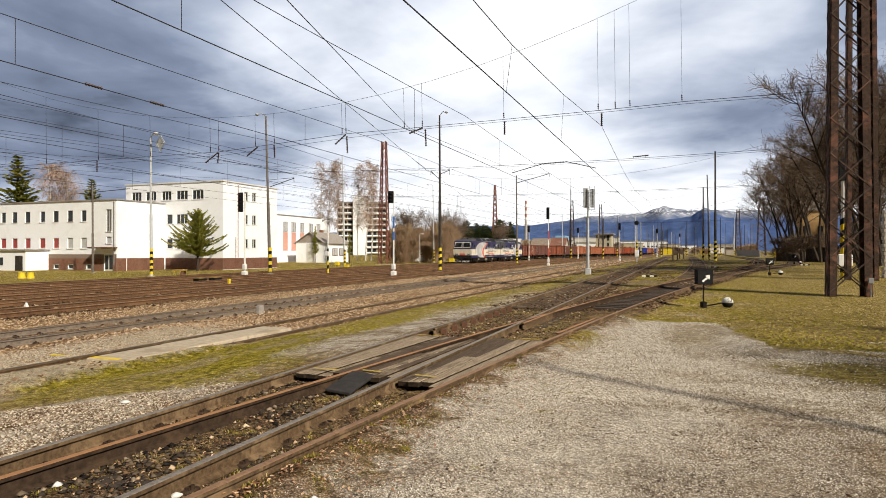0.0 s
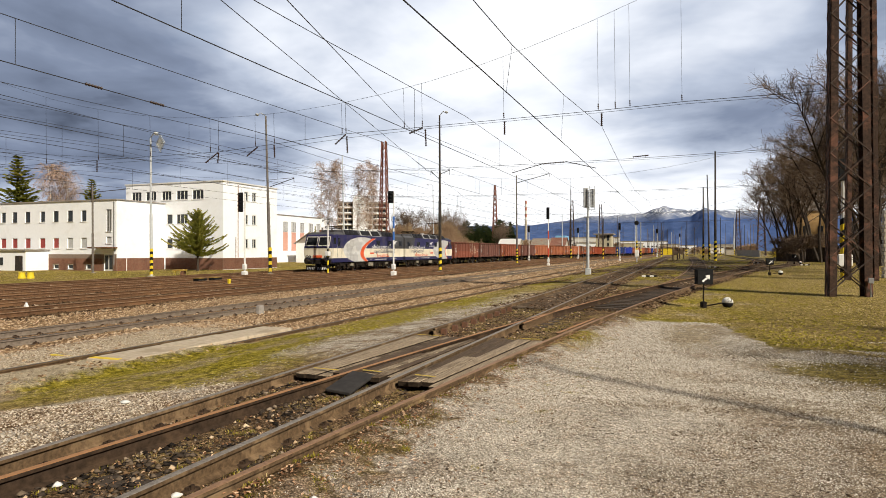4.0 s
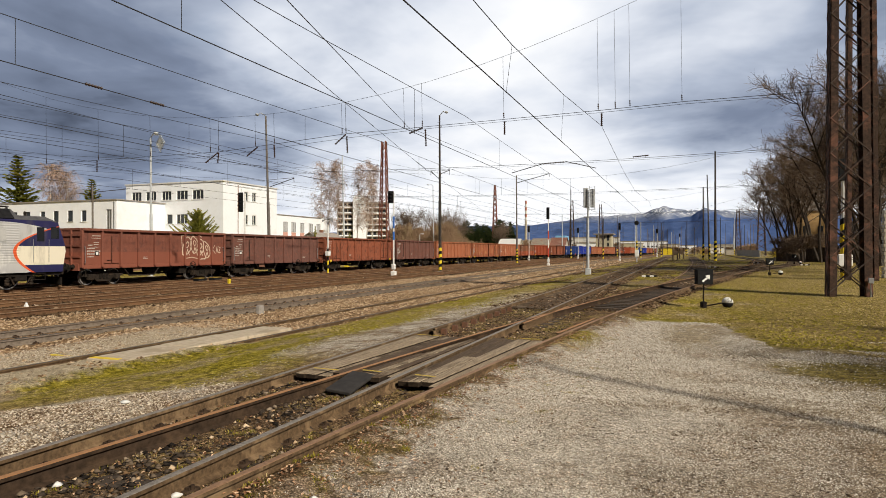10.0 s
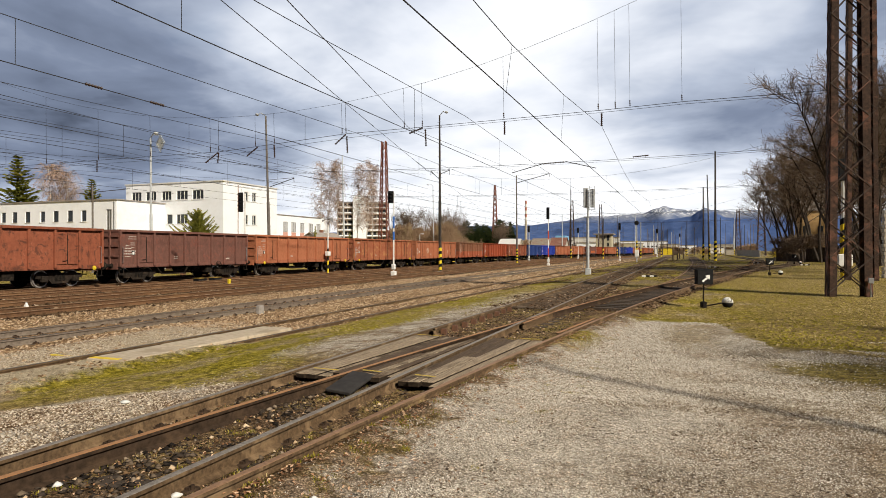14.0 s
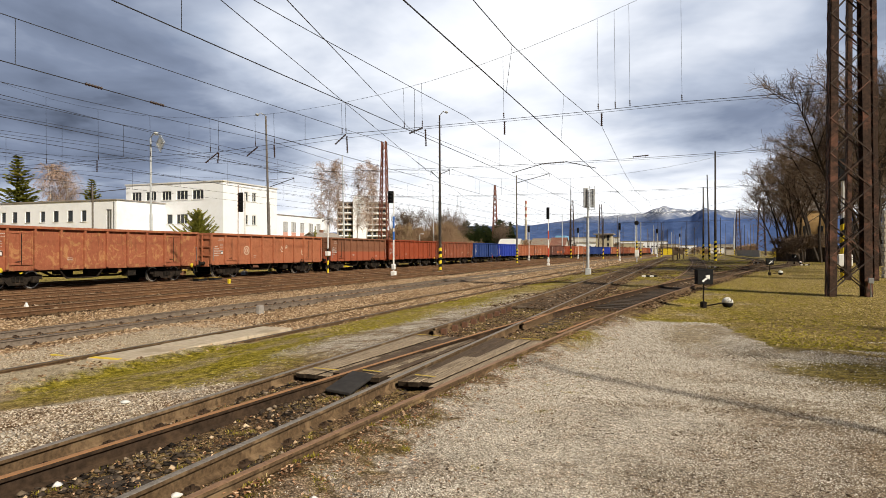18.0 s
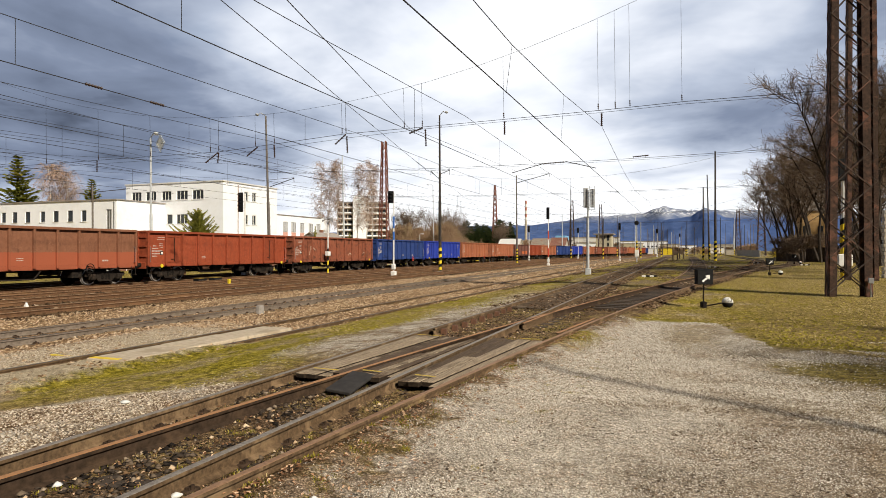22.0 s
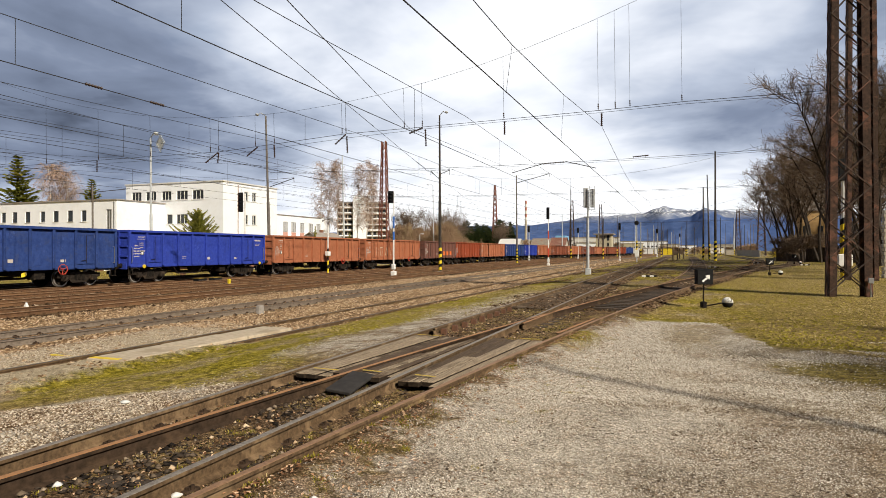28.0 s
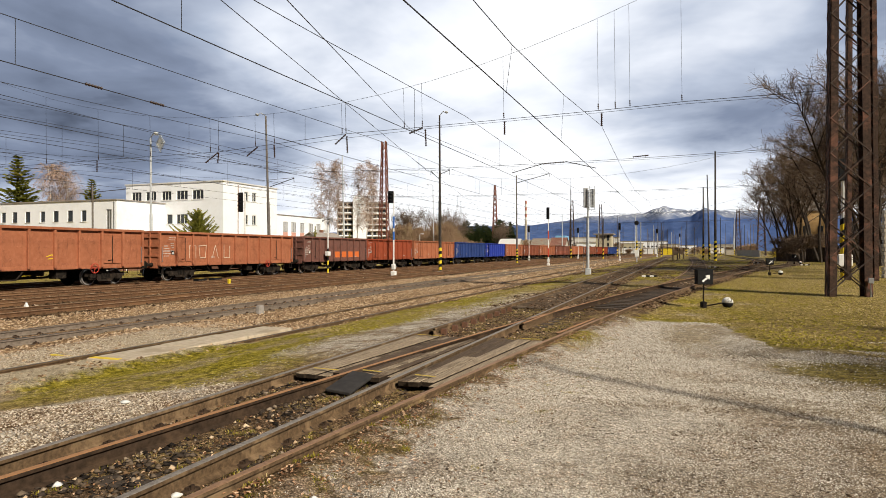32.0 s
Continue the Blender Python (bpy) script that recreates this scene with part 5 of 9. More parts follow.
    # a brown hedge of leafless trees at the end of the yard
    for k in range(34):
        x, y = at_bearing(rng.uniform(-5.5, 8.5), rng.uniform(300, 620))
        plant(SHRUB[k % 3], "leafless brown tree at the end of the yard", x, y, -1, rng.uniform(0, 360), rng.uniform(0.55, 1.05), "tree", "trees at the end of the yard", 1.6)
    # trees added out of view on the right, whose twigs shade the yard
    for x, y, k, i in ((12.2, 6.0, 0.42, 1), (15.0, 7.2, 0.55, 0)):
        plant(BARE[i], "leafless tree added out of view to shade the gravel yard", x, y, -0.2, rng.uniform(0, 360), k, group="bare trees beside the yard")


build_trees()


# ---------------------------------------------------------------- masts, towers and overhead wires
M_GALV = mat("grey_galvanised_pole", (0.42, 0.45, 0.48), (0.58, 0.61, 0.64), 12, 0.55, 0.1, 0.1, (0.34, 0.33, 0.32), 2, 0.4)
M_BROWNMAST = mat("red_brown_mast_paint", (0.16, 0.060, 0.042), (0.25, 0.095, 0.062), 5, 0.85, 0.1, 0.2, (0.33, 0.16, 0.10), 1.6, 0.6)
M_DARKIRON = mat("weathered_dark_iron", (0.038, 0.028, 0.025), (0.10, 0.075, 0.062), 7, 0.85, 0.1, 0.3, (0.24, 0.12, 0.085), 1.1, 0.7)
M_MIDPOLE = mat("brown_grey_pole", (0.11, 0.098, 0.088), (0.20, 0.18, 0.165), 6, 0.75, 0.15, 0.15, (0.08, 0.06, 0.05), 1.2, 0.5)
M_MASTLEG = mat("dark_red_brown_tower_leg", (0.030, 0.022, 0.018), (0.085, 0.053, 0.041), 9, 0.9, 0.0, 0.3, (0.22, 0.105, 0.075), 1.3, 0.7, specular=0.15)
M_LAMPGLASS = mat("lamp_bowl", (0.50, 0.52, 0.52), (0.62, 0.64, 0.64), 3, 0.3, 0, 0)


def stripes(parent, x, y, z0, z1, r, count, lean=0.25):
    """Slanting yellow and black bands round a pole's foot."""
    h = (z1 - z0) / count
    for i in range(count):
        bm = bmesh.new()
        sides = 10
        ring = []
        for z in (z0 + i * h, z0 + (i + 1) * h):
            ring.append([bm.verts.new((x + r * math.cos(k * math.tau / sides), y + r * math.sin(k * math.tau / sides), z + lean * h * math.cos(k * math.tau / sides + 0.6))) for k in range(sides)])
        for k in range(sides):
            j = (k + 1) % sides
            bm.faces.new((ring[0][k], ring[0][j], ring[1][j], ring[1][k]))
        part("warning_band", bm, M_YELLOW if i % 2 == 0 else M_BLACK, parent)


def lamp_arm(parent, x, y, z, dx, dy, reach=1.2, rise=0.35):
    n = math.hypot(dx, dy)
    dx, dy = dx / n, dy / n
    bm = bmesh.new()
    prev = Vector((x, y, z))
    for i in range(1, 7):
        a = i / 6 * math.pi * 0.55
        q = Vector((x + dx * reach * math.sin(a) * 0.8, y + dy * reach * math.sin(a) * 0.8, z + rise * (1 - math.cos(a)) * 1.6))
        q.z = z + rise * math.sin(a * 1.35)
        tube(bm, prev, q, 0.035, sides=6)
        prev = q
    part("lamp_arm", bm, M_GALV, parent)
    bm = lathe(bmesh.new(), prev + Vector((dx * 0.28, dy * 0.28, -0.03)), (0, 0, 1), [(-0.09, 0.05), (-0.07, 0.16), (0.0, 0.20), (0.06, 0.17), (0.11, 0.05)], 10)
    head = part("lamp_head", bm, M_GALV, parent)
    part("lamp_bowl", lathe(bmesh.new(), prev + Vector((dx * 0.28, dy * 0.28, -0.16)), (0, 0, 1), [(0, 0.05), (0.03, 0.13), (0.065, 0.15)], 10), M_LAMPGLASS, head)


def pole(label, x, y, z0, top, r0=0.14, r1=0.07, lean=(0, 0), material=None, band=2.3, bands=7, lamp=None, steps=False, collar=0.45, name="street_lamp", category="lamp post"):
    root = thing(name, label, category, group="masts of the yard")
    m = material or M_DARKPOLE
    mid = z0 + (top - z0) * collar
    lx, ly = lean
    c = Vector((x, y, z0 - 0.3)), Vector((x + lx * collar, y + ly * collar, mid)), Vector((x + lx, y + ly, top))
    part("lower_tube", tube(bmesh.new(), c[0], c[1], r0, r0 * 0.9, 12), m, root, smooth=False)
    part("upper_tube", tube(bmesh.new(), c[1], c[2], r0 * 0.72, r1, 10), m, root)
    part("footing", bbox(x - 0.22, y - 0.22, z0 - 0.3, x + 0.22, y + 0.22, z0 + 0.03, 0.02), M_CONCRETE, root)
    if bands:
        stripes(root, x, y, z0 + 0.1, z0 + band, r0 + 0.008, bands)
    if steps:
        z = z0 + 3.0
        k = 0
        while z < top - 0.6:
            t = (z - z0) / (top - z0)
            bm = bmesh.new()
            s = 1 if k % 2 else -1
            tube(bm, (x + lx * t, y + ly * t, z), (x + lx * t + s * 0.24, y + ly * t, z + 0.02), 0.012, sides=5)
            part("climbing_peg", bm, m, root)
            z += 0.42
            k += 1
    if lamp:
        lamp_arm(root, x + lx, y + ly, top, *lamp)
    return root


def bracket(parent, x, y, z, dx, out, down, rod=0.035):
    """A catenary bracket: an upper tie and a slanting tube."""
    bm = bmesh.new()
    tube(bm, (x, y, z), (x + dx * out, y, z + 0.10), 0.018, sides=6)
    part("tie_rod", bm, M_DARKPOLE, parent)
    bm = bmesh.new()
    tube(bm, (x, y, z - down), (x + dx * out, y, z + 0.05), rod, sides=6)
    tube(bm, (x + dx * out, y, z + 0.05), (x + dx * out, y, z - 0.4), rod * 0.7, sides=6)
    part("bracket_tube", bm, M_DARKPOLE, parent)


def lattice(label, x, y, z0, top, w0, w1, leg=0.10, bays=12, m=M_BROWNMAST, legmat=None, turn=0.0, deep=1.0, brace=0.05, foot=True):
    """A four-legged lattice tower with crossed braces."""
    root = thing("lattice_tower", label, "lattice tower", pose(x, y, z0, 0, 0, turn), "lattice towers")
    h = top - z0

    def corner(i, t):
        w = (w0 + (w1 - w0) * t) / 2
        sx, sy = ((-1, -1), (1, -1), (1, 1), (-1, 1))[i]
        return Vector((sx * w, sy * w * deep, h * t))
    for i in range(4):
        bm = bmesh.new()
        a, b = corner(i, -0.02), corner(i, 1)
        sx, sy = ((-1, -1), (1, -1), (1, 1), (-1, 1))[i]
        # an angle section: two plates meeting at the corner
        u0, u1 = Vector((0, -sy * leg / 2, 0)), Vector((-sx * leg / 2, 0, 0))
        for off, wx, wy in ((u1, leg, leg * 0.18), (u0, leg * 0.18, leg)):
            q = []
            for c in (a, b):
                q.append([bm.verts.new(c + off + Vector((ex * wx / 2, ey * wy / 2, 0))) for ex, ey in ((-1, -1), (1, -1), (1, 1), (-1, 1))])
            for k in range(4):
                j = (k + 1) % 4
                bm.faces.new((q[0][k], q[0][j], q[1][j], q[1][k]))
            bm.faces.new(q[1])
        part("leg", bm, legmat or m, root)
    for k in range(bays):
        t0, t1 = 0.01 + k / bays * 0.98, 0.01 + (k + 1) / bays * 0.98
        for i in range(4):
            j = (i + 1) % 4
            p, q = (corner(i, t0), corner(j, t1)) if (k + i) % 2 else (corner(j, t0), corner(i, t1))
            part("brace", bar(bmesh.new(), p, q, brace, brace * 0.5), m, root)
            if bays < 16:
                p, q = (corner(j, t0), corner(i, t1)) if (k + i) % 2 else (corner(i, t0), corner(j, t1))
                part("brace", bar(bmesh.new(), p, q, brace, brace * 0.5), m, root)
    if foot:
        part("footing", bbox(-w0 / 2 - 0.25, -w0 * deep / 2 - 0.25, -0.6, w0 / 2 + 0.25, w0 * deep / 2 + 0.25, 0.05, 0.04), M_CONCRETE, root)
    return root


def signal(x, y, z0, top, lamps, label, facing=-1, mast=M_WHITE, wide=0.34, bands=None, head_dx=-0.02, turn=0.0):
    """A colour-light signal: footing, mast, black head with hooded lamps."""
    root = thing("railway_signal", label, "railway signal", pose(x, y, z0, 0, 0, turn), "light signals")
    h = top - z0
    hh = 0.30 * lamps + 0.12
    part("footing", bbox(-0.2, -0.2, -0.3, 0.2, 0.2, 0.36, 0.04), M_WHITE, root)
    part("mast", tube(bmesh.new(), (0, 0, 0.4), (0, 0, h - 0.1), 0.075, 0.07, 10), mast, root)
    if bands:
        for a, b, m in bands:
            part("band", tube(bmesh.new(), (0, 0, a * h), (0, 0, b * h), 0.085, 0.085, 10), m, root)
    part("relay_box", bbox(-0.15, -0.14, 0.5, 0.15, 0.14, 0.95, 0.03), M_WHITE, root)
    f = facing
    y0 = f * 0.14
    bm = bbox(head_dx - wide / 2, min(y0, y0 + f * 0.12), h - hh, head_dx + wide / 2, max(y0, y0 + f * 0.12), h, 0.03)
    head = part("signal_head", bm, M_BLACK, root)
    for i in range(lamps):
        z = h - 0.21 - i * 0.30
        bm = bmesh.new()
        c = Vector((head_dx, y0 + f * 0.12, z))
        n = 8
        rings = []
        for s in (0.0, 0.24):
            rings.append([bm.verts.new(c + Vector((0.11 * math.cos(math.pi * (k / n)), f * s, 0.11 * math.sin(math.pi * (k / n)) * (1.0 if s == 0 else 0.9)))) for k in range(n + 1)])
        for k in range(n):
            bm.faces.new((rings[0][k], rings[0][k + 1], rings[1][k + 1], rings[1][k]))
        part("hood", bm, M_BLACK, head)
        part("lens", lathe(bmesh.new(), c, (0, f, 0), [(0, 0.085), (0.012, 0.08)], 10), M_GLASS, head)
    bm = bmesh.new()
    tube(bm, (0, -f * 0.1, 0.9), (0, -f * 0.1, h - 0.2), 0.018, sides=5)
    part("ladder_rail", bm, mast, root)
    return root


def build_masts():
    p = pole("tall dark lamp post with a yellow-black foot and a lamp arm", -35.41, 49.23, -0.45, 14.0, 0.15, 0.075, (-0.48, 0), M_MIDPOLE, lamp=(-1, 0.15, 1.0), steps=True)
    bracket(p, -35.45, 49.23, 8.1, 1, 2.6, 0.65)
    p = pole("tall dark lamp post with a yellow-black foot beside the tracks", -22.53, 59.14, -0.45, 15.0, 0.16, 0.075, (-0.06, 0), M_DARKPOLE, lamp=(1, -0.3, 0.7), steps=True)
    bracket(p, -22.53, 59.14, 9.5, -1, 1.0, 0.9)
    bracket(p, -22.53, 59.14, 9.5, 1, 1.0, 0.3)
    p = pole("grey lamp post with a striped foot and a diamond sign", -42.43, 42.28, -0.55, 11.2, 0.13, 0.075, (-0.1, 0), M_GALV, lamp=(1, -0.5, 1.3, 0.4), bands=9)
    bm = bmesh.new()
    c = Vector((-40.95, 41.75, 10.6))
    for s in (0.68, 0.52):
        pts = [c + Vector((s * a, -s * a * 0.3, s * b * 1.05)) for a, b in ((0, 1), (1, 0), (0, -1), (-1, 0))]
        for i in range(4):
            bar(bm, pts[i], pts[(i + 1) % 4], 0.035)
    part("diamond_sign", bm, M_GALV, p)
    bm = bmesh.new()
    for q in (0.0, 0.02):
        bm.faces.new([bm.verts.new(c + Vector((0.5 * a, -0.15 * a + q, 0.52 * b))) for a, b in ((0, 1), (1, 0), (0, -1), (-1, 0))])
    part("sign_pane", bm, M_LAMPGLASS, p)
    bm = bmesh.new()
    bar(bm, (-42.3, 42.2, 11.45), (-40.95, 41.75, 11.3), 0.05)
    part("sign_hanger", bm, M_GALV, p)
    pole("slim grey mast with a striped foot by the house", -46.09, 82.0, -0.6, 15.5, 0.15, 0.08, (-0.4, 0), M_GALV, bands=8, name="mast", category="mast")
    p = pole("slim grey catenary mast with a striped foot", -24.78, 99.38, -0.45, 13.6, 0.15, 0.09, (-0.1, 0), M_MIDPOLE, lamp=None, bands=9, name="mast", category="mast")
    bracket(p, -24.8, 99.38, 13.6, 1, 5.2, 1.2, 0.05)
    pole("old brown-grey pole before the white building", -55.3, 47.6, -0.6, 8.2, 0.12, 0.09, (-0.1, 0), M_MIDPOLE, bands=0, name="pole", category="pole")
    pole("thin grey lamp post beyond the tracks", -41.64, 106.21, -0.6, 13.2, 0.12, 0.07, (-0.2, 0), M_GALV, lamp=(-1, 0, 0.9), bands=8)
    pole("low white lamp post beyond the tracks", -44.0, 105.32, -0.6, 4.4, 0.08, 0.06, (0, 0), M_WHITE, lamp=(1, 0, 0.4), bands=0)
    pole("dark catenary mast with a striped foot between the sidings", 4.61, 107.38, -0.13, 17.0, 0.20, 0.12, (0, 0), M_DARKPOLE, bands=9, band=3.2, name="mast", category="mast")
    pole("dark catenary mast with a striped foot between the sidings", 4.6, 131.0, -0.1, 16.0, 0.17, 0.10, (-0.4, 0), M_DARKPOLE, bands=7, band=2.9, name="mast", category="mast")
    pole("dark catenary mast with a striped foot between the sidings", 3.2, 119.0, -0.1, 12.6, 0.16, 0.10, (0, 0), M_DARKPOLE, bands=7, band=2.8, name="mast", category="mast")
    rng = random.Random(3)
    # masts marching off down the yard
    for x, y, h in ((-26.3, 157, 16.5), (-26.3, 215, 13), (-17.4, 150, 9), (-17.4, 205, 12.5), (-11.8, 175, 9), (-6.3, 205, 10), (-17.4, 262, 12), (-26.3, 300, 13), (-6.3, 290, 11), (1.0, 215, 11), (6.5, 190, 13), (12.0, 240, 13), (18, 265, 14), (-22, 350, 12), (-6.3, 380, 12), (1.0, 330, 12), (9, 340, 14), (22, 330, 14), (30, 370, 15), (-34.2, 180, 12), (-38.4, 240, 13)):
        pole("far grey catenary mast with a striped foot", x + (swing(y, 14) if x < -20 else swing(y, 10) if x < -10 else 0.0), y, -0.4, h, 0.16, 0.09, (0, 0), M_DARKPOLE if rng.random() < 0.6 else M_GALV, bands=5, band=2.4, name="mast", category="mast")
    for k in range(46):
        x, y = at_bearing(rng.uniform(-6.0, 5.5), rng.uniform(190, 520))
        pole("slim far catenary mast above the sidings", x, y, -0.4, rng.uniform(9, 15), 0.13, 0.08, (0, 0), M_MIDPOLE if rng.random() < 0.6 else M_DARKPOLE, bands=0, name="mast", category="mast")
    lattice("tall rust-red lattice tower beyond the tracks", -45.8, 94.5, -0.6, 19.5, 1.7, 0.75, 0.16, 14, turn=8, brace=0.10)
    lattice("rust-red lattice tower far beyond the train", -62.8, 219.7, -0.8, 25.0, 2.3, 0.6, 0.22, 13, turn=5, brace=0.2)
    lattice("far rust-brown lattice tower", -31.0, 191.3, -0.5, 16.6, 1.7, 0.7, 0.14, 9, M_DARKIRON, brace=0.07)
    lattice("far rust-brown lattice tower", -25.1, 212.0, -0.5, 16.6, 1.7, 0.7, 0.14, 9, M_DARKIRON, brace=0.07)
    lattice("dark lattice tower in front of the bare trees", 25.0, 244, -0.1, 20.0, 3.0, 1.3, 0.26, 10, M_DARKIRON, brace=0.14)
    lattice("dark lattice tower among the far masts", 24.0, 330, -0.1, 21.0, 2.6, 1.2, 0.26, 10, M_DARKIRON, brace=0.14)
    # the great span towers by the gravel yard
    lattice("heavy rust-brown lattice tower standing in the grass", 5.90, 28.35, -0.15, 17.5, 1.42, 1.12, 0.25, 13, M_DARKIRON, M_MASTLEG, 3.0, 0.42, 0.075, False)
    lattice("second heavy lattice tower behind the first", 9.83, 44.04, -0.15, 18.5, 1.60, 1.38, 0.22, 13, M_DARKIRON, M_MASTLEG, 0, 0.42, 0.07, False)
    t = thing("junction_box", "small pale grey junction box on the tower's leg", "junction box")
    part("case", bbox(6.45, 27.85, 0.40, 6.62, 27.98, 0.60, 0.01), M_GREYMETAL, t)
    part("conduit", tube(bmesh.new(), (6.53, 27.95, 0.42), (6.55, 27.98, -0.2), 0.02), M_GREYMETAL, t)
    # white signal mast between the towers
    s = thing("signal_mast", "white signal mast with a yellow-black foot and cabinet", "railway signal", pose(9.65, 47.6, -0.1))
    part("mast", tube(bmesh.new(), (0, 0, -0.2), (0, 0, 7.4), 0.16, 0.14, 12), M_WHITE, s)
    part("cabinet", bbox(-0.40, -0.50, 0.72, 0.40, -0.22, 1.50, 0.05), M_WHITE, s)
    stripes(s, 0, 0, 1.5, 3.8, 0.22, 6)
    stripes(s, 0, 0, 0.0, 0.7, 0.20, 2)
    part("signal_head", bbox(-0.35, -0.42, 6.2, 0.15, -0.2, 7.6, 0.04), M_BLACK, s)
    # light signals
    signal(-34.17, 44.02, -0.45, 6.45, 5, "black five-lamp light signal on a white mast", head_dx=-0.25, wide=0.44)
    signal(-22.68, 48.6, -0.45, 6.6, 3, "black light signal on a white mast with blue bands", wide=0.5, head_dx=-0.16, bands=((0.42, 0.52, M_BLUE), (0.56, 0.70, M_BLUE)))
    signal(-17.5, 88.0, -0.45, 7.6, 5, "black five-lamp signal on a red and white mast", wide=0.42, bands=((0.15, 0.3, M_RED), (0.45, 0.6, M_RED)))
    signal(-11.9, 131.9, -0.4, 7.1, 4, "far black light signal on a white mast", wide=0.46)
    signal(-30.1, 131.0, -0.45, 6.8, 4, "far black light signal on a white mast", wide=0.46)
    signal(-7.2, 196.8, -0.3, 8.0, 4, "far black light signal on a white mast", wide=0.62)
    signal(-1.4, 270, -0.3, 8.4, 4, "far black light signal on a white mast", wide=0.62)
    signal(-25.0, 164, -0.45, 7.4, 4, "far black light signal on a white mast", wide=0.5)
    # round-headed signal on a striped foot
    r = thing("railway_signal", "round-headed black signal on a banded mast", "railway signal", pose(-7.0, 106.7, -0.25), "light signals")
    part("mast", tube(bmesh.new(), (0, 0, 0), (0, 0, 6.2), 0.10, 0.08, 10), M_GALV, r)
    part("cabinet", bbox(-0.3, -0.25, 0.9, 0.3, 0.25, 2.0, 0.05), M_WHITE, r)
    part("signal_head", lathe(bmesh.new(), (0, -0.12, 6.3), (0, -1, 0), [(0, 0.2), (0.05, 0.36), (0.12, 0.36), (0.16, 0.3)], 18), M_BLACK, r)
    stripes(r, 0, 0, 2.0, 3.4, 0.12, 5)
    # tall grey signal seen from behind, with two caged heads
    b = thing("railway_signal", "tall grey signal seen from behind with two caged heads", "railway signal", pose(-6.75, 49.1, -0.22), "light signals")
    part("footing", bbox(-0.2, -0.2, -0.2, 0.2, 0.2, 0.5, 0.04), M_GALV, b)
    part("mast", tube(bmesh.new(), (0, 0, 0.5), (0, 0, 4.6), 0.105, 0.085, 10), M_GALV, b)
    part("platform", bbox(-0.30, -0.1, 4.35, 0.28, 0.1, 4.42), M_GREYMETAL, b)
    bm = bbox(-0.36, 0.05, 5.1, 0.0, 0.28, 6.6, 0.03)
    part("signal_head", bm, M_GALV, b)
    bm = bmesh.new()
    for q in (0.12, 0.52):
        tube(bm, (q, -0.1, 4.9), (q, -0.1, 6.7), 0.025, sides=6)
    for i in range(7):
        tube(bm, (0.12, -0.1, 4.95 + i * 0.28), (0.52, -0.1, 4.95 + i * 0.28), 0.018, sides=6)
    part("cage", bm, M_GALV, b)
    part("signal_head", bbox(0.16, 0.0, 5.1, 0.50, 0.2, 6.5, 0.03), M_GALV, b)
    part("upper_mast", tube(bmesh.new(), (0, 0, 4.6), (0, 0, 6.4), 0.07, 0.06, 8), M_GALV, b)
    bm = bmesh.new()
    for q in (-0.35, -0.15):
        tube(bm, (q, 0.16, 0.2), (q * 0.9, 0.12, 4.4), 0.016, sides=5)
    for i in range(13):
        tube(bm, (-0.35, 0.16, 0.5 + i * 0.3), (-0.15, 0.16, 0.5 + i * 0.3), 0.012, sides=5)
    part("ladder", bm, M_GALV, b)
    # low signal with twin lamps by the train
    w = thing("low_signal", "slim white post with twin lamps and a striped foot", "railway signal", pose(-30.1, 50.5, -0.45), "light signals")
    part("post", tube(bmesh.new(), (0, 0, 0), (0, 0, 4.9), 0.07, 0.06, 8), M_WHITE, w)
    stripes(w, 0, 0, 0.0, 2.2, 0.08, 6)
    part("cabinet", bbox(-0.18, -0.2, 1.6, 0.18, 0.2, 2.0, 0.03), M_WHITE, w)
    for s in (-1, 1):
        part("loudspeaker", lathe(bmesh.new(), (s * 0.06, -0.05, 4.95), (s, -0.3, -0.2), [(0, 0.05), (0.25, 0.08), (0.45, 0.2)], 10), M_GREYMETAL, w)


build_masts()


def wire_mesh(pts, r, sides=4):
    v, f = [], []
    for a, b in zip(pts, pts[1:]):
        quad_tube(v, f, Vector(a), Vector(b), r, r, sides)
    me = bpy.data.meshes.new("wire")
    me.from_pydata([tuple(q) for q in v], [], f)
    me.materials.append(M_WIRE)
    return me


def wire(name, pts, r, parent):
    ob = new(name, wire_mesh(pts, r))
    ob.parent = parent
    return ob


def insulator(parent, a, b, r=0.06, n=6):
    a, b = Vector(a), Vector(b)
    prof = []
    L = (b - a).length
    for i in range(n):
        s = L * i / n
        prof += [(s, r * 0.5), (s + L / n * 0.35, r), (s + L / n * 0.6, r * 0.5)]
    part("insulator", lathe(bmesh.new(), a, b - a, prof, 8), M_INSULATOR, parent)


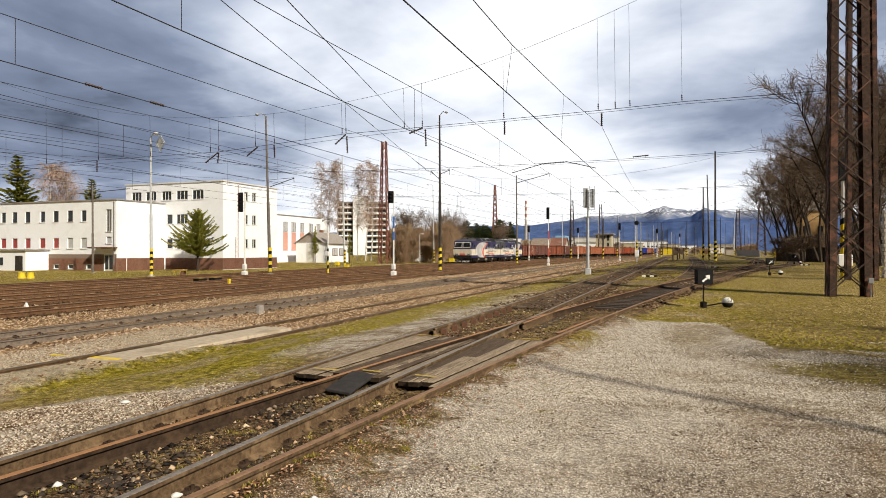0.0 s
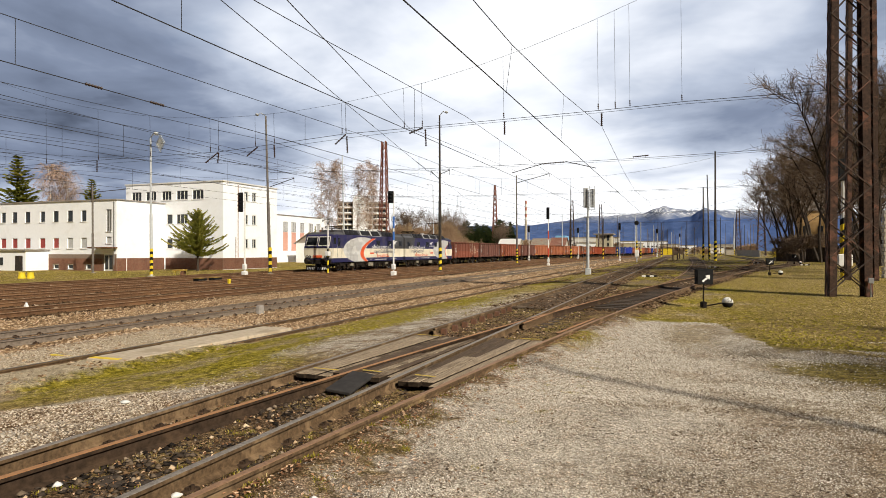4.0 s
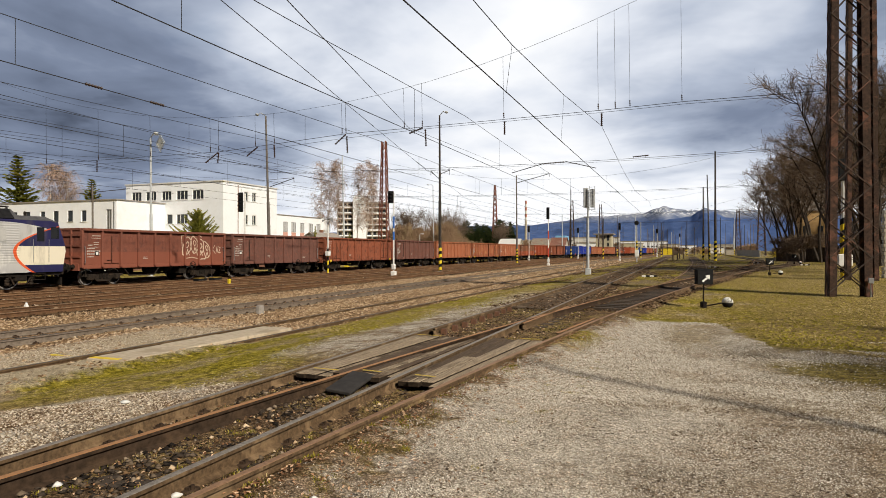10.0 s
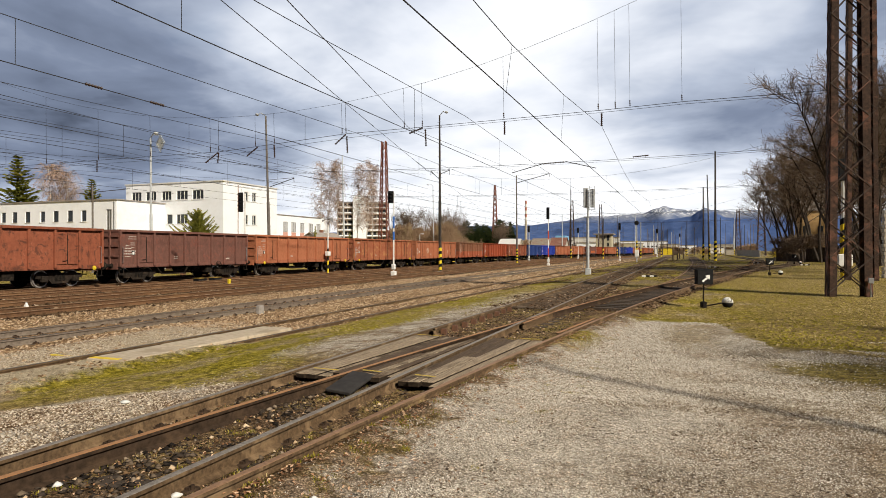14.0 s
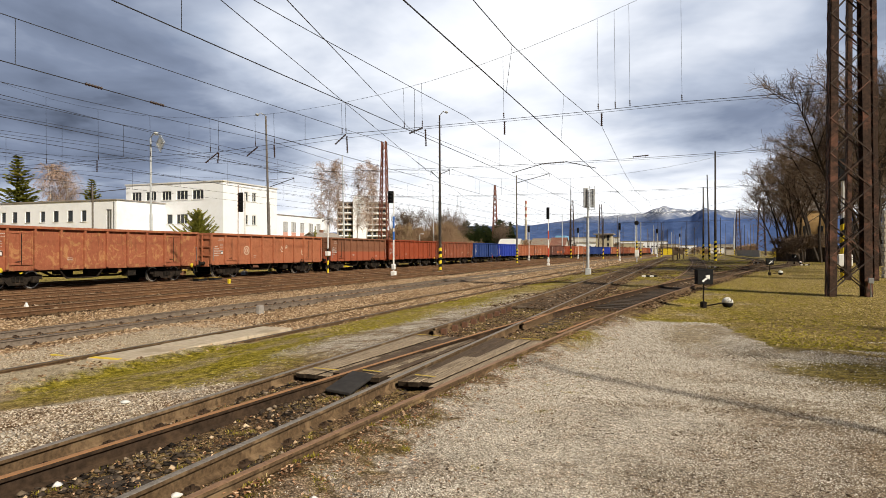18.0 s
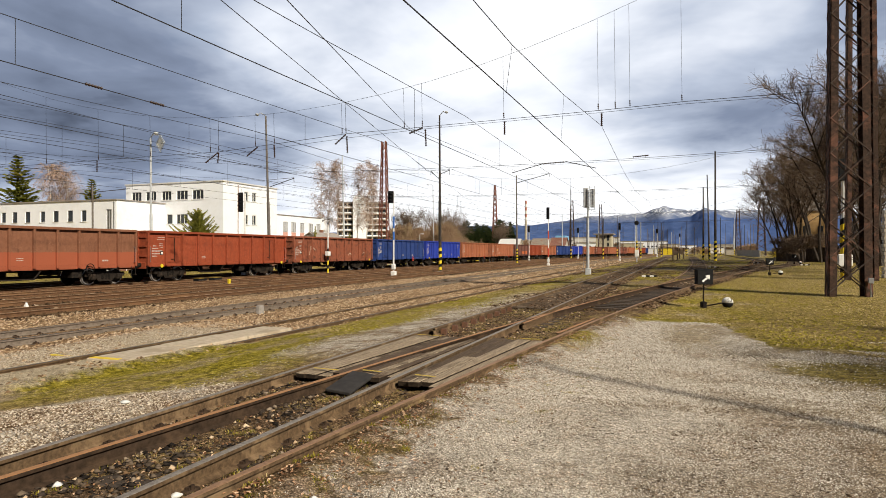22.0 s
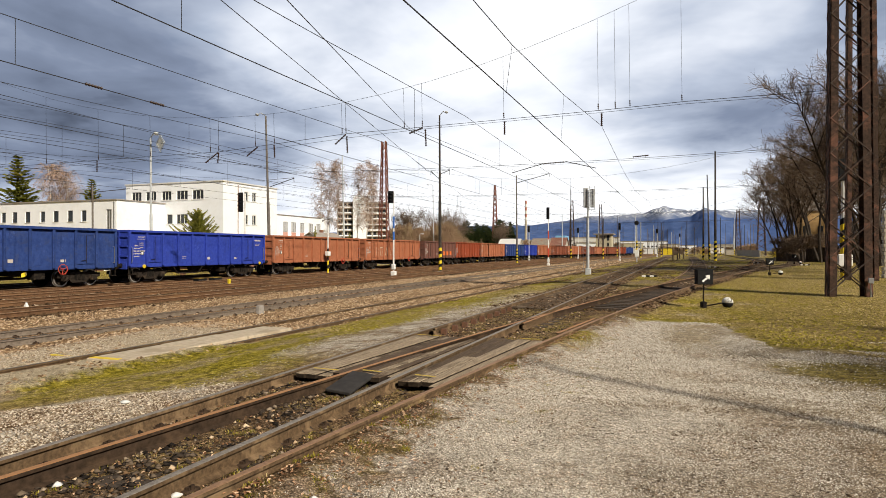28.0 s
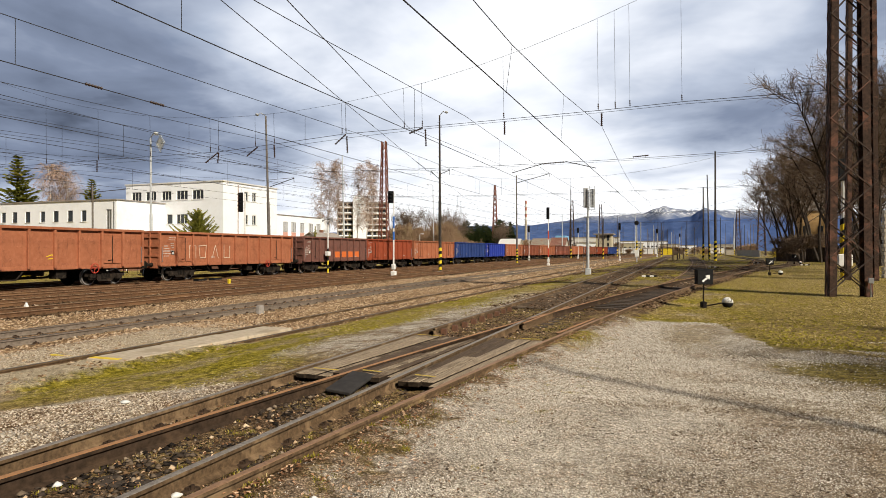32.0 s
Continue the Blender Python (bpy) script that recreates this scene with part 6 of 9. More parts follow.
def build_wires():
    supports = (-32, 28.5, 88, 148, 210, 275, 340, 410)
    lines = ((-4.22, 5.66, 7.05, 8.1), (-9.6, 6.12, 7.5, 7.95), (-14.45, 5.92, 6.95, 7.2), (-20.4, 5.9, 6.85, 7.4), (-24.2, 5.95, 7.3, 7.5), (-28.1, 5.95, 7.4, 7.8), (-32.0, 5.95, 7.1, 7.7), (-36.3, 5.95, 7.1, 7.5), (2.4, 5.9, 7.2, 7.8))
    for x, zc, zs, zm in lines:
        root = thing("overhead_line", "thin dark overhead contact line with droppers", "overhead wire", kind="structure", group="overhead lines")
        y_from = 100 if x > 0 else -32
        over = lerp_table(-x, ((8, 0.0), (9.6, 5.0), (14.45, 8.0), (20.4, 11.0), (24.2, 13.0), (28.1, 14.2), (32, 15.5), (36.3, 16.5)))
        wire("contact_wire", [(x + swing(y, over), y, zc) for y in (y_from, *range(135, 420, 20), 900)], 0.013, root)
        pts = []
        if x == -4.22:
            pts = [(x, y, z) for y, z in ((-32, 8.2), (-15, 7.3), (0, 7.0), (13, 7.0), (16.4, 7.04), (24.2, 7.5), (36, 8.5), (50, 7.6), (62, 7.2), (75, 7.6), (88, 8.1))]
            for y, z in ((16.4, 7.04), (24.2, 7.5), (7, 7.0)):
                wire("dropper", [(x, y, z), (x, y - 0.6, zc)], 0.006, root)
        for a, b in zip(supports, supports[1:]):
            if x == -4.22 and b < 100:
                continue
            if b <= y_from:
                continue
            for i in range(10):
                t = i / 10
                y = a + (b - a) * t
                z = zm - (zm - zs) * 4 * t * (1 - t)
                pts.append((x + swing(y, over), y, z))
                if i % 2 == 1 and 4 < y < 160:
                    wire("dropper", [(x + swing(y, over), y, z), (x + swing(y, over), y, zc)], 0.007, root)
        pts.append((x + swing(410, over), 410, zm))
        wire("messenger_wire", pts, 0.011, root)
    # wires that cross over from one line to the next
    root = thing("overhead_line", "slanting overhead wires running to their anchors", "overhead wire", kind="structure", group="overhead lines")
    for a, b in (((-9.6, 11.53, 7.18), (-14.45, 33.9, 6.79)), ((-7.0, 10.26, 6.35), (-12.7, 28.7, 7.77)), ((-14.45, 33.9, 6.8), (-22.0, 70, 6.6)), ((-12.7, 28.7, 7.7), (-16, 60, 9.7)), ((-20, 14.1, 6.5), (-24.2, 40, 7.0)), ((-28, 19.5, 6.9), (-24, 45, 7.2)), ((-34, 24, 6.9), (-28, 59, 9.6)), ((-36.3, 25.1, 7.0), (-42, 60, 8.4)), ((-38, 26, 6.6), (-46, 94, 12.0))):
        d = Vector(b) - Vector(a)
        back = 0.0 if a[0] in (-14.45, -12.7) else 1.2
        wire("slanting_wire", [Vector(a) - d * back, Vector(b), Vector(b) + d * 0.2], 0.010, root)
    for y in (12.2, 14.35):
        insulator(root, (-14.45, y, 5.93), (-14.45, y + 0.55, 5.93), 0.045, 6)
    # cross spans between the towers
    sp = thing("cross_span", "cable span hung across the yard with insulators", "overhead wire", kind="structure", group="cross spans")
    y = 28.5

    def upper(x):
        return 8.85 + 0.0092 * (x + 21.3) ** 2
    lower = ((6, 7.85), (0.0, 7.84), (-3.3, 7.74), (-11.7, 7.58), (-16, 7.52), (-21.4, 7.18), (-23.8, 7.04), (-33, 7.02), (-49, 6.95))
    wire("upper_cable", [(x, y, upper(x)) for x in np.arange(6, -49.1, -2.5)], 0.008, sp)
    wire("lower_cable", [(x, y, z) for x, z in lower], 0.013, sp)
    wire("lower_cable", [(x, y, z - 0.10 - 0.12 * (x < -13)) for x, z in lower], 0.009, sp)
    for x in (-0.1, -2.19, -2.8, -3.52, -7.77, -11.82, -12.77, -15.99, -16.21, -20.28, -21.47, -23.89, -24.46, -28.73, -32.73, -37.06):
        z = lerp_table(-x, [(-a, b) for a, b in lower])
        wire("dropper", [(x, y, upper(x)), (x + 0.05, y, z)], 0.008, sp)
        insulator(sp, (x + 0.04, y, z + 0.30), (x + 0.05, y, z + 0.02), 0.035, 3)
    for a, b in (((-3.33, 7.6), (-3.33, 7.02)), ((-7.69, 7.55), (-7.69, 6.92)), ((-11.62, 7.45), (-11.58, 6.6)), ((-15.9, 7.4), (-15.86, 6.5)), ((-15.95, 7.5), (-16.6, 7.0)), ((-11.75, 7.55), (-12.5, 7.3)), ((-20.25, 7.2), (-20.21, 6.5)), ((-21.3, 7.15), (-22.0, 6.7)), ((-23.9, 7.0), (-24.8, 6.45)), ((-23.85, 7.0), (-23.92, 6.4)), ((-32.8, 7.0), (-32.8, 6.3))):
        insulator(sp, (a[0], y, a[1]), (b[0], y, b[1]), 0.055, 7)
    for y, x0, x1, zl, zm in ((59.1, 13.0, -42.5, 9.75, 12.6), (88, 14, -45.8, 9.5, 11.5), (148, 14, -40, 10, 12.5), (210, 16, -40, 10.5, 13)):
        sp = thing("cross_span", "cable span hung across the yard with insulators", "overhead wire", kind="structure", group="cross spans")
        xs = np.linspace(x0, x1, 16)
        xm, hw = (x0 + x1) / 2, abs(x1 - x0) / 2
        wire("lower_cable", [(x, y, zl + 0.45 * ((x - xm) / hw) ** 2) for x in xs], 0.018 + y * 0.00006, sp)
        wire("lower_cable", [(x, y, zl - 0.15 + 0.45 * ((x - xm) / hw) ** 2) for x in xs], 0.009 + y * 0.00006, sp)
        if y > 60:
            wire("upper_cable", [(x, y, zm + 4.5 * ((x - xm) / hw) ** 2) for x in xs], 0.010 + y * 0.00006, sp)
            for x in TRACKS[:5]:
                k = ((x - xm) / hw) ** 2
                wire("dropper", [(x, y, zm + 4.5 * k), (x, y, zl + 0.45 * k)], 0.010, sp)
        else:
            insulator(sp, (-12.3, y, 9.72), (-10.2, y, 9.8), 0.08, 9)
            insulator(sp, (-4.2, y, 9.95), (-2.8, y, 10.02), 0.08, 7)
            bm = bmesh.new()
            tube(bm, (-15.2, y, 9.0), (-12.3, y, 9.72), 0.035, sides=6)
            tube(bm, (-10.2, y, 9.85), (-7.4, y, 9.1), 0.035, sides=6)
            part("registration_tube", bm, M_DARKPOLE, sp)


build_wires()


# ---------------------------------------------------------------- the goods train
def train_y(t):
    """Where the tail of the engine is along the track at t seconds."""
    u = (t - 16) / 16
    return -32.078 - 144.618 * u + 16.4 * u * u + 2.636 * u ** 3


def wagon_paint(name, c1, c2, stain, amount=0.55, low=None):
    """Chalked, rust-streaked wagon paint; low: a second coat along the bottom."""
    m = bpy.data.materials.new(name)
    m.use_nodes = True
    n = Nodes(m.node_tree)
    v = n.add("ShaderNodeTexCoord").outputs["Object"]
    r = n.add("ShaderNodeObjectInfo").outputs["Random"]
    w = n.vmath("ADD", v, n.comb(n.math("MULTIPLY", r, 40), n.math("MULTIPLY", r, 31), 0.0))
    f1 = n.noise(w, 5, 6, 0.65)
    f2 = n.noise(n.vmath("MULTIPLY", w, (1, 1.6, 0.22)), 3.2, 5, 0.7)
    f3 = n.noise(w, 1.7, 6, 0.75, 1.2)
    col = n.ramp(f1, [(0.3, c1), (0.7, c2)])
    col = n.mix(n.span(f3, 0.52, 0.60, 0.0, amount), col, stain)
    f4 = n.noise(n.vmath("MULTIPLY", w, (1, 1.3, 0.7)), 7, 7, 0.8, 0.6)
    scuff = n.math("MULTIPLY", n.span(f4, 0.56, 0.62), n.span(n.noise(w, 0.9, 3), 0.46, 0.58))
    col = n.mix(n.math("MULTIPLY", scuff, 0.42), col, tuple(min(0.8, c * 1.45 + 0.035) for c in c2))
    dirt = n.math("MULTIPLY", n.span(f2, 0.52, 0.72), 0.45)
    col = n.mix(dirt, col, tuple(c * 0.45 for c in c1))
    z = n.sep(v)[2]
    if low:
        col = n.mix(n.span(n.math("ADD", z, n.math("MULTIPLY", f1, 0.2)), 1.98, 1.92), col, low)
    k = n.math("ADD", n.math("MULTIPLY", r, 0.16), 0.92)
    col = n.mix(1.0, col, n.comb(k, k, k), "MULTIPLY")
    b = n.add("ShaderNodeBsdfPrincipled")
    n.link(col, b.inputs["Base Color"])
    b.inputs["Roughness"].default_value = 0.8
    b.inputs["Specular IOR Level"].default_value = 0.18
    bp = n.add("ShaderNodeBump")
    bp.inputs["Strength"].default_value, bp.inputs["Distance"].default_value = 0.6, 0.03
    n.link(n.math("ADD", n.math("MULTIPLY", f3, 0.8), n.math("ADD", n.math("MULTIPLY", f1, 0.3), n.math("MULTIPLY", n.noise(w, 1.1, 1, 0.4), 2.2))), bp.inputs["Height"])
    n.link(bp.outputs[0], b.inputs["Normal"])
    n.link(b.outputs[0], n.add("ShaderNodeOutputMaterial").inputs[0])
    return m


PAINTS = {
    "brown": wagon_paint("red_brown_wagon_paint", (0.17, 0.062, 0.045), (0.24, 0.09, 0.06), (0.13, 0.06, 0.05), 0.5, (0.25, 0.085, 0.055)),
    "dark": wagon_paint("dark_brown_wagon_paint", (0.13, 0.062, 0.05), (0.19, 0.09, 0.07), (0.24, 0.085, 0.06), 0.5),
    "rusty": wagon_paint("rust_blotched_wagon_paint", (0.22, 0.068, 0.038), (0.30, 0.10, 0.055), (0.11, 0.045, 0.03), 0.9),
    "red": wagon_paint("bright_red_wagon_paint", (0.245, 0.050, 0.022), (0.315, 0.072, 0.032), (0.19, 0.05, 0.028), 0.4),
    "orange": wagon_paint("faded_orange_brown_wagon_paint", (0.335, 0.118, 0.058), (0.42, 0.158, 0.083), (0.25, 0.092, 0.05), 0.5),
    "patched": wagon_paint("orange_brown_wagon_paint_with_bare_rust", (0.27, 0.088, 0.046), (0.35, 0.12, 0.064), (0.46, 0.24, 0.10), 0.7),
    "banded": wagon_paint("brown_over_red_wagon_paint", (0.18, 0.078, 0.044), (0.245, 0.11, 0.064), (0.13, 0.06, 0.038), 0.4, (0.31, 0.088, 0.045)),
    "blue": wagon_paint("dark_blue_wagon_paint", (0.018, 0.04, 0.16), (0.032, 0.065, 0.23), (0.045, 0.06, 0.13), 0.45),
    "royal": wagon_paint("royal_blue_wagon_paint", (0.02, 0.04, 0.30), (0.035, 0.065, 0.40), (0.03, 0.05, 0.22), 0.35),
}
M_UNDER = mat("dark_running_gear", (0.007, 0.006, 0.005), (0.028, 0.023, 0.019), 8, 0.9, 0.0, 0.2, (0.06, 0.045, 0.032), 2.2, 0.55, specular=0.12)
M_BOGIE = mat("dusty_bogie_iron", (0.014, 0.011, 0.009), (0.045, 0.035, 0.028), 10, 0.9, 0.1, 0.2, (0.11, 0.075, 0.05), 2, 0.45, specular=0.12)
M_MARK = mat("white_stencil", (0.42, 0.37, 0.33), (0.58, 0.53, 0.48), 9, 0.8, 0, 0, (0.4, 0.25, 0.2), 6, 0.5)
M_CHALK = mat("chalk_white_scrawl", (0.56, 0.43, 0.32), (0.70, 0.58, 0.46), 9, 0.9, 0, 0)
M_ORANGEPAINT = mat("orange_touch_up_paint", (0.60, 0.13, 0.03), (0.70, 0.18, 0.04), 4, 0.7, 0, 0)


M_TYRE = mat("bright_wheel_tyre", (0.30, 0.28, 0.26), (0.52, 0.49, 0.46), 12, 0.4, 0.6, 0)


def wheelset_mesh(r):
    bm = bmesh.new()
    tube(bm, (-0.95, 0, 0), (0.95, 0, 0), 0.08, sides=8)
    for s in (-1, 1):
        x = s * 0.75
        prof = [(-0.07, r * 0.97), (-0.065, r + 0.03), (-0.035, r + 0.03), (-0.03, r), (0.07, r - 0.005), (0.07, r - 0.07), (0.03, r - 0.09), (0.03, 0.17), (0.10, 0.15), (0.10, 0.09)]
        lathe(bm, (x, 0, 0), (s, 0, 0), prof, 20)
        for k in range(6):
            a = k * math.tau / 6
            tube(bm, (x + s * 0.025, 0.27 * math.cos(a), 0.27 * math.sin(a)), (x + s * 0.06, 0.27 * math.cos(a), 0.27 * math.sin(a)), 0.045, sides=5)
    me = mesh_of("wheelset", bm, M_UNDER)
    me.materials.append(M_TYRE)
    for p in me.polygons:
        if math.hypot(p.center.y, p.center.z) > r - 0.06 and abs(p.center.x) > 0.70:
            p.material_index = 1
    return me


WHEELSET, ENGINE_WHEELSET = wheelset_mesh(0.46), wheelset_mesh(0.60)


def bogie(parent, y, r=0.46, base=1.8, wheels=None, frame_mat=M_BOGIE):
    """Two wheelsets in a pair of side frames with springs and axle boxes."""
    bg = part("bogie", bbox(-0.9, y - 0.25, r + 0.06, 0.9, y + 0.25, r + 0.36, 0.03), M_UNDER, parent)
    for s in (-1, 1):
        bm = bmesh.new()
        x = s * 1.02
        h = base / 2
        extrude_yz(bm, [(y - h - 0.42, r + 0.02), (y - h - 0.42, r + 0.24), (y - 0.45, r + 0.30), (y + 0.45, r + 0.30), (y + h + 0.42, r + 0.24), (y + h + 0.42, r + 0.02), (y + h - 0.25, r - 0.04), (y + 0.45, r - 0.26), (y - 0.45, r - 0.26), (y - h + 0.25, r - 0.04)], x - 0.05, x + 0.05)
        part("side_frame", bm, frame_mat, bg)
        for w in (-h, h):
            bm = bbox(x - 0.04 * s, y + w - 0.17, r - 0.17, x + 0.18 * s, y + w + 0.17, r + 0.16, 0.03)
            lathe(bm, (x + 0.15 * s, y + w, r), (s, 0, 0), [(0, 0.11), (0.04, 0.11), (0.05, 0.07)], 10)
            part("axle_box", bm, frame_mat, bg)
        bm = bmesh.new()
        for q in (-0.22, 0.0, 0.22):
            for k in range(5):
                lathe(bm, (x + 0.02 * s, y + q, r - 0.10 + k * 0.06), (0, 0, 1), [(0, 0.085), (0.03, 0.095), (0.05, 0.085)], 8)
        part("spring", bm, M_UNDER, bg)
    for w in (-base / 2, base / 2):
        ob = new("wheelset", WHEELSET if r < 0.5 else ENGINE_WHEELSET)
        ob.parent = bg
        ob.matrix_basis = pose(0, y + w, r)
        if wheels is not None:
            wheels.append(ob)
    return bg


def buffer_pair(parent, y, s, z=1.05):
    for x in (-0.875, 0.875):
        bm = bmesh.new()
        lathe(bm, (x, y, z), (0, s, 0), [(0, 0.14), (0.05, 0.14), (0.06, 0.09), (0.34, 0.085), (0.36, 0.11), (0.53, 0.11), (0.54, 0.23), (0.58, 0.24), (0.60, 0.20)], 12)
        part("buffer", bm, M_UNDER, parent)


def marks(parent, rows, x, name="stencil_marks", material=None):
    """Plain bars where the stencilled lines stand: (y, z, length, height)."""
    bm = bmesh.new()
    for y, z, l, h in rows:
        g = 0.0
        while g < l - 0.02:
            w = min(l - g, h * (0.6 + 0.5 * ((g * 7.3 + z * 3) % 1)))
            box(bm, x, y + g, z + h * 0.12, x + 0.004, y + g + w, z + h * 0.82)
            g += w + h * 0.28
    return part(name, bm, material or M_MARK, parent)


def scrawl(parent, strokes, x, width=0.055, material=None):
    """A chalked scrawl of line strokes in y, z."""
    bm = bmesh.new()
    laid = 0
    for pts in strokes:
        for (y0, z0), (y1, z1) in zip(pts, pts[1:]):
            laid += 1
            d = Vector((0, y1 - y0, z1 - z0)).normalized() * width / 2
            u = Vector((0, -d.z, d.y))
            off = x + 0.0012 * (laid % 4)
            a, b = Vector((off, y0, z0)) - d, Vector((off, y1, z1)) + d
            vs = [bm.verts.new(p) for p in (a - u, b - u, b + u, a + u)]
            bm.faces.new(vs)
    return part("chalk_scrawl", bm, material or M_CHALK, parent)


def ring_pts(y, z, r, k=12, a0=0, a1=360):
    return [(y + r * math.cos(radians(a0 + (a1 - a0) * i / k)), z + r * math.sin(radians(a0 + (a1 - a0) * i / k))) for i in range(k + 1)]


def build_wagon(length, bays, doors, label):
    """An open high-sided goods wagon; its middle is at the origin, on the rail tops."""
    root = thing("goods_wagon", label, "goods wagon", group="wagons of the train")
    h, x, top, sill = length / 2, 1.42, 3.16, 1.16
    paint = PAINTS["brown"]
    painted, wheels = [], []
    edges = [-h + length * i / bays for i in range(bays + 1)]
    for s in (-1, 1):
        painted.append(part("side_wall", bbox(s * x - 0.02, -h + 0.02, sill, s * x + 0.02, h - 0.02, top - 0.1), paint, root))
        for e in edges:
            bm = bbox(s * x - 0.03, e - 0.065, sill - 0.16, s * x + 0.15 * s, e + 0.065, top - 0.12, 0.015)
            painted.append(part("post", bm, paint, root))
        for i in doors:
            for a, b in ((edges[i] + 0.10, (edges[i] + edges[i + 1]) / 2 - 0.015), ((edges[i] + edges[i + 1]) / 2 + 0.015, edges[i + 1] - 0.10)):
                bm = bbox(s * x + 0.018 * s, a, sill + 0.06, s * x + 0.045 * s, b, top - 0.30, 0.008)
                for q in (sill + 0.06, top - 0.38):
                    box(bm, min(s * x + 0.045 * s, s * x + 0.07 * s), a, q, max(s * x + 0.045 * s, s * x + 0.07 * s), b, q + 0.08)
                for q in (a, b - 0.07):
                    box(bm, min(s * x + 0.045 * s, s * x + 0.068 * s), q, sill + 0.1, max(s * x + 0.045 * s, s * x + 0.068 * s), q + 0.07, top - 0.32)
                door = part("door", bm, paint, root)
                painted.append(door)
            bm = bmesh.new()
            m = (edges[i] + edges[i + 1]) / 2
            tube(bm, (s * (x + 0.09), m, sill + 0.1), (s * (x + 0.09), m, top - 0.4), 0.018, sides=6)
            tube(bm, (s * (x + 0.09), m, sill + 0.25), (s * (x + 0.09), m - 0.30, sill + 0.22), 0.016, sides=6)
            part("door_latch", bm, M_UNDER, root)
        painted.append(part("sole_bar", bbox(s * x - 0.06, -h, 0.93, s * x + 0.03 * s, h, sill - 0.005, 0.01), paint, root))
        for e in (-h + 0.12, h - 0.12):
            rail_x = s * (x + 0.16)
            bm = bmesh.new()
            for a, b in (((s * x, e, 1.25), (rail_x, e, 1.25)), ((rail_x, e, 1.25), (rail_x, e, 2.15)), ((rail_x, e, 2.15), (s * x, e, 2.15))):
                tube(bm, a, b, 0.017, sides=6)
            bmesh.ops.remove_doubles(bm, verts=bm.verts[:], dist=0.02)
            part("handrail", bm, M_GREYMETAL, root)
            bm = bmesh.new()
            box(bm, min(s * x, s * (x + 0.12)), e - 0.16, 0.50, max(s * x, s * (x + 0.12)), e + 0.16, 0.54)
            for q in (-0.15, 0.15):
                tube(bm, (s * (x + 0.02), e + q, 0.52), (s * (x + 0.02), e + q, 1.0), 0.02, sides=6)
            part("step", bm, M_UNDER, root)
    for s in (-1, 1):
        bm = bbox(-x, s * h - 0.02, sill - 0.1, x, s * h + 0.02, top - 0.1)
        painted.append(part("end_wall", bm, paint, root))
        for z in (1.55, 2.15, 2.72):
            painted.append(part("end_rib", bbox(-x, min(s * h, s * (h + 0.09)), z, x, max(s * h, s * (h + 0.09)), z + 0.10), paint, root))
        for q in (-0.75, 0.0, 0.75):
            painted.append(part("end_post", bbox(q - 0.05, min(s * h, s * (h + 0.10)), sill, q + 0.05, max(s * h, s * (h + 0.10)), top - 0.12), paint, root))
        bm = bmesh.new()
        for a, b in (((-2.9, 0.98), (-2.45, 0.48)), ((-2.45, 0.48), (-0.55, 0.48)), ((-0.55, 0.48), (-0.1, 0.98))):
            tube(bm, (s * 1.36, a[0], a[1]), (s * 1.36, b[0], b[1]), 0.035, sides=6)
        part("bent_stay", bm, M_BOGIE, root)
        painted.append(part("buffer_beam", bbox(-1.3, s * h - 0.05, 0.82, 1.3, s * h + 0.12, 1.22, 0.02), paint, root))
        buffer_pair(root, s * (h + 0.02), s)
        bm = bmesh.new()
        tube(bm, (0, s * h, 1.0), (0, s * (h + 0.6), 1.0), 0.06, sides=6)
        part("coupling", bm, M_UNDER, root)
    bm = bmesh.new()
    for s in (-1, 1):
        box(bm, min(s * x - 0.06 * s, s * x + 0.17 * s), -h - 0.03, top - 0.13, max(s * x - 0.06 * s, s * x + 0.17 * s), h + 0.03, top)
        box(bm, -x, s * h - 0.06, top - 0.12, x, s * h + 0.06, top)
    painted.append(part("top_rail", bm, paint, root))
    part("floor", bbox(-1.3, -h + 0.1, 1.02, 1.3, h - 0.1, sill), M_UNDER, root)
    bm = bbox(-0.15, -h + 0.2, 0.80, 0.15, h - 0.2, 1.02)
    box(bm, -1.2, -0.2, 0.86, 1.2, 0.1, 1.02)
    part("centre_sill", bm, M_UNDER, root)
    for q in (-0.55, 0.55):
        bm = bmesh.new()
        for a, b in (((-2.6, 0.92), (-1.7, 0.52)), ((-1.7, 0.52), (1.7, 0.52)), ((1.7, 0.52), (2.6, 0.92))):
            bar(bm, (q, a[0], a[1]), (q, b[0], b[1]), 0.07, 0.12)
        part("truss_rod", bm, M_UNDER, root)
    for q in (-1.46, 1.46):
        part("brake_rigging", bbox(-0.9, q - 0.04, 0.60, 0.6, q + 0.04, 0.95), M_UNDER, root)
    bm = bmesh.new()
    lathe(bm, (0.95, -1.0, 0.78), (0, 1, 0), [(0, 0.10), (0.05, 0.2), (0.95, 0.2), (1.0, 0.10)], 10)
    part("air_tank", bm, M_UNDER, root)
    bm = bmesh.new()
    lathe(bm, (1.0, 0.6, 0.80), (0, 1, 0), [(0, 0.12), (0.05, 0.16), (0.5, 0.16), (0.55, 0.06)], 10)
    part("brake_cylinder", bm, M_UNDER, root)
    part("brake_case", bbox(0.7, 1.7, 0.45, 1.25, 2.3, 0.95, 0.02), M_UNDER, root)
    hub = h - 1.75 - (length - 11.5) * 0.18
    for y in (-hub, hub):
        bogie(root, y, wheels=wheels)
    f = x + 0.024
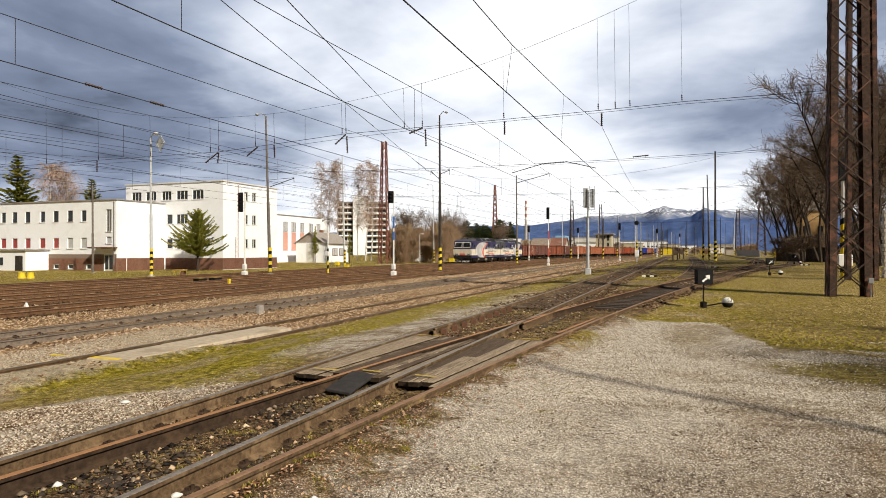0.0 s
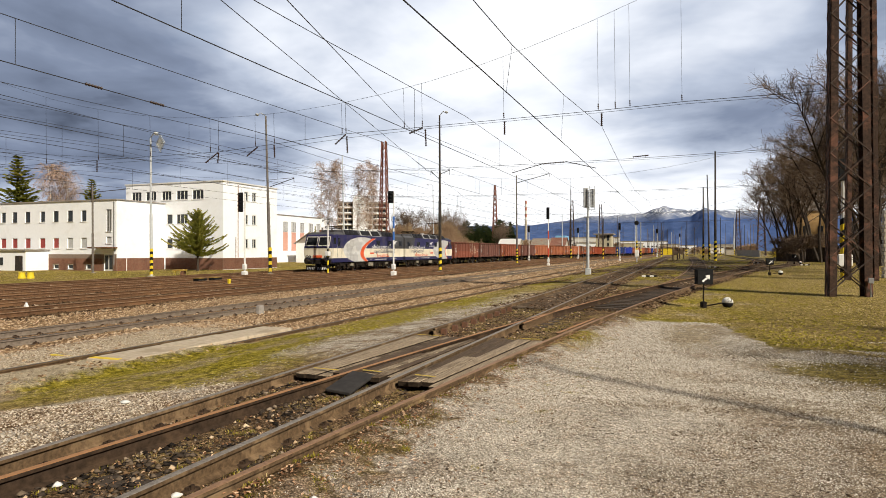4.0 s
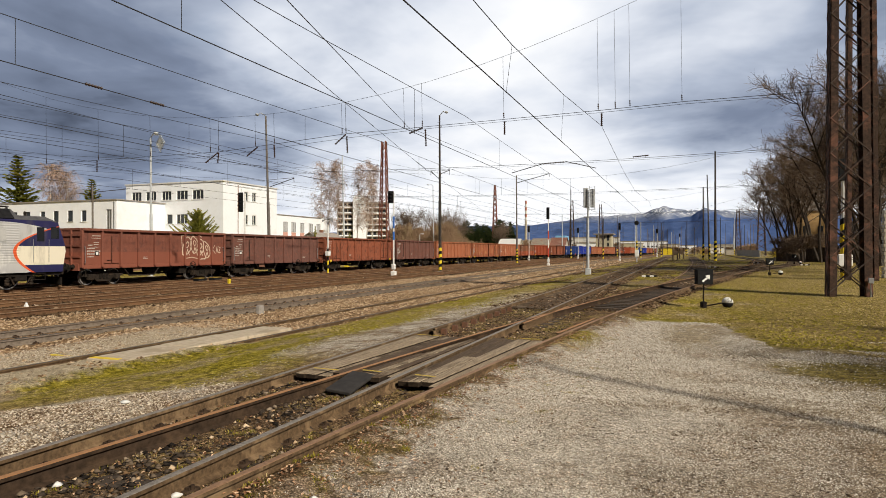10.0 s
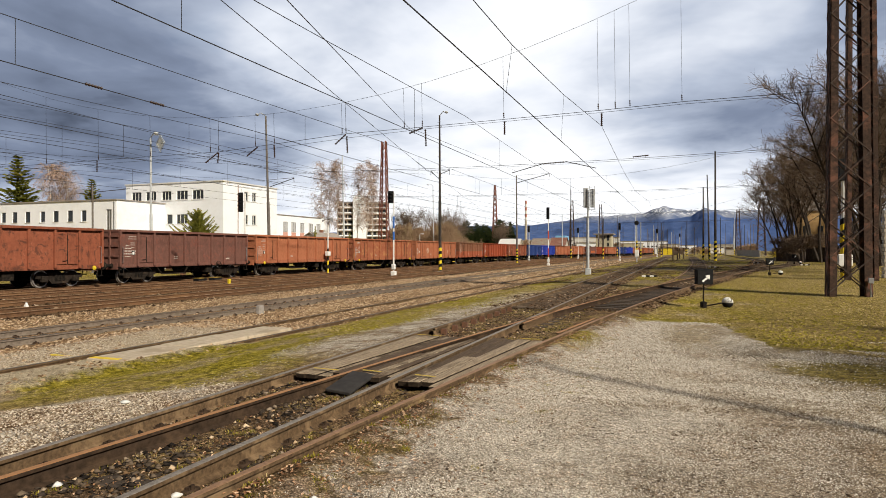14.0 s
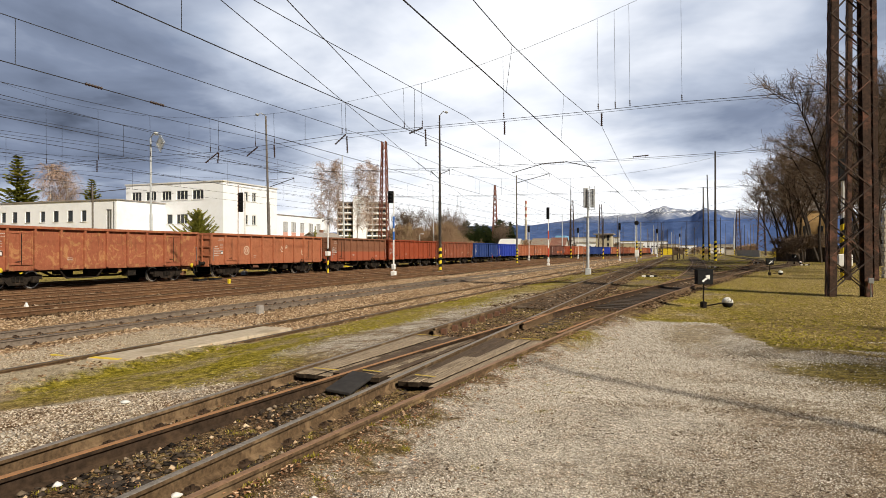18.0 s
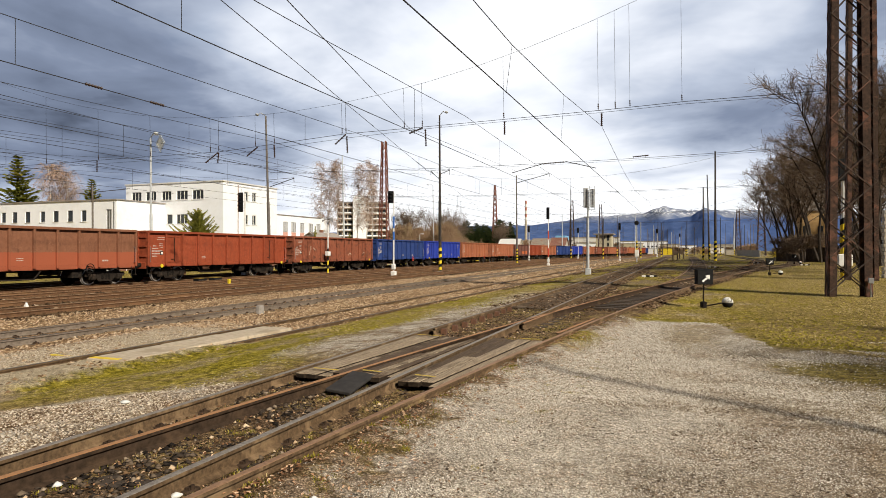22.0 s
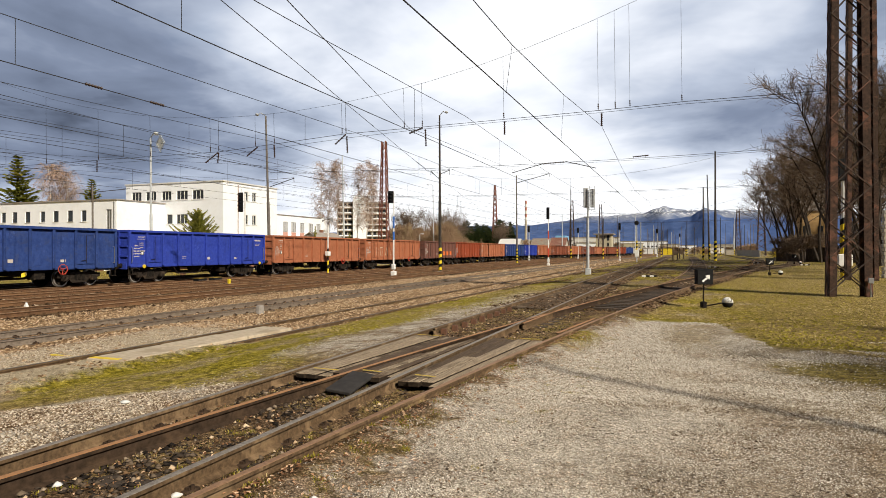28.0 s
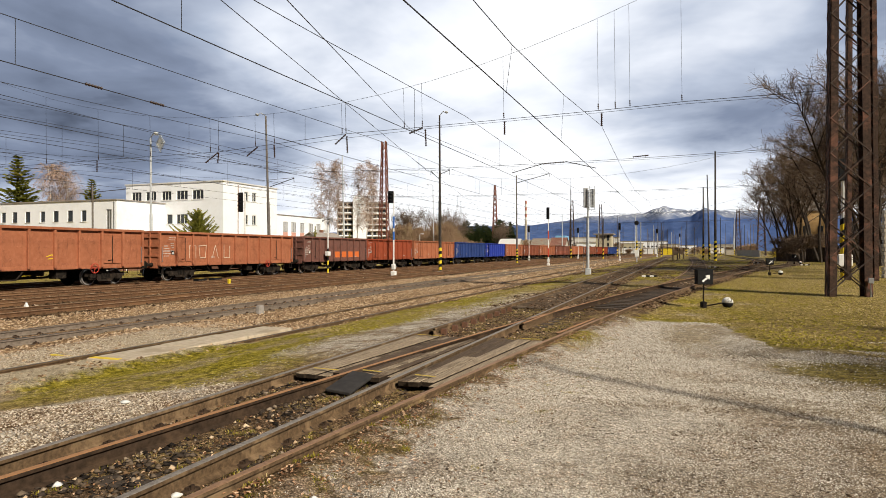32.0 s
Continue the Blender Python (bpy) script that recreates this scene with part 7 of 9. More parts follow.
    marks(root, [(-h + 0.42, 2.18, 0.26, 0.10), (-h + 0.36, 2.02, 0.5, 0.09), (-h + 0.34, 1.86, 0.9, 0.10), (-h + 0.34, 1.70, 0.8, 0.10), (-h + 0.36, 1.56, 0.42, 0.07)], f)
    marks(root, [(edges[1] - 0.62, 2.72, 0.55, 0.07), (edges[1] - 0.66, 2.60, 0.6, 0.05), (edges[1] - 0.5, 2.36, 0.3, 0.06), (edges[1] - 0.5, 2.24, 0.3, 0.06), (edges[1] - 0.46, 2.10, 0.24, 0.06)], f)
    bm = bbox(x + 0.02, edges[1] - 0.42, 1.66, x + 0.03, edges[1] - 0.18, 1.90)
    lab = part("label_holder", bm, M_BLACK, root)
    part("label_card", bbox(x + 0.032, edges[1] - 0.37, 1.70, x + 0.036, edges[1] - 0.22, 1.86), M_WHITE, lab)
    marks(root, [(edges[bays - 2] + 0.25, 1.32, 0.4, 0.12), (edges[3] + 0.4, 1.42, 0.35, 0.05), (edges[3] + 0.4, 1.52, 0.35, 0.05)], f)
    return root, painted, wheels


def set_paint(obs, m):
    for o in obs:
        o.material_slots[0].link = "OBJECT"
        o.material_slots[0].material = m


# tail of each wagon behind the engine's tail, its paint and what sets it apart
WAGONS = [
    (12.71, "brown", "red-brown open goods wagon with sprayed white scrawl on its side"),
    (25.06, "dark", "dark brown open goods wagon with a repainted lower edge"),
    (40.59, "rusty", "rust-blotched red open goods wagon with double side doors"),
    (53.29, "dark", "dark brown open goods wagon with plain steel sides"),
    (68.66, "orange", "faded orange-brown open goods wagon with steel sides"),
    (84.22, "patched", "orange-brown open goods wagon flaking to bare yellow rust"),
    (99.91, "orange", "faded orange-brown open goods wagon with chalked rings"),
    (113.06, "banded", "brown open goods wagon repainted red along its lower half"),
    (128.31, "red", "bright red open goods wagon with yellow brake handles"),
    (143.84, "rusty", "red open goods wagon with scratched and rust-worn sides"),
    (157.95, "blue", "dark blue open goods wagon with a scuffed tail end"),
    (171.80, "royal", "royal blue open goods wagon with white stencils"),
    (187.35, "orange", "salmon-brown open goods wagon with a red handbrake wheel"),
    (203.04, "orange", "salmon-brown open goods wagon with chalked letters on its doors"),
    (216.29, "dark", "dark brown open goods wagon with orange touch-up paint"),
    (228.04, "red", "red-brown open goods wagon with steel sides"),
    (243.13, "orange", "salmon-brown open goods wagon with steel sides"),
    (258.30, "blue", "dark blue open goods wagon with steel sides"),
    (270.69, "royal", "royal blue open goods wagon with steel sides"),
]
rnd = random.Random(5)
for gap, coat in ((14.0, "orange"), (15.5, "rusty"), (15.5, "orange"), (14.0, "brown"), (15.5, "orange"), (15.5, "rusty"), (14.0, "red"), (13.6, "blue")):
    WAGONS.append((WAGONS[-1][0] + gap, coat, "dark blue open goods wagon at the tail of the train" if coat == "blue" else "red-brown open goods wagon far back in the train"))

KINDS = {"short": build_wagon(11.45, 9, (1,), "red-brown open goods wagon"), "middle": build_wagon(12.85, 10, (1, 8), "blue open goods wagon"), "long": build_wagon(14.3, 10, (1, 8), "red open goods wagon")}
TRAIN = []       # (thing, offset of its middle behind the engine's tail, wheelsets, wheel radius)


def handwheel(root, y, m=M_UNDER):
    bm = bmesh.new()
    pts = [Vector((1.60, y + 0.26 * math.cos(a), 0.95 + 0.26 * math.sin(a))) for a in np.linspace(0, math.tau, 17)]
    for a, b in zip(pts, pts[1:]):
        tube(bm, a, b, 0.022, sides=5)
    for k in range(3):
        a = k * math.tau / 3 + 0.4
        tube(bm, (1.60, y, 0.95), (1.60, y + 0.26 * math.cos(a), 0.95 + 0.26 * math.sin(a)), 0.018, sides=5)
    tube(bm, (1.60, y, 0.95), (1.40, y, 0.95), 0.03, sides=6)
    part("handbrake_wheel", bm, m, root)


def brake_tag(root, y, m):
    part("brake_changeover", lathe(bmesh.new(), (1.46, y, 0.98), (1, 0, 0), [(0, 0.11), (0.05, 0.12), (0.07, 0.07)], 12), m, root)


def dress(root, i, body):
    """What sets single wagons apart: scrawls, patches, wheels and handles."""
    h, f = body / 2, 1.448
    if i in (0, 1, 3, 6, 7):
        handwheel(root, h - 3.2)
    if i in (10, 12, 13):
        handwheel(root, h - 3.4, M_RED)
    if i in (2, 8, 9, 4, 11, 5):
        for y in (-h + 1.1, h - 0.5):
            brake_tag(root, y, M_YELLOW)
    if i == 0:
        z = 1.45
        def bubble(y, zc, ry, rz, slant):
            return [(y + ry * math.cos(a) + slant * math.sin(a) * rz, zc + rz * math.sin(a) * (1 + 0.12 * math.cos(3 * a))) for a in np.linspace(0, math.tau, 17)]
        for y, zc, ry, rz, slant in ((2.15, 2.2, 0.36, 0.62, 0.25), (2.82, 2.32, 0.34, 0.55, -0.1), (3.38, 2.12, 0.32, 0.56, 0.2), (3.98, 2.0, 0.32, 0.55, -0.25)):
            scrawl(root, [bubble(y, zc, ry, rz, slant), bubble(y + 0.03, zc + 0.12, ry * 0.35, rz * 0.3, slant), [(y - 0.1, zc - rz), (y + 0.05, zc - rz * 0.3), (y + 0.2, zc - rz * 0.9)]], f, 0.055)
        scrawl(root, [[(1.75, z + 0.2), (1.65, z + 1.45), (2.3, z + 1.5), (2.9, z + 1.62), (3.5, z + 1.4)], [(1.9, z - 0.05), (2.6, z + 0.05), (3.4, z - 0.1), (4.1, z)]], f, 0.045)
        scrawl(root, [[(4.55, 1.7), (4.55, 2.25)], [(4.8, 2.3), (4.58, 2.0), (4.85, 1.75)], [(4.92, 1.75), (5.02, 2.2), (5.12, 1.78)], [(5.18, 2.2), (5.36, 2.15), (5.2, 1.8), (5.4, 1.78)]], f, 0.04)
    if i == 6:
        hook = [(1.15, 2.25), (1.05, 2.0), (1.2, 1.82), (1.42, 1.9), (1.5, 2.15), (1.38, 2.25), (1.3, 2.1), (1.5, 1.95), (1.75, 2.2)]
        coil = [(y + 2.95, z - 0.25) for y, z in hook]
        scrawl(root, [ring_pts(-3.3, 1.95, 0.30), ring_pts(-3.3, 1.95, 0.13, 8), hook, ring_pts(1.85, 2.25, 0.09, 8), coil, [(4.5, 1.5), (4.75, 1.6), (4.85, 1.85)], ring_pts(5.45, 2.05, 0.15, 9), [(5.4, 1.9), (5.3, 1.65), (5.5, 1.6), (5.6, 1.75)]], f, 0.065)
    if i == 12:
        scrawl(root, [[(1.0, 1.62), (1.3, 1.72), (1.5, 1.6)], [(1.1, 1.5), (1.5, 1.55)]], f, 0.04, M_YELLOW)
    if i == 13:
        z = 1.45
        scrawl(root, [[(-4.6, z), (-4.6, z + 0.8), (-4.0, z + 0.8), (-4.0, z)], [(-4.3, z + 0.8), (-4.3, z + 0.2)], [(-3.6, z), (-3.7, z + 0.8), (-3.0, z + 0.85), (-3.1, z), (-3.6, z)], [(-2.4, z), (-2.1, z + 0.85), (-1.8, z), ], [(-1.2, z + 0.85), (-1.2, z), (-0.6, z), (-0.6, z + 0.8)]], f + 0.03, 0.05)
    if i == 14:
        for a in range(4):
            y = -0.6 + a * 1.27
            part("orange_patch", bbox(1.43, y + 0.1, 1.3, 1.446, y + 1.1, 1.85), M_ORANGEPAINT, root)
    if i in (10, 11):
        marks(root, [(h - 2.0 if i == 10 else h - 1.1, 2.62, 0.75, 0.16), (h - 1.9 if i == 10 else h - 1.0, 2.4, 0.5, 0.05), (h - 1.9 if i == 10 else h - 1.0, 2.3, 0.5, 0.05)], f, "owner_mark")
        marks(root, [(0.2, 1.3, 0.3, 0.25), (3.0, 1.3, 0.3, 0.2)], f, "hazard_label")
    if i in (9,):
        scrawl(root, [[(-4.7, 1.6), (-4.5, 2.3), (-4.3, 2.0), (-4.2, 1.6)], [(-4.1, 2.2), (-3.8, 2.0)], [(2.2, 1.5), (2.5, 1.7), (2.8, 1.55)], [(4.9, 1.6), (5.3, 1.75), (5.7, 1.65)]], f + 0.03, 0.05)


def build_wagons():
    start, bodies = 0.0, []
    first = set()
    for tail, paint, label in WAGONS:
        size = tail - start
        kind = "short" if size < 13.4 else "middle" if size < 14.6 else "long"
        proto, painted, wheels = KINDS[kind]
        if kind in first:
            ob = copy_thing(proto, Matrix())
            order = [proto, *proto.children_recursive]
            mine = dict(zip(order, [ob, *ob.children_recursive]))
            # the copies come in the same order as the first wagon's parts
            painted, wheels = [mine[o] for o in painted], [mine[o] for o in wheels]
        else:
            ob = proto
            first.add(kind)
        tagged(ob, label)
        set_paint(painted, PAINTS[paint])
        body = {"short": 11.45, "middle": 12.85, "long": 14.3}[kind]
        bodies.append((ob, body))
        TRAIN.append((ob, tail - body / 2, wheels, 0.46))
        start = tail
    for i, (ob, body) in enumerate(bodies):
        dress(ob, i, body)


build_wagons()


def engine_livery(front):
    """Navy over cream with a silver leaf and an orange crescent; front: the section that leads."""
    m = bpy.data.materials.new("engine_livery")
    m.use_nodes = True
    n = Nodes(m.node_tree)
    v = n.add("ShaderNodeTexCoord").outputs["Object"]
    s = n.sep(v)
    y, z = s[1], s[2]
    grain = n.noise(v, 6, 5, 0.6)

    def inside(cy, cz, ry, rz):
        a = n.math("DIVIDE", n.math("SUBTRACT", y, cy), ry)
        b = n.math("DIVIDE", n.math("SUBTRACT", z, cz), rz)
        return n.math("LESS_THAN", n.math("ADD", n.math("MULTIPLY", a, a), n.math("MULTIPLY", b, b)), 1.0)

    def both(*vs):
        out = vs[0]
        for q in vs[1:]:
            out = n.math("MULTIPLY", out, q)
        return out

    def no(q):
        return n.math("SUBTRACT", 1.0, q)
    navy, cream, silver, orange = (0.024, 0.023, 0.088), (0.78, 0.72, 0.58), (0.60, 0.60, 0.59), (0.72, 0.11, 0.03)
    col = n.mix(n.math("GREATER_THAN", z, 2.16), cream, navy)
    col = n.mix(n.math("LESS_THAN", z, 1.22), col, navy)
    grey, white = (0.06, 0.06, 0.066), (0.72, 0.72, 0.70)
    if front:
        leaf, turn_z, least, k_up, k_down, wide = inside(6.2, 2.0, 3.95, 1.3), 1.65, 5.67, 1.11, 1.6, 0.72
        dim = both(n.math("GREATER_THAN", z, 2.16), n.math("GREATER_THAN", y, 13.6))
    else:
        leaf, turn_z, least, k_up, k_down, wide = inside(13.0, 2.05, 3.75, 1.28), 1.9, 13.59, 1.42, 0.87, 0.17
        dim = both(n.math("GREATER_THAN", z, 2.16), n.math("LESS_THAN", n.math("SUBTRACT", y, n.math("MULTIPLY", z, 0.35)), 1.95))
    col = n.mix(dim, col, grey)
    up, down = n.math("MAXIMUM", n.math("SUBTRACT", z, turn_z), 0.0), n.math("MAXIMUM", n.math("SUBTRACT", turn_z, z), 0.0)
    bend = n.math("ADD", n.math("MULTIPLY", n.math("MULTIPLY", up, up), k_up), n.math("MULTIPLY", n.math("MULTIPLY", down, down), k_down))
    le = n.math("ADD", bend, least)
    ri = n.math("ADD", le, wide)
    marble = n.ramp(n.noise(v, 0.9, 2, 0.4), [(0.47, silver), (0.5, (0.49, 0.49, 0.49))])
    col = n.mix(both(leaf, n.math("LESS_THAN", y, le)), col, marble)
    band = both(n.math("GREATER_THAN", y, le), n.math("LESS_THAN", z, 3.2))
    col = n.mix(both(band, n.math("LESS_THAN", y, n.math("ADD", ri, 0.10 if front else 0.0))), col, white)
    col = n.mix(both(band, n.math("LESS_THAN", y, ri)), col, orange)
    grime = n.noise(n.vmath("MULTIPLY", v, (1, 1, 0.25)), 1.6, 6, 0.7)
    col = n.mix(n.math("MULTIPLY", n.span(grime, 0.46, 0.72), 0.38), col, (0.12, 0.105, 0.085))
    b = n.add("ShaderNodeBsdfPrincipled")
    n.link(col, b.inputs["Base Color"])
    n.link(n.math("ADD", n.math("MULTIPLY", grain, 0.3), 0.38), b.inputs["Roughness"])
    b.inputs["Specular IOR Level"].default_value = 0.3
    ribs = n.math("SINE", n.math("MULTIPLY", z, 52.0))
    bp = n.add("ShaderNodeBump")
    bp.inputs["Strength"].default_value, bp.inputs["Distance"].default_value = 0.5, 0.012
    ends = both(n.math("GREATER_THAN", y, 2.6), no(n.math("GREATER_THAN", y, 16.0))) if front else n.math("LESS_THAN", y, 13.9)
    n.link(n.math("MULTIPLY", n.math("MULTIPLY", ribs, ends), n.math("GREATER_THAN", z, 1.3)), bp.inputs["Height"])
    n.link(bp.outputs[0], b.inputs["Normal"])
    n.link(b.outputs[0], n.add("ShaderNodeOutputMaterial").inputs[0])
    return m


M_ROOFGREY = mat("engine_roof_grey", (0.055, 0.055, 0.06), (0.11, 0.11, 0.118), 5, 0.6, 0.1, 0.1, (0.11, 0.10, 0.09), 1, 0.5)
M_LOUVRE = mat("dark_louvre", (0.008, 0.008, 0.009), (0.022, 0.022, 0.024), 6, 0.6, 0, 0.1, specular=0.12)
M_CABGLASS = mat("cab_glass", (0.008, 0.009, 0.011), (0.022, 0.024, 0.028), 1.5, 0.25, 0, 0, specular=0.2)
M_CASE = mat("dusty_beige_case", (0.20, 0.18, 0.135), (0.34, 0.31, 0.235), 6, 0.8, 0, 0.2, (0.08, 0.065, 0.05), 3, 0.6)
M_RUBBER = mat("cream_window_frame", (0.58, 0.56, 0.50), (0.68, 0.66, 0.6), 5, 0.6, 0, 0)
M_LAMP = mat("headlamp_glass", (0.25, 0.25, 0.25), (0.4, 0.4, 0.38), 3, 0.15, 0, 0)
M_HATCH = mat("silver_hatch", (0.42, 0.42, 0.41), (0.52, 0.52, 0.51), 4, 0.5, 0, 0, (0.3, 0.29, 0.27), 1.5, 0.4)
M_NAVY = mat("navy_lettering", (0.05, 0.05, 0.09), (0.07, 0.07, 0.12), 4, 0.6, 0, 0)
M_PALE = mat("pale_lettering", (0.62, 0.62, 0.62), (0.72, 0.72, 0.72), 4, 0.6, 0, 0)
M_REDLETTER = mat("red_lettering", (0.62, 0.09, 0.03), (0.70, 0.12, 0.04), 4, 0.6, 0, 0)


def build_engine(front):
    """One half of a double electric engine; y runs from its leading end to its tail, 16.2 m."""
    L, x = 16.4, 1.48
    root = thing("locomotive", "leading half of a navy and cream double electric locomotive" if front else "trailing half of a navy and cream double electric locomotive", "locomotive", group="engine of the train")
    paint = engine_livery(front)
    k = (lambda y: y) if front else (lambda y: L - y)          # cab end first
    outline = [(k(0.08), 0.84), (k(-0.02), 1.9), (k(-0.06), 2.20), (k(0.36), 3.42), (k(0.50), 3.46), (k(L - 0.12), 3.46), (k(L - 0.12), 0.84)]
    bm = extrude_yz(bmesh.new(), outline, -x, x)
    bmesh.ops.bevel(bm, geom=[e for e in bm.edges if abs(e.verts[0].co.y - k(0.1)) < 0.6 and abs(e.verts[1].co.y - k(0.1)) < 0.6 and abs(e.verts[0].co.x - e.verts[1].co.x) < 0.01], offset=0.09, segments=2, affect="EDGES")
    part("body", bm, paint, root)
    bm = bmesh.new()
    lo, hi = [(k(0.30), 3.465), (k(L - 0.15), 3.465)], 3.92
    a = [bm.verts.new((sx * x * 0.985, k(yy), 3.40)) for sx, yy in ((-1, 0.4), (1, 0.4), (1, L - 0.14), (-1, L - 0.14))]
    b = [bm.verts.new((sx * 1.20, k(yy), z)) for sx, yy, z in ((-1, 0.95, 3.68), (1, 0.95, 3.68), (1, L - 0.14, 3.68), (-1, L - 0.14, 3.68))]
    bm.faces.new(b)
    for i in range(4):
        bm.faces.new((a[i], a[(i + 1) % 4], b[(i + 1) % 4], b[i]))
    part("cab_roof", bm, M_ROOFGREY, root)
    y0, y1 = 2.55, 13.75
    bm = bmesh.new()
    a = [bm.verts.new((sx * 1.475, k(yy), 3.42)) for sx, yy in ((-1, y0 - 0.25), (1, y0 - 0.25), (1, y1 + 0.25), (-1, y1 + 0.25))]
    b = [bm.verts.new((sx * 1.12, k(yy), 3.98)) for sx, yy in ((-1, y0 + 0.15), (1, y0 + 0.15), (1, y1 - 0.15), (-1, y1 - 0.15))]
    bm.faces.new(b)
    for i in range(4):
        bm.faces.new((a[i], a[(i + 1) % 4], b[(i + 1) % 4], b[i]))
    part("roof_housing", bm, M_ROOFGREY, root)
    # sloping louvres along the roof's shoulder
    for s in (-1, 1):
        spans = ((2.75, 3.55), (3.65, 4.45), (4.55, 5.35), (6.0, 8.0), (8.3, 10.2), (10.8, 11.65), (11.75, 12.6), (12.7, 13.5))
        for p, q in spans:
            if q > y1:
                continue
            if q - p > 1.5:
                bm = bmesh.new()
                pts = []
                for yy, zz in ((p - 0.22, 3.44), (q + 0.22, 3.44), (q + 0.16, 4.0), (p - 0.06, 4.0)):
                    pts.append(bm.verts.new((s * (1.475 - (zz - 3.42) * 0.634 + 0.028), k(yy), zz)))
                bm.faces.new(pts)
                part("louvre_frame", bm, M_HATCH, root)
            bm = bmesh.new()
            pts = []
            for yy, zz in ((p, 3.47), (q, 3.47), (q - 0.04, 3.93), (p + 0.10, 3.93)):
                xx = s * (1.475 - (zz - 3.42) * 0.634 + 0.012)
                pts.append(bm.verts.new((xx, k(yy), zz)))
            face = bm.faces.new(pts)
            ext = bmesh.ops.extrude_face_region(bm, geom=[face])
            bmesh.ops.translate(bm, verts=[v for v in ext["geom"] if isinstance(v, bmesh.types.BMVert)], vec=(s * 0.045, 0, 0.03))
            part("roof_louvre", bm, M_LOUVRE, root)
    # cab front
    g = 1 if front else -1
    for s in (-1, 1):
        bm = bmesh.new()
        for inset, push, target in ((0.0, 0.012, 0), ):
            q = []
            for xx, zz in ((0.06, 2.36), (1.30, 2.36), (1.24, 3.26), (0.06, 3.26)):
                yy = -0.06 + 0.42 * (zz - 2.20) / 1.22
                q.append(bm.verts.new((s * xx, k(yy - 0.02), zz)))
            f = bm.faces.new(q)
            ext = bmesh.ops.extrude_face_region(bm, geom=[f])
            bmesh.ops.translate(bm, verts=[v for v in ext["geom"] if isinstance(v, bmesh.types.BMVert)], vec=(0, -g * 0.02, 0))
        fr = part("windscreen", bm, M_RUBBER, root)
        bm = bmesh.new()
        q = []
        for xx, zz in ((0.12, 2.43), (1.23, 2.43), (1.18, 3.19), (0.12, 3.19)):
            yy = -0.06 + 0.42 * (zz - 2.20) / 1.22
            q.append(bm.verts.new((s * xx, k(yy - 0.047), zz)))
        bm.faces.new(q)
        part("pane", bm, M_CABGLASS, fr)
        bm = bmesh.new()
        bar(bm, (s * 0.65, k(-0.10), 2.30), (s * 0.35, k(0.08), 2.75), 0.03, 0.02)
        part("wiper", bm, M_BLACK, root)
        for d in (0.86, 1.14):
            bm = lathe(bmesh.new(), (s * d, k(0.04), 1.36), (0, -g, 0), [(0, 0.13), (0.07, 0.13), (0.075, 0.10)], 14)
            lamp = part("headlight", bm, M_BLACK, root)
            part("lens", lathe(bmesh.new(), (s * d, k(-0.036), 1.36), (0, -g, 0), [(0, 0.09), (0.01, 0.085)], 12), M_LAMP, lamp)
    part("number_plate", bbox(-0.45, k(-0.02) - 0.02, 1.28, 0.45, k(-0.02) + 0.02, 1.50), M_REDLETTER, root)
    bm = bmesh.new()
    tube(bm, (-1.2, k(-0.09), 2.22), (1.2, k(-0.09), 2.22), 0.02, sides=6)
    part("grab_rail", bm, M_BLACK, root)
    # cab side: door and window
    for s in (-1, 1):
        fr = part("cab_door", bbox(min(s * x, s * (x + 0.02)), k(1.40) - 0.33, 1.30, max(s * x, s * (x + 0.02)), k(1.40) + 0.33, 3.30), paint, root)
        part("pane", bbox(min(s * (x + 0.02), s * (x + 0.026)), k(1.40) - 0.2, 2.40, max(s * (x + 0.02), s * (x + 0.026)), k(1.40) + 0.2, 3.12), M_CABGLASS, fr)
        bm = bmesh.new()
        for q in (-0.42, 0.42):
            tube(bm, (s * (x + 0.07), k(1.40) + q, 1.35), (s * (x + 0.07), k(1.40) + q, 2.5), 0.012, sides=6)
        part("door_handrail", bm, M_GREYMETAL, fr)
        part("cab_window", bbox(min(s * x, s * (x + 0.012)), k(0.60) - 0.23, 2.55, max(s * x, s * (x + 0.012)), k(0.60) + 0.23, 3.15), M_CABGLASS, root)
        for yy in ((9.72, 12.66, 15.42) if front else (1.35, 4.28, 7.2, 10.1)):
            yy = yy if front else yy
            part("side_window", bbox(min(s * x, s * (x + 0.012)), yy - 0.45, 2.45, max(s * x, s * (x + 0.012)), yy + 0.45, 3.0, 0.004), M_CABGLASS, root)
        hatch = 3.98 if front else 12.78
        part("side_hatch", bbox(min(s * x, s * (x + 0.015)), hatch - 0.47, 2.36, max(s * x, s * (x + 0.015)), hatch + 0.47, 3.02, 0.005), M_HATCH, root)
        # steps under the door
        bm = bmesh.new()
        for z in (0.45, 0.75):
            box(bm, s * 1.35 - 0.12, k(1.40) - 0.3, z, s * 1.35 + 0.12, k(1.40) + 0.3, z + 0.03)
        for q in (-0.28, 0.28):
            tube(bm, (s * 1.45, k(1.40) + q, 0.45), (s * 1.45, k(1.40) + q, 1.05), 0.02, sides=6)
        part("step", bm, M_UNDER, root)
    part("under_frame", bbox(-1.35, 0.35, 0.66, 1.35, L - 0.2, 0.86), M_UNDER, root)
    bm = bmesh.new()
    for q, w in ((5.6, 0.9), (7.6, 0.7), (8.8, 1.2)):
        box(bm, -1.3, k(q) - w / 2, 0.45, 1.3, k(q) + w / 2, 0.82)
    part("equipment_case", bm, M_UNDER, root)
    case = 8.2 if front else 8.55
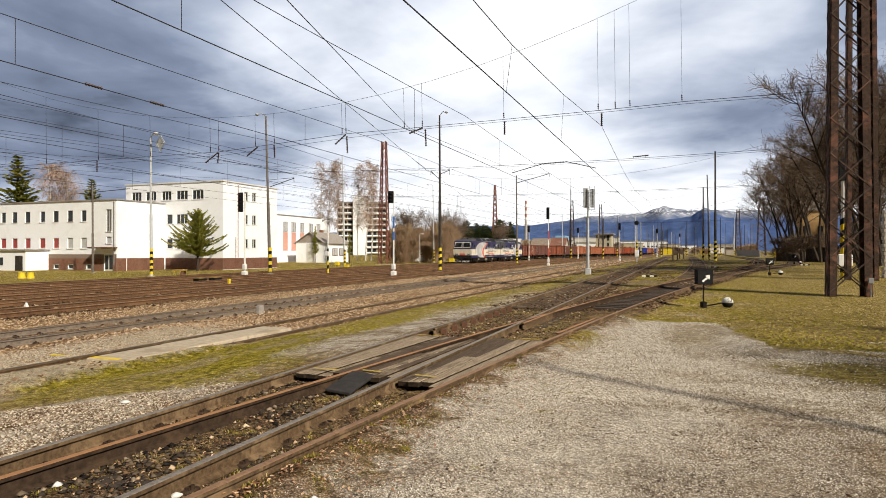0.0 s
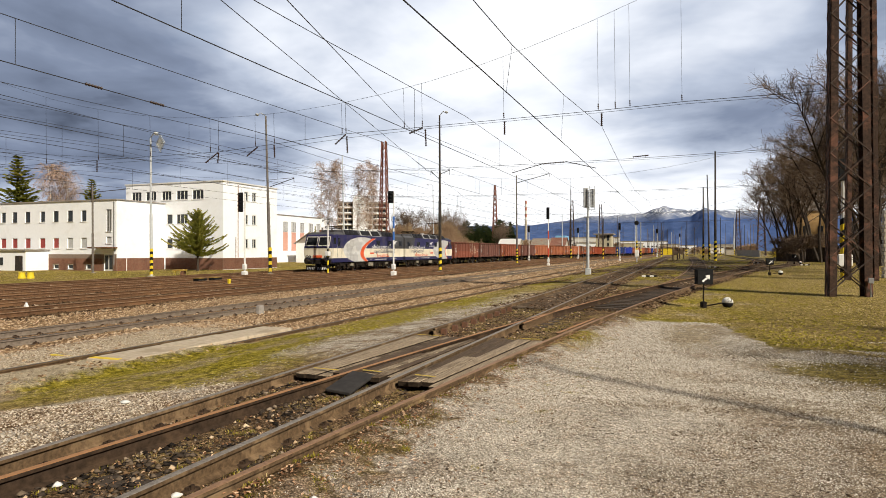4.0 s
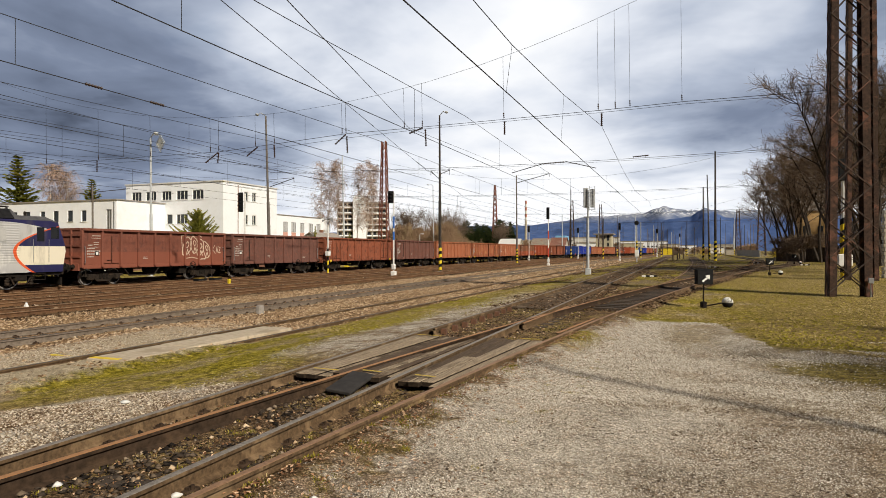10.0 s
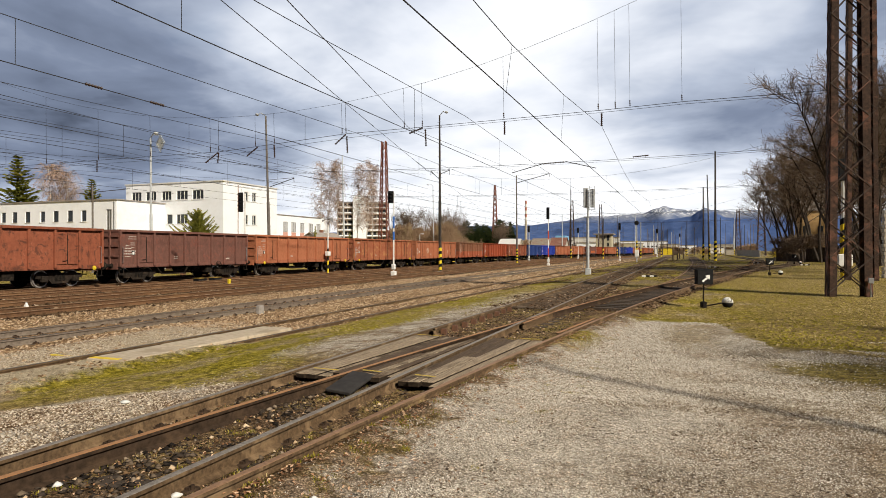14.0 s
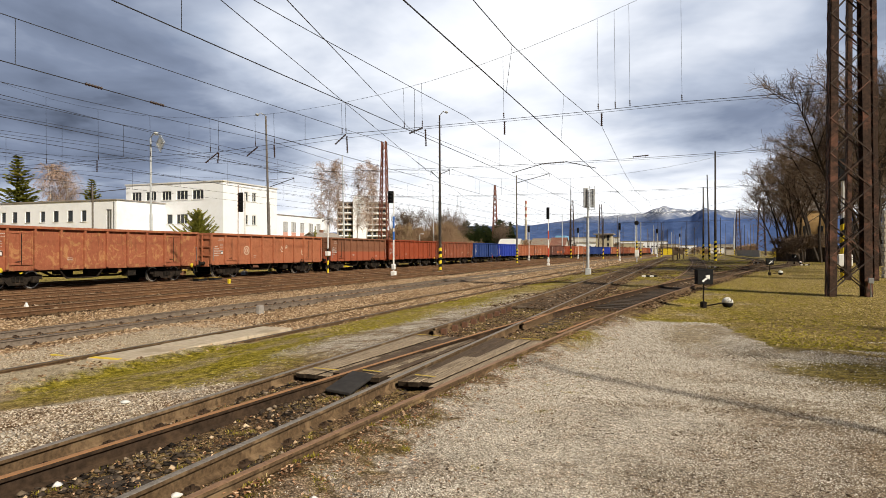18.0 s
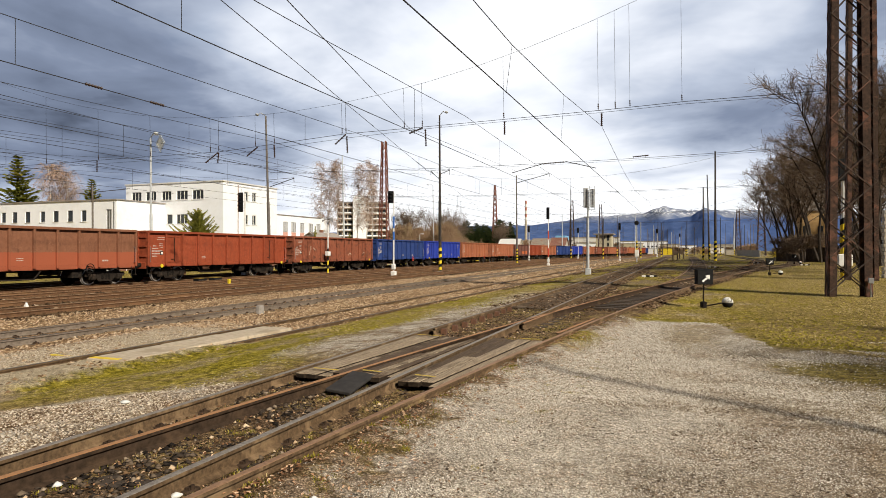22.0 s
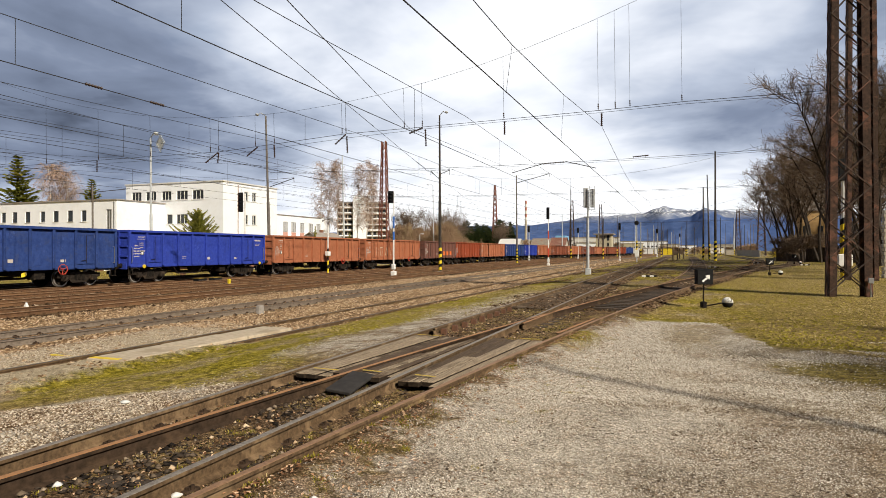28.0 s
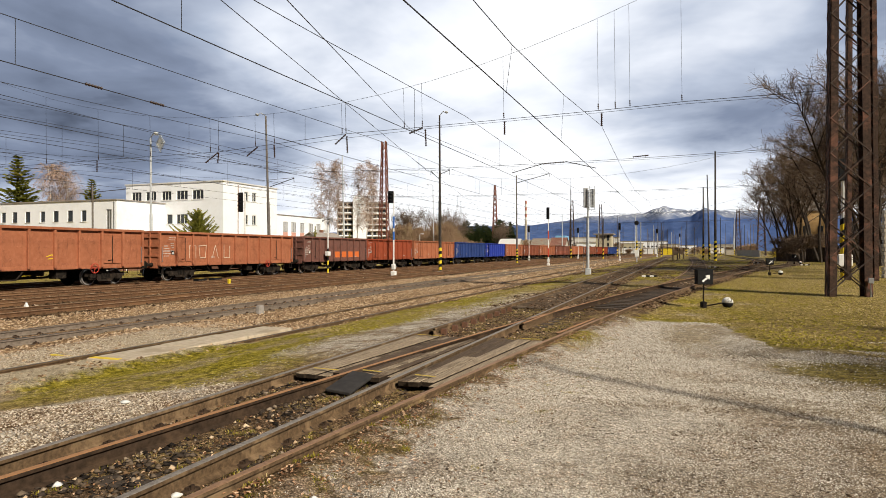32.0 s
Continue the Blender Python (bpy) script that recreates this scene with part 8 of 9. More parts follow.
    part("cream_case", bbox(1.28, case - 0.52, 0.34, 1.40, case + 0.52, 0.72, 0.02), M_CASE, root)
    part("transformer_case", bbox(-1.15, 6.3, 0.26, 1.15, L - 6.3, 0.70, 0.03), M_UNDER, root)
    for q in (2.3, 4.2, 6.1, 10.2, 12.1, 14.0):
        for s in (-1, 1):
            bm = bbox(s * 1.24 - 0.12, k(q) - 0.30, 0.42, s * 1.24 + 0.12, k(q) + 0.30, 0.72, 0.03)
            tube(bm, (s * 1.24, k(q) - 0.2, 0.45), (s * 1.05, k(q) - 0.45, 0.12), 0.025, sides=6)
            part("sand_box", bm, M_CASE if q in (4.2, 12.1) else M_UNDER, root)
            for w in (-0.62, 0.62):
                prof = []
                for i in range(6):
                    prof += [(i * 0.075, 0.095), (i * 0.075 + 0.03, 0.12), (i * 0.075 + 0.06, 0.095)]
                part("suspension_spring", lathe(bmesh.new(), (s * 1.20, k(q) + w, 0.22), (0, 0, 1), prof, 8), M_BOGIE, root)
                part("damper", tube(bmesh.new(), (s * 1.28, k(q) + w * 0.5, 0.25), (s * 1.30, k(q) + w * 0.9, 0.66), 0.035, sides=6), M_BOGIE, root)
    # snow plough with white stripes, buffers
    bm = bmesh.new()
    for s in (-1, 1):
        extrude = [bm.verts.new(c) for c in ((0, k(-0.35), 0.16), (s * 1.25, k(0.0), 0.16), (s * 1.25, k(0.0), 0.55), (0, k(-0.35), 0.55), (0, k(-0.25), 0.16), (s * 1.25, k(0.1), 0.16), (s * 1.25, k(0.1), 0.55), (0, k(-0.25), 0.55))]
        for q in ((0, 1, 2, 3), (4, 5, 6, 7), (0, 1, 5, 4), (2, 3, 7, 6), (1, 2, 6, 5), (0, 3, 7, 4)):
            bm.faces.new([extrude[i] for i in q])
    pl = part("snow_plough", bm, M_UNDER, root)
    bm = bmesh.new()
    for i in range(-5, 6):
        if i:
            xx = i * 0.21
            yy = -0.358 + abs(xx) * 0.28
            q = [(xx - 0.08, 0.17), (xx + 0.02, 0.17), (xx + 0.10, 0.40), (xx, 0.40)]
            bm.faces.new([bm.verts.new((a, k(-0.358 + abs(a) * 0.28), c)) for a, c in q])
    part("warning_stripe", bm, M_WHITE, pl)
    part("buffer_beam", bbox(-1.38, k(0.12) - 0.12, 0.68, 1.38, k(0.12) + 0.12, 1.10, 0.02), M_UNDER, root)
    buffer_pair(root, k(-0.02), -g, 0.98)
    bm = bmesh.new()
    for q in (-0.5, -0.3, 0.3, 0.5):
        tube(bm, (q, k(-0.05), 0.9), (q * 0.9, k(-0.25), 0.45), 0.03, sides=6)
    part("brake_hose", bm, M_BLACK, root)
    # folded or raised current collector
    for py, up, low in (((2.6, 0.16, 1), (12.9, 1.5, 0)) if front else ((3.4, 1.5, 0), (11.6, 0.16, 1))):
        base = bmesh.new()
        for s in (-1, 1):
            bar(base, (s * 0.55, k(py - 1.0), 4.12), (s * 0.55, k(py + 1.0), 4.12), 0.05)
            arm = tube(bmesh.new(), (s * 0.5, k(py + 0.8), 4.15), (s * 0.30, k(py - 1.0 + 0.2 * low), 4.15 + up * 0.55), 0.035, 0.028, 6)
            tube(arm, (s * 0.30, k(py - 1.0 + 0.2 * low), 4.15 + up * 0.55), (s * 0.45, k(py + 0.4), 4.12 + up), 0.025, 0.02, 6)
            part("collector_arm", arm, M_UNDER, root)
        for q in (-0.9, 0.0, 0.9):
            bar(base, (-0.55, k(py + q), 4.12), (0.55, k(py + q), 4.12), 0.05)
        part("collector_base", base, M_UNDER, root)
        for q in (0.25, 0.55):
            strip = tube(bmesh.new(), (-0.75, k(py + q), 4.14 + up), (0.75, k(py + q), 4.14 + up), 0.028, sides=6)
            for s in (-1, 1):
                tube(strip, (s * 0.75, k(py + q), 4.14 + up), (s * 0.95, k(py + q), 4.02 + up), 0.02, sides=6)
            part("contact_strip", strip, M_UNDER, root)
        bm = bmesh.new()
        for s in (-1, 1):
            for q in (-0.9, 0.9):
                for i in range(5):
                    lathe(bm, (s * 0.55, k(py + q), 3.74 + i * 0.07), (0, 0, 1), [(0, 0.05), (0.03, 0.09), (0.06, 0.05)], 8)
        part("roof_insulator", bm, M_INSULATOR, root)
    bm = bmesh.new()
    for q in (1.4, 5.4, 9.0, 14.6):
        lathe(bm, (0.35, k(q), 3.9 if 2.6 < q < 13.7 else 3.66), (0, 0, 1), [(0, 0.08), (0.12, 0.05), (0.2, 0.07), (0.3, 0.03)], 8)
    tube(bm, (0.35, k(4.6), 4.20), (0.35, k(10.6), 4.20), 0.02, sides=6)
    part("roof_conductor", bm, M_UNDER, root)
    wheels = []
    for q in (4.2, 12.1):
        bogie(root, k(q), 0.60, 3.15, wheels, M_BOGIE)
    # lettering on both sides
    f = x + 0.014
    if front:
        letters("skúsenosť", 0.56, M_PALE, root, pose(f, 8.23, 2.19, 90, 0, 90), width=4.57)
        letters("spoľahlivosť", 0.56, M_NAVY, root, pose(f, 8.75, 1.69, 90, 0, 90), width=5.18)
        letters("kvalita", 0.56, M_REDLETTER, root, pose(f, 9.39, 1.25, 90, 0, 90), width=2.89)
        marks(root, [(8.85, 0.96, 3.0, 0.11), (12.9, 0.99, 1.6, 0.07), (7.7, 1.02, 0.7, 0.06)], f, "web_line", M_PALE)
        part("red_nameplate", bbox(f, 7.8, 1.58, f + 0.01, 8.66, 1.74), M_REDLETTER, root)
    else:
        letters("celosieťový", 0.56, M_PALE, root, pose(f, 1.36, 2.17, 90, 0, 90), width=4.97)
        letters("nákladný", 0.56, M_NAVY, root, pose(f, 2.14, 1.71, 90, 0, 90), width=3.82)
        letters("dopravca", 0.56, M_REDLETTER, root, pose(f, 3.18, 1.28, 90, 0, 90), width=4.05)
        marks(root, [(5.02, 0.97, 3.0, 0.11), (2.7, 1.0, 1.6, 0.07)], f, "web_line", M_PALE)
        part("red_nameplate", bbox(f, 8.21, 1.56, f + 0.01, 9.10, 1.72), M_REDLETTER, root)
        marks(root, [(7.75, 2.46, 1.75, 0.12)], f, "operator_mark", M_PALE)
    # a swept pale mark, drawn as a plain shape
    bm = bmesh.new()
    yy = 13.4 if front else 7.95
    pts = [(yy, 2.85), (yy + 0.5, 2.98), (yy + 1.3, 3.02), (yy + 0.75, 2.88), (yy + 0.55, 2.75), (yy + 1.0, 2.66), (yy + 0.35, 2.70)]
    bm.faces.new([bm.verts.new((f, a, c)) for a, c in pts])
    part("swoosh_mark", bm, M_PALE, root)
    part("coupling_box", bbox(-1.3, k(L - 0.1) - 0.3, 0.62, 1.47, k(L - 0.1) + 0.3, 1.32, 0.03), M_BLACK, root)
    # corridor end
    part("gangway", bbox(-0.6, k(L - 0.02) - 0.16, 1.1, 0.6, k(L - 0.02) + 0.16, 3.3, 0.05), M_BLACK, root)
    return root, wheels


ENGINE_A, WHEELS_A = build_engine(True)
ENGINE_B, WHEELS_B = build_engine(False)
TRAIN.insert(0, (ENGINE_A, -32.66, WHEELS_A, 0.60))
TRAIN.insert(1, (ENGINE_B, -16.14, WHEELS_B, 0.60))


# ---------------------------------------------------------------- the plank crossing
def build_crossing():
    root = thing("plank_crossing", "weathered grey plank crossing with yellow edge marks", "level crossing", kind="structure")
    rng = random.Random(8)

    def d_rail(y):
        return siding_x(y) + 0.7525

    def b_rail(y):
        return siding_x(y) - 0.7525
    a, c = NEAR_X - 0.7525, NEAR_X + 0.7525

    def planks(left, right, y0, y1, count, tones, top=-0.02, jag=0.12):
        """Planks laid along the rails between two edges that may slant."""
        for i in range(count):
            t0, t1 = (i + 0.018) / count, (i + 0.982) / count
            cut = [y0 + rng.uniform(-jag, jag)]
            if rng.random() < 0.75:
                cut.append(y0 + (y1 - y0) * rng.uniform(0.3, 0.7))
            cut.append(y1 + rng.uniform(-jag, jag))
            for nth, (p, q) in enumerate(zip(cut, cut[1:])):
                bm = bmesh.new()
                z = top + rng.uniform(-0.03, 0.006)
                e = []
                for y in (p + 0.006, q - 0.006):
                    l, r = left(y), right(y)
                    if r - l < 0.02:
                        r = l + 0.02
                    e.append((l + (r - l) * t0, l + (r - l) * t1, y))
                vs = [bm.verts.new(v) for v in ((e[0][0], e[0][2], z - 0.07), (e[0][1], e[0][2], z - 0.07), (e[1][1], e[1][2], z - 0.07), (e[1][0], e[1][2], z - 0.07), (e[0][0], e[0][2], z), (e[0][1], e[0][2], z + rng.uniform(-0.006, 0.006)), (e[1][1], e[1][2], z), (e[1][0], e[1][2], z))]
                for f in ((0, 3, 2, 1), (4, 5, 6, 7), (0, 1, 5, 4), (1, 2, 6, 5), (2, 3, 7, 6), (3, 0, 4, 7)):
                    bm.faces.new([vs[k] for k in f])
                bmesh.ops.bevel(bm, geom=bm.edges[:], offset=0.008, segments=1, affect="EDGES")
                bm.normal_update()
                # sides and ends of each plank take a darker material than its top
                for f in bm.faces:
                    f.material_index = 1 if f.normal.z < 0.5 else 0
                tone = tones[i] if nth == 0 else (M_TARPLANK if rng.random() < 0.75 else M_PLANK)
                part("plank", bm, tone, root).data.materials.append(M_PLANKEDGE)
    y0, y1 = 7.45, 11.6
    planks(lambda y: a + 0.06, lambda y: b_rail(y) - 0.06, y0, y1, 4, (M_PLANK, M_PALEPLANK, M_PALEPLANK, M_TARPLANK))
    planks(lambda y: b_rail(y) + 0.07, lambda y: c - 0.06, y0 + 0.1, 11.4, 4, (M_TARPLANK, M_PLANK, M_PLANK, M_PALEPLANK))
    planks(lambda y: c + 0.06, lambda y: d_rail(y) - 0.06, y0 - 0.05, y1 + 0.1, 4, (M_PLANK, M_PALEPLANK, M_PALEPLANK, M_PALEPLANK))
    for x0, x1, y in ((-4.78, -4.36, 7.62), (-4.08, -3.78, 7.72), (-3.28, -2.98, 7.66), (-4.82, -4.3, 11.38), (-2.9, -2.45, 11.55)):
        bm = bmesh.new()
        vs = [bm.verts.new(v) for v in ((x0, y, 0.0), (x1, y - 0.03, 0.0), (x1, y + 0.02, 0.0), (x0, y + 0.055, 0.0))]
        f = bm.faces.new(vs)
        ob = part("yellow_mark", bm, M_WORNYELLOW, root, at=pose(0, 0, 0.004))
    # a tilted rubber plate fallen into the track
    pl = thing("rubber_plate", "dark rubber crossing plate tipped into the track", "rubber plate", pose(-3.955, 7.2, -0.055, 7, 6, 3))
    part("slab", bbox(-0.165, -0.37, -0.018, 0.165, 0.37, 0.018, 0.006), mat("dark_rubber", (0.022, 0.020, 0.019), (0.045, 0.041, 0.039), 10, 0.85, 0, 0.2), pl)
    # check rail with its chairs, and the wing rails of the crossing nose
    g = thing("check_rail", "short dark check rail on iron chairs", "check rail", kind="structure")
    path = [(a + 0.14, y) for y in np.arange(12.3, 18.6, 0.7)]
    ob = new("rail", rail_mesh(path, 0.015, M_RAIL))
    ob.parent = g
    ch = mesh_of("chair", extrude_yz(bmesh.new(), [(-0.05, -0.16), (0.05, -0.16), (0.04, -0.02), (-0.04, -0.02)], 0.0, 0.12), M_RUST)
    for i in range(9):
        piece("chair", ch, g, pose(a + 0.20, 12.6 + i * 0.68, 0.0))
    path = [(siding_x(y) + 0.7525 - 0.13, y) for y in np.arange(12.6, 16.2, 0.6)]
    ob = new("rail", rail_mesh(path, 0.0, M_HEADRUST))
    ob.parent = g
    path = [(NEAR_X + 0.7525 + 0.10 + 0.045 * (y - 14), y) for y in np.arange(14.0, 18.8, 0.6)]
    ob = new("rail", rail_mesh(path, 0.0, M_HEADRUST))
    ob.parent = g
    # sleepers left open where the siding runs on
    me = mesh_of("sleeper", bbox(-1.3, -0.12, -0.15, 1.3, 0.12, 0, 0.015), M_SLEEPER)
    ob = thing("turnout_sleepers", "bare dark timber sleepers under the turnout", "sleepers", kind="structure")
    y = 20.5
    while y < 33:
        piece("sleeper", me, ob, pose(siding_x(y), y, -0.158, 0, 0, -math.degrees(math.atan(0.068 + 0.003 * y))))
        y += 0.62


M_WORNYELLOW = mat("worn_yellow_paint", (0.42, 0.30, 0.05), (0.66, 0.48, 0.05), 14, 0.8, 0, 0.1, (0.2, 0.15, 0.1), 9, 0.9)
M_SLAB = mat("sandy_concrete", (0.40, 0.335, 0.25), (0.56, 0.475, 0.365), 9, 0.95, 0, 0.4, (0.30, 0.24, 0.165), 1.2, 0.6, specular=0.15)
M_CARTYELLOW = mat("rusty_yellow_paint", (0.30, 0.19, 0.04), (0.48, 0.33, 0.06), 5, 0.8, 0, 0.2, (0.16, 0.08, 0.04), 2.5, 0.8)


def build_yard_details():
    # concrete crossing slab in the sunken track
    s = thing("concrete_slab", "pale concrete crossing slabs with a yellow edge", "concrete slab", kind="structure")
    for i in range(3):
        y = 8.6 + i * 1.75
        part("slab", bbox(-10.16, y, -0.48, -9.26, y + 1.7, -0.325 + 0.008 * (i % 2), 0.02), M_SLAB, s)
    part("yellow_edge", bbox(-10.1, 8.62, -0.326, -9.45, 8.74, -0.317), M_YELLOW, s)
    part("yellow_edge", bbox(-11.5, 8.92, -0.42, -10.6, 8.99, -0.392), M_YELLOW, s)
    # marker post between the tracks
    p = thing("marker_post", "short weathered concrete marker post in the ballast", "marker post", pose(-13.05, 17.6, -0.45))
    part("post", bbox(-0.09, -0.12, -0.1, 0.09, 0.12, 0.27, 0.03), M_ROOF, p)

    # point levers with arrow lanterns
    def lever(x, y, z, turn, arrow, number, k=1.0):
        r = thing("point_lever", "point lever with a black arrow lantern and a weighted ball", "point lever", pose(x, y, z, 0, 0, turn), "point levers")
        part("post", tube(bmesh.new(), (0, 0, -0.1), (0, 0, 0.75), 0.024, 0.020, 8), M_UNDER, r)
        part("stand", bbox(-0.07, -0.10, -0.1, 0.07, 0.10, 0.20, 0.02), M_UNDER, r)
        lan = part("lantern", bbox(-0.24, -0.11, 0.72, 0.26, 0.11, 1.17, 0.02), M_BLACK, r)
        bm = bmesh.new()
        for pts in (((-0.10, 0.83), (-0.06, 0.79), (0.08, 0.90), (0.04, 0.95)), ((-0.0, 0.995), (0.15, 1.02), (0.14, 0.87))):
            bm.faces.new([bm.verts.new((a, -0.114, b)) for a, b in pts])
        part("arrow", bm, M_WHITE, lan)
        part("cap", bbox(-0.27, -0.13, 1.165, 0.29, 0.13, 1.19, 0.008), M_BLACK, lan)
        part("arm", tube(bmesh.new(), (0, 0, 0.05), (0.62, 0, 0.16), 0.022, 0.022, 8), M_UNDER, r)
        for nm, m, lo, hi in (("ball_top", M_WHITE, 0, 90), ("ball_bottom", M_BLACK, -90, 0)):
            prof = [(0.165 * math.sin(radians(q)), max(0.002, 0.165 * math.cos(radians(q)))) for q in range(lo, hi + 1, 15)]
            part(nm, lathe(bmesh.new(), (0.74, 0, 0.165), (0, 0, 1), prof, 16), m, r, smooth=True)
        if number:
            letters("52", 0.15, M_BLACK, r, pose(0.655, -0.176, 0.20, 78, 0, 0), name="number")
    lever(0.57, 21.05, -0.13, 22, True, True)
    lever(5.7, 50.5, -0.10, 15, True, False)
    lever(13.2, 92.0, -0.05, 15, True, False)

    # small low things along the tracks
    def low_box(x, y, z, w, h, m, label, name):
        b = thing(name, label, name.replace("_", " "), pose(x, y, z))
        part("case", bbox(-w / 2, -w / 2, -0.05, w / 2, w / 2, h, w * 0.08), m, b)
        part("lid", bbox(-w / 2 - 0.02, -w / 2 - 0.02, h, w / 2 + 0.02, w / 2 + 0.02, h + 0.05, 0.01), m, b)
        part("foot", bbox(-w * 0.3, -w * 0.3, -0.3, w * 0.3, w * 0.3, -0.05), M_BLACK, b)
    low_box(-26.15, 32.2, -0.42, 0.14, 0.24, M_YELLOW, "small yellow trackside box on a black foot", "trackside_box")
    for x, y in ((-30.05, 34.1), (-30.05, 35.6)):
        b = thing("track_magnet", "flat black trackside unit with a yellow rim", "trackside unit", pose(x, y, -0.42))
        part("body", bbox(-0.25, -0.42, -0.05, 0.25, 0.42, 0.22, 0.04), M_BLACK, b)
        part("yellow_rim", bbox(-0.26, -0.43, 0.20, 0.26, 0.43, 0.235, 0.01), M_CARTYELLOW, b)
    for x, y in ((-49.6, 36.1), (-48.95, 36.35)):
        b = thing("yellow_drum", "bright yellow plastic tub standing on the grass", "tub", pose(x, y, -0.62), "yellow tubs")
        part("shell", lathe(bmesh.new(), (0, 0, 0), (0, 0, 1), [(0, 0.28), (0.03, 0.29), (0.46, 0.22), (0.47, 0.25), (0.50, 0.25)], 16), M_YELLOW, b, smooth=False)
    for x, y, s in ((-39.6, 110.0, 0.9), (-47.4, 82.2, 0.6), (-37.9, 68, 0.5), (-38.5, 121, 1.0)):
        low_box(x, y, -0.5, s, s * 0.8, M_YELLOW, "yellow equipment box beyond the tracks", "equipment_box")
    # hand cart on the grass
    c = thing("hand_cart", "old rusty yellow hand cart with iron wheels on the grass", "cart", pose(-43.0, 46.2, -0.62, 0, 0, 25) @ Matrix.Diagonal((0.55, 0.55, 0.55, 1)))
    part("tray", bbox(-1.1, -0.4, 0.75, 1.1, 0.4, 0.95, 0.03), M_CARTYELLOW, c)
    for s in (-1, 1):
        part("wheel", lathe(bmesh.new(), (0.5, s * 0.45, 0.36), (0, s, 0), [(0, 0.36), (0.05, 0.36), (0.05, 0.30), (0.02, 0.28), (0.02, 0.05)], 14), M_RUST, c)
        part("leg", tube(bmesh.new(), (-0.9, s * 0.35, 0), (-0.8, s * 0.35, 0.76), 0.025), M_YELLOW, c)
    k = thing("white_marker", "small white pyramid marker between the tracks", "marker", pose(-22.3, 16.4, -0.45))
    part("body", lathe(bmesh.new(), (0, 0, -0.05), (0, 0, 1), [(0, 0.12), (0.24, 0.025)], 4), M_WHITE, k)
    # fouling point markers: black and white bars on the ground
    for x, y in ((-2.1, 44.6), (2.9, 71.0), (9.5, 98.0), (18.0, 92), (13.5, 86)):
        b = thing("clearance_marker", "low black and white clearance marker between tracks", "marker", pose(x, y, -0.12, 0, 0, 0), "clearance markers")
        for i in range(4):
            part("bar_segment", bbox(-0.5 + i * 0.25, -0.06, -0.02, -0.255 + i * 0.25, 0.06, 0.11, 0.015), M_WHITE if i % 2 == 0 else M_BLACK, b)
    # timber buffer stop down the yard
    for x, y in ((-1.5, 131.4), (-0.4, 150.0)):
        b = thing("buffer_stop", "weathered timber and rail buffer stop", "buffer stop", pose(x, y, -0.1), "buffer stops")
        part("beam", bbox(-0.5, -0.25, 0.9, 0.5, 0.25, 1.6, 0.04), M_TARPLANK, b)
        for s in (-1, 1):
            part("strut", bbox(s * 0.42 - 0.12, -0.15, -0.1, s * 0.42 + 0.12, 0.15, 2.3, 0.02), M_SLEEPER, b)
    b = thing("buffer_stop", "yellow-striped buffer stop at the far siding", "buffer stop", pose(15.0, 120.0, -0.1), "buffer stops")
    part("beam", bbox(-1.0, -0.25, 0.7, 1.0, 0.25, 1.5, 0.04), M_YELLOW, b)
    for s in (-1, 1):
        part("strut", bbox(s * 0.7 - 0.15, -0.15, -0.1, s * 0.7 + 0.15, 0.15, 2.0, 0.02), M_DARKPOLE, b)
    for az, d, w, h, m, word in ((-1.2, 300, 4.2, 3.0, M_YELLOW, "yellow"), (-2.6, 420, 9, 3.2, M_WHITE, "white"), (0.4, 380, 5, 2.8, M_CONCRETE, "grey"), (1.6, 330, 4, 2.6, M_CARTYELLOW, "rusty yellow"), (2.5, 450, 10, 3.6, M_WHITE, "white"), (-4.2, 520, 14, 4.0, M_WHITE, "white"), (3.6, 300, 3.6, 2.4, M_CONCRETE, "grey")):
        x, y = at_bearing(az, d)
        b = thing("yard_hut", word + " hut far down the yard beside the sidings", "hut", pose(x, y, -0.3), "far huts")
        part("wall", bbox(-w / 2, -1.5, -0.2, w / 2, 1.5, h, 0.03), m, b)
        part("roof", bbox(-w / 2 - 0.2, -1.7, h, w / 2 + 0.2, 1.7, h + 0.2, 0.03), M_ROOF, b)
    # long loading ramp wall and dark fence by the trees
    r = thing("loading_ramp", "long low grey concrete loading ramp", "ramp", kind="structure")
    for i in range(7):
        part("wall_panel", bbox(19.0 + i * 0.25, 190 + i * 14.2, -0.2, 19.3 + i * 0.25, 204.0 + i * 14.2, 1.75), M_CONCRETE, r)
    f = thing("board_fence", "dark board fence under the bare trees", "fence", kind="structure")
    board = mesh_of("fence_board", bbox(-0.55, -0.03, -0.3, 0.55, 0.03, 2.1), M_SLEEPER)
    for i in range(22):
        t = i / 21
        piece("fence_board", board, f, pose(14.5 + 13.0 * t, 116.0 - 14 * t, 0.0, 0, 0, -47))
    # pale buildings glimpsed through the trunks
    for x, y, w, h, m in ((25.1, 150, 4.6, 12, M_ORANGERENDER),):
        h1 = gabled("ochre house glimpsed between the tree trunks", x - w / 2, x + w / 2, y, y + 8, -0.2, h - 2, h, m, M_ROOF, "house", "x")
        for q in (-1.5, 1.2):
            part("window", bbox(x + q - 0.5, y - 0.05, 5.2, x + q + 0.5, y - 0.005, 6.7), M_GLASS, h1)
    # stacked concrete blocks behind the towers
    st = thing("concrete_stack", "tall stack of grey concrete elements behind the tower", "concrete stack", pose(13.9, 47.5, -0.1))
    blk = mesh_of("concrete_block", bbox(-0.45, -0.3, 0, 0.45, 0.3, 0.22, 0.015), M_CONCRETE)
